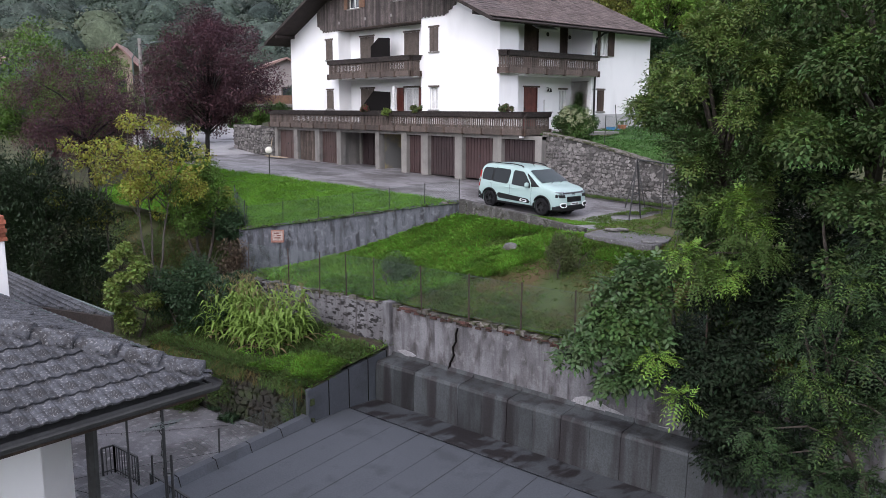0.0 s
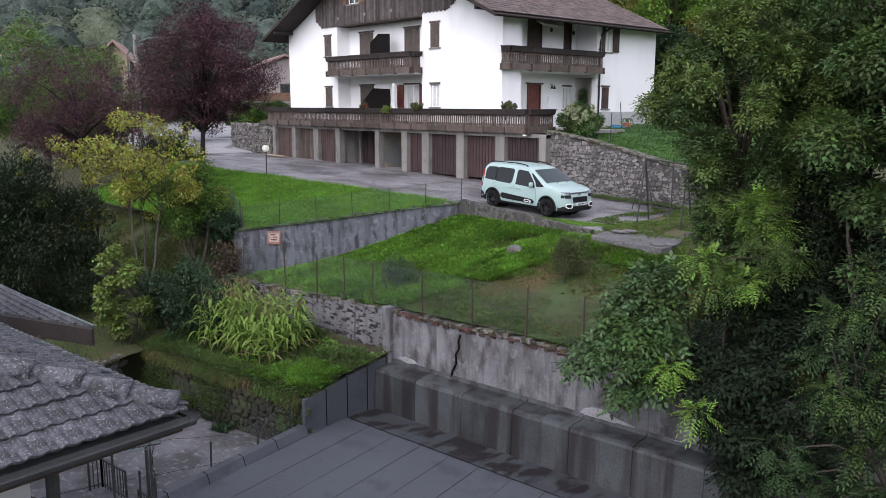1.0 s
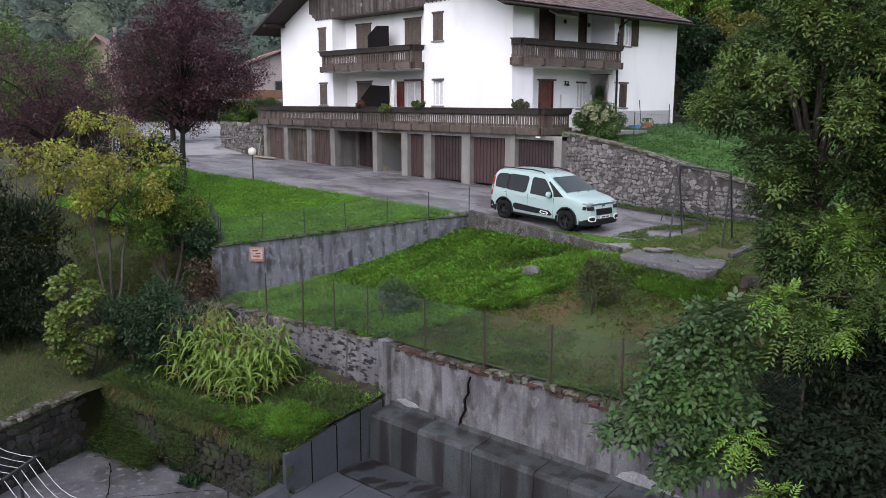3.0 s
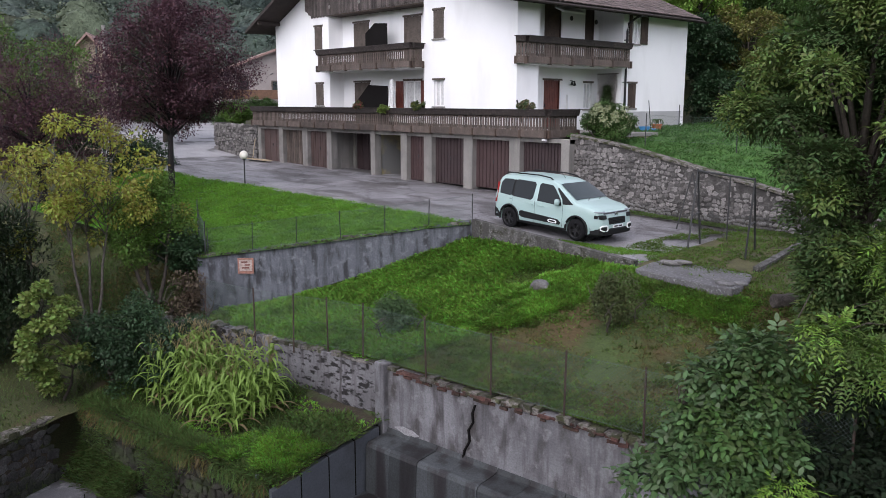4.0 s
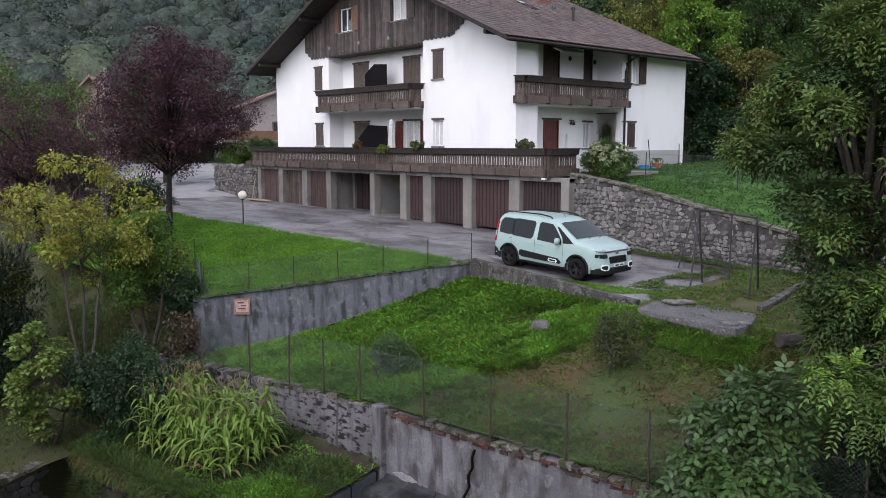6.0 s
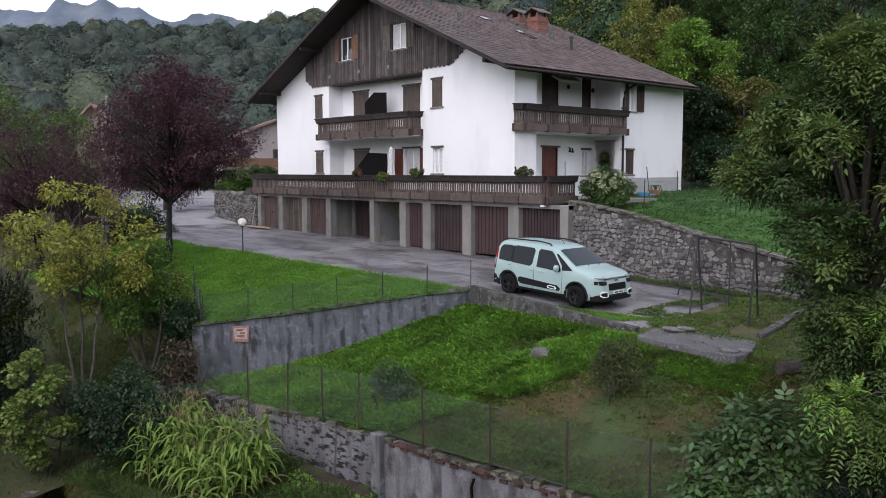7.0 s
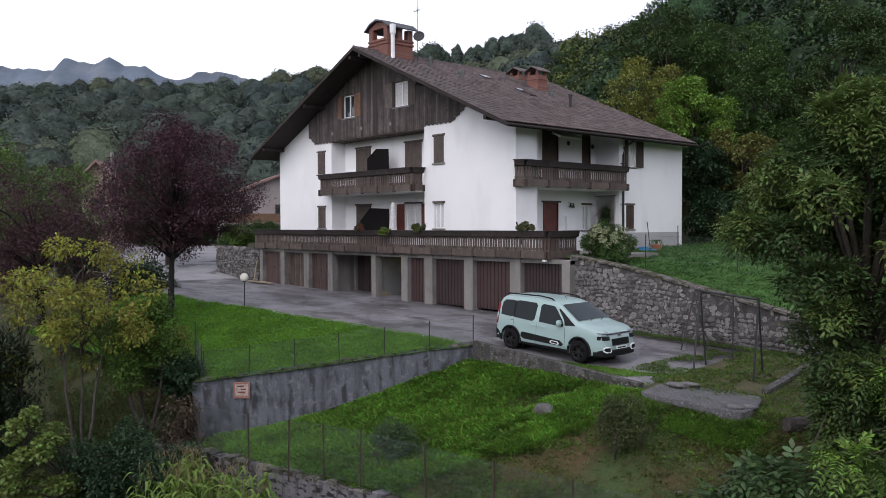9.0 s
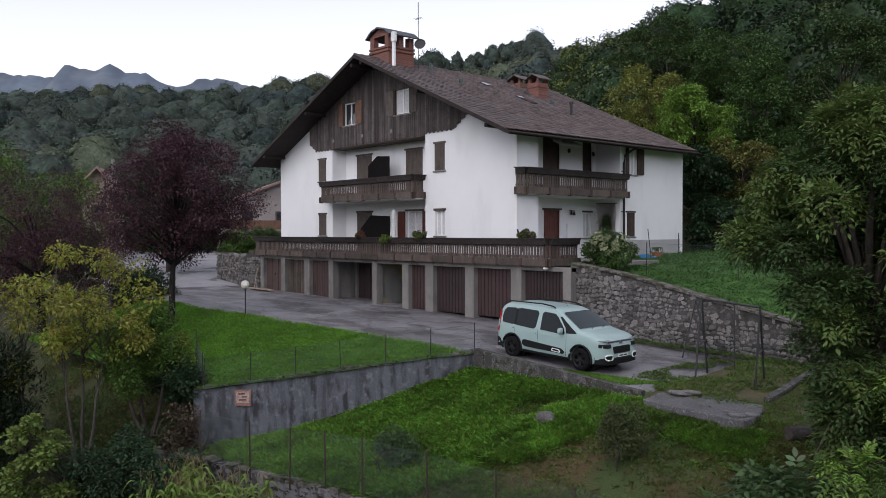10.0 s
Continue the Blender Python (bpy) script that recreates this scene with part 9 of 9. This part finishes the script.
# ---- far houses, lane lamp and pole ----
def far_house(at, turn, w, d, h, rise, wall_m, roof_m, label, wins, balconies=()):
    t = thing("far_house", label, "house", at)
    t.rotation_euler = (0, 0, radians(turn))
    part("wall", Build().extrude([(-w / 2, -d / 2, -2), (w / 2, -d / 2, -2), (w / 2, -d / 2, h), (0, -d / 2, h + rise), (-w / 2, -d / 2, h)], (0, d, 0)), wall_m, t)
    for s in (-1, 1):
        part("roof", Build().extrude([(0, -d / 2 - 0.6, h + rise + 0.12), (s * (w / 2 + 0.6), -d / 2 - 0.6, h - 0.6 * rise / (w / 2) + 0.12), (s * (w / 2 + 0.6), -d / 2 - 0.6, h - 0.6 * rise / (w / 2) - 0.08), (0, -d / 2 - 0.6, h + rise - 0.08)], (0, d + 1.2, 0)), roof_m, t)
    for x, z in wins:
        win = part("window", Build().box(x - 0.5, x + 0.5, -d / 2 - 0.04, -d / 2 + 0.02, z, z + 1.3), SHUTTER, t)
        part("pane", Build().box(x - 0.38, x + 0.38, -d / 2 - 0.05, -d / 2 - 0.03, z + 0.1, z + 1.2), GLASS, win)
        part("sill", Build().box(x - 0.6, x + 0.6, -d / 2 - 0.12, -d / 2 + 0.02, z - 0.1, z), CONCRETE, win)
    for z in balconies:
        bal = part("balcony", Build().box(-w * 0.45, w * 0.45, -d / 2 - 1.2, -d / 2 - 0.05, z - 0.18, z), CONCRETE, t)
        part("railing", Build().box(-w * 0.45, w * 0.45, -d / 2 - 1.2, -d / 2 - 1.14, z + 0.15, z + 0.95), BROWNSHUT, bal)
    return t


PINKROOF = mat("faded_pink_roof", (0.26, 0.17, 0.15), 0.85, 0.2, 1, 20, 0.2)
OCHRE = mat("ochre_plaster", (0.30, 0.25, 0.19), 0.9, 0.1, 1, 30, 0.1)
ROSEPL = mat("rose_plaster", (0.30, 0.265, 0.255), 0.9, 0.15, 1, 30, 0.1)
far_house(V(-16.6, 78, 0.6), 70, 11, 9, 5.2, 2.2, ROSEPL, PINKROOF, "distant rose and grey house with balconies", ((-3, 0.8), (0, 0.8), (3, 0.8), (-3, 3.4), (0, 3.4), (3, 3.4)), (0.3, 2.9))
far_house(V(-26.2, 62, 1.0), 62, 2.2, 5, 6.0, 1.2, OCHRE, PINKROOF, "tall narrow ochre house with a pink roof", ((0, 3.2),))
far_house(V(-47.8, 72, 1.0), 40, 10, 9, 6.5, 2.0, PLASTER, PINKROOF, "distant white house among trees", ((-3, 1), (0, 1), (3, 1), (-3, 3.8), (0, 3.8), (3, 3.8)))
pole = thing("utility_pole", "grey concrete utility pole by the lane", "pole", V(-18.9, 46, -0.4))
part("shaft", Build().tube([(0, 0, -0.3), (0, 0, 8.0)], [0.16, 0.11], 10), CONCRETE, pole)
part("bracket", Build().beam((-0.6, 0, 7.6), (0.6, 0, 7.6), 0.08, 0.08), STEEL, pole)
sl_ = thing("street_lamp", "thin steel street lamp with a curved arm", "lamp", V(-19.6, 46.5, -0.4))
part("mast", Build().tube([(0, 0, -0.2), (0, 0, 6.8), (0.25, 0.25, 7.4), (1.1, 1.0, 7.8)], [0.07, 0.05, 0.045, 0.04], 8), GALV, sl_)
part("head", Build().beam((1.0, 0.9, 7.76), (1.6, 1.45, 7.86), 0.22, 0.1), GALV, sl_, bevel=0.02)
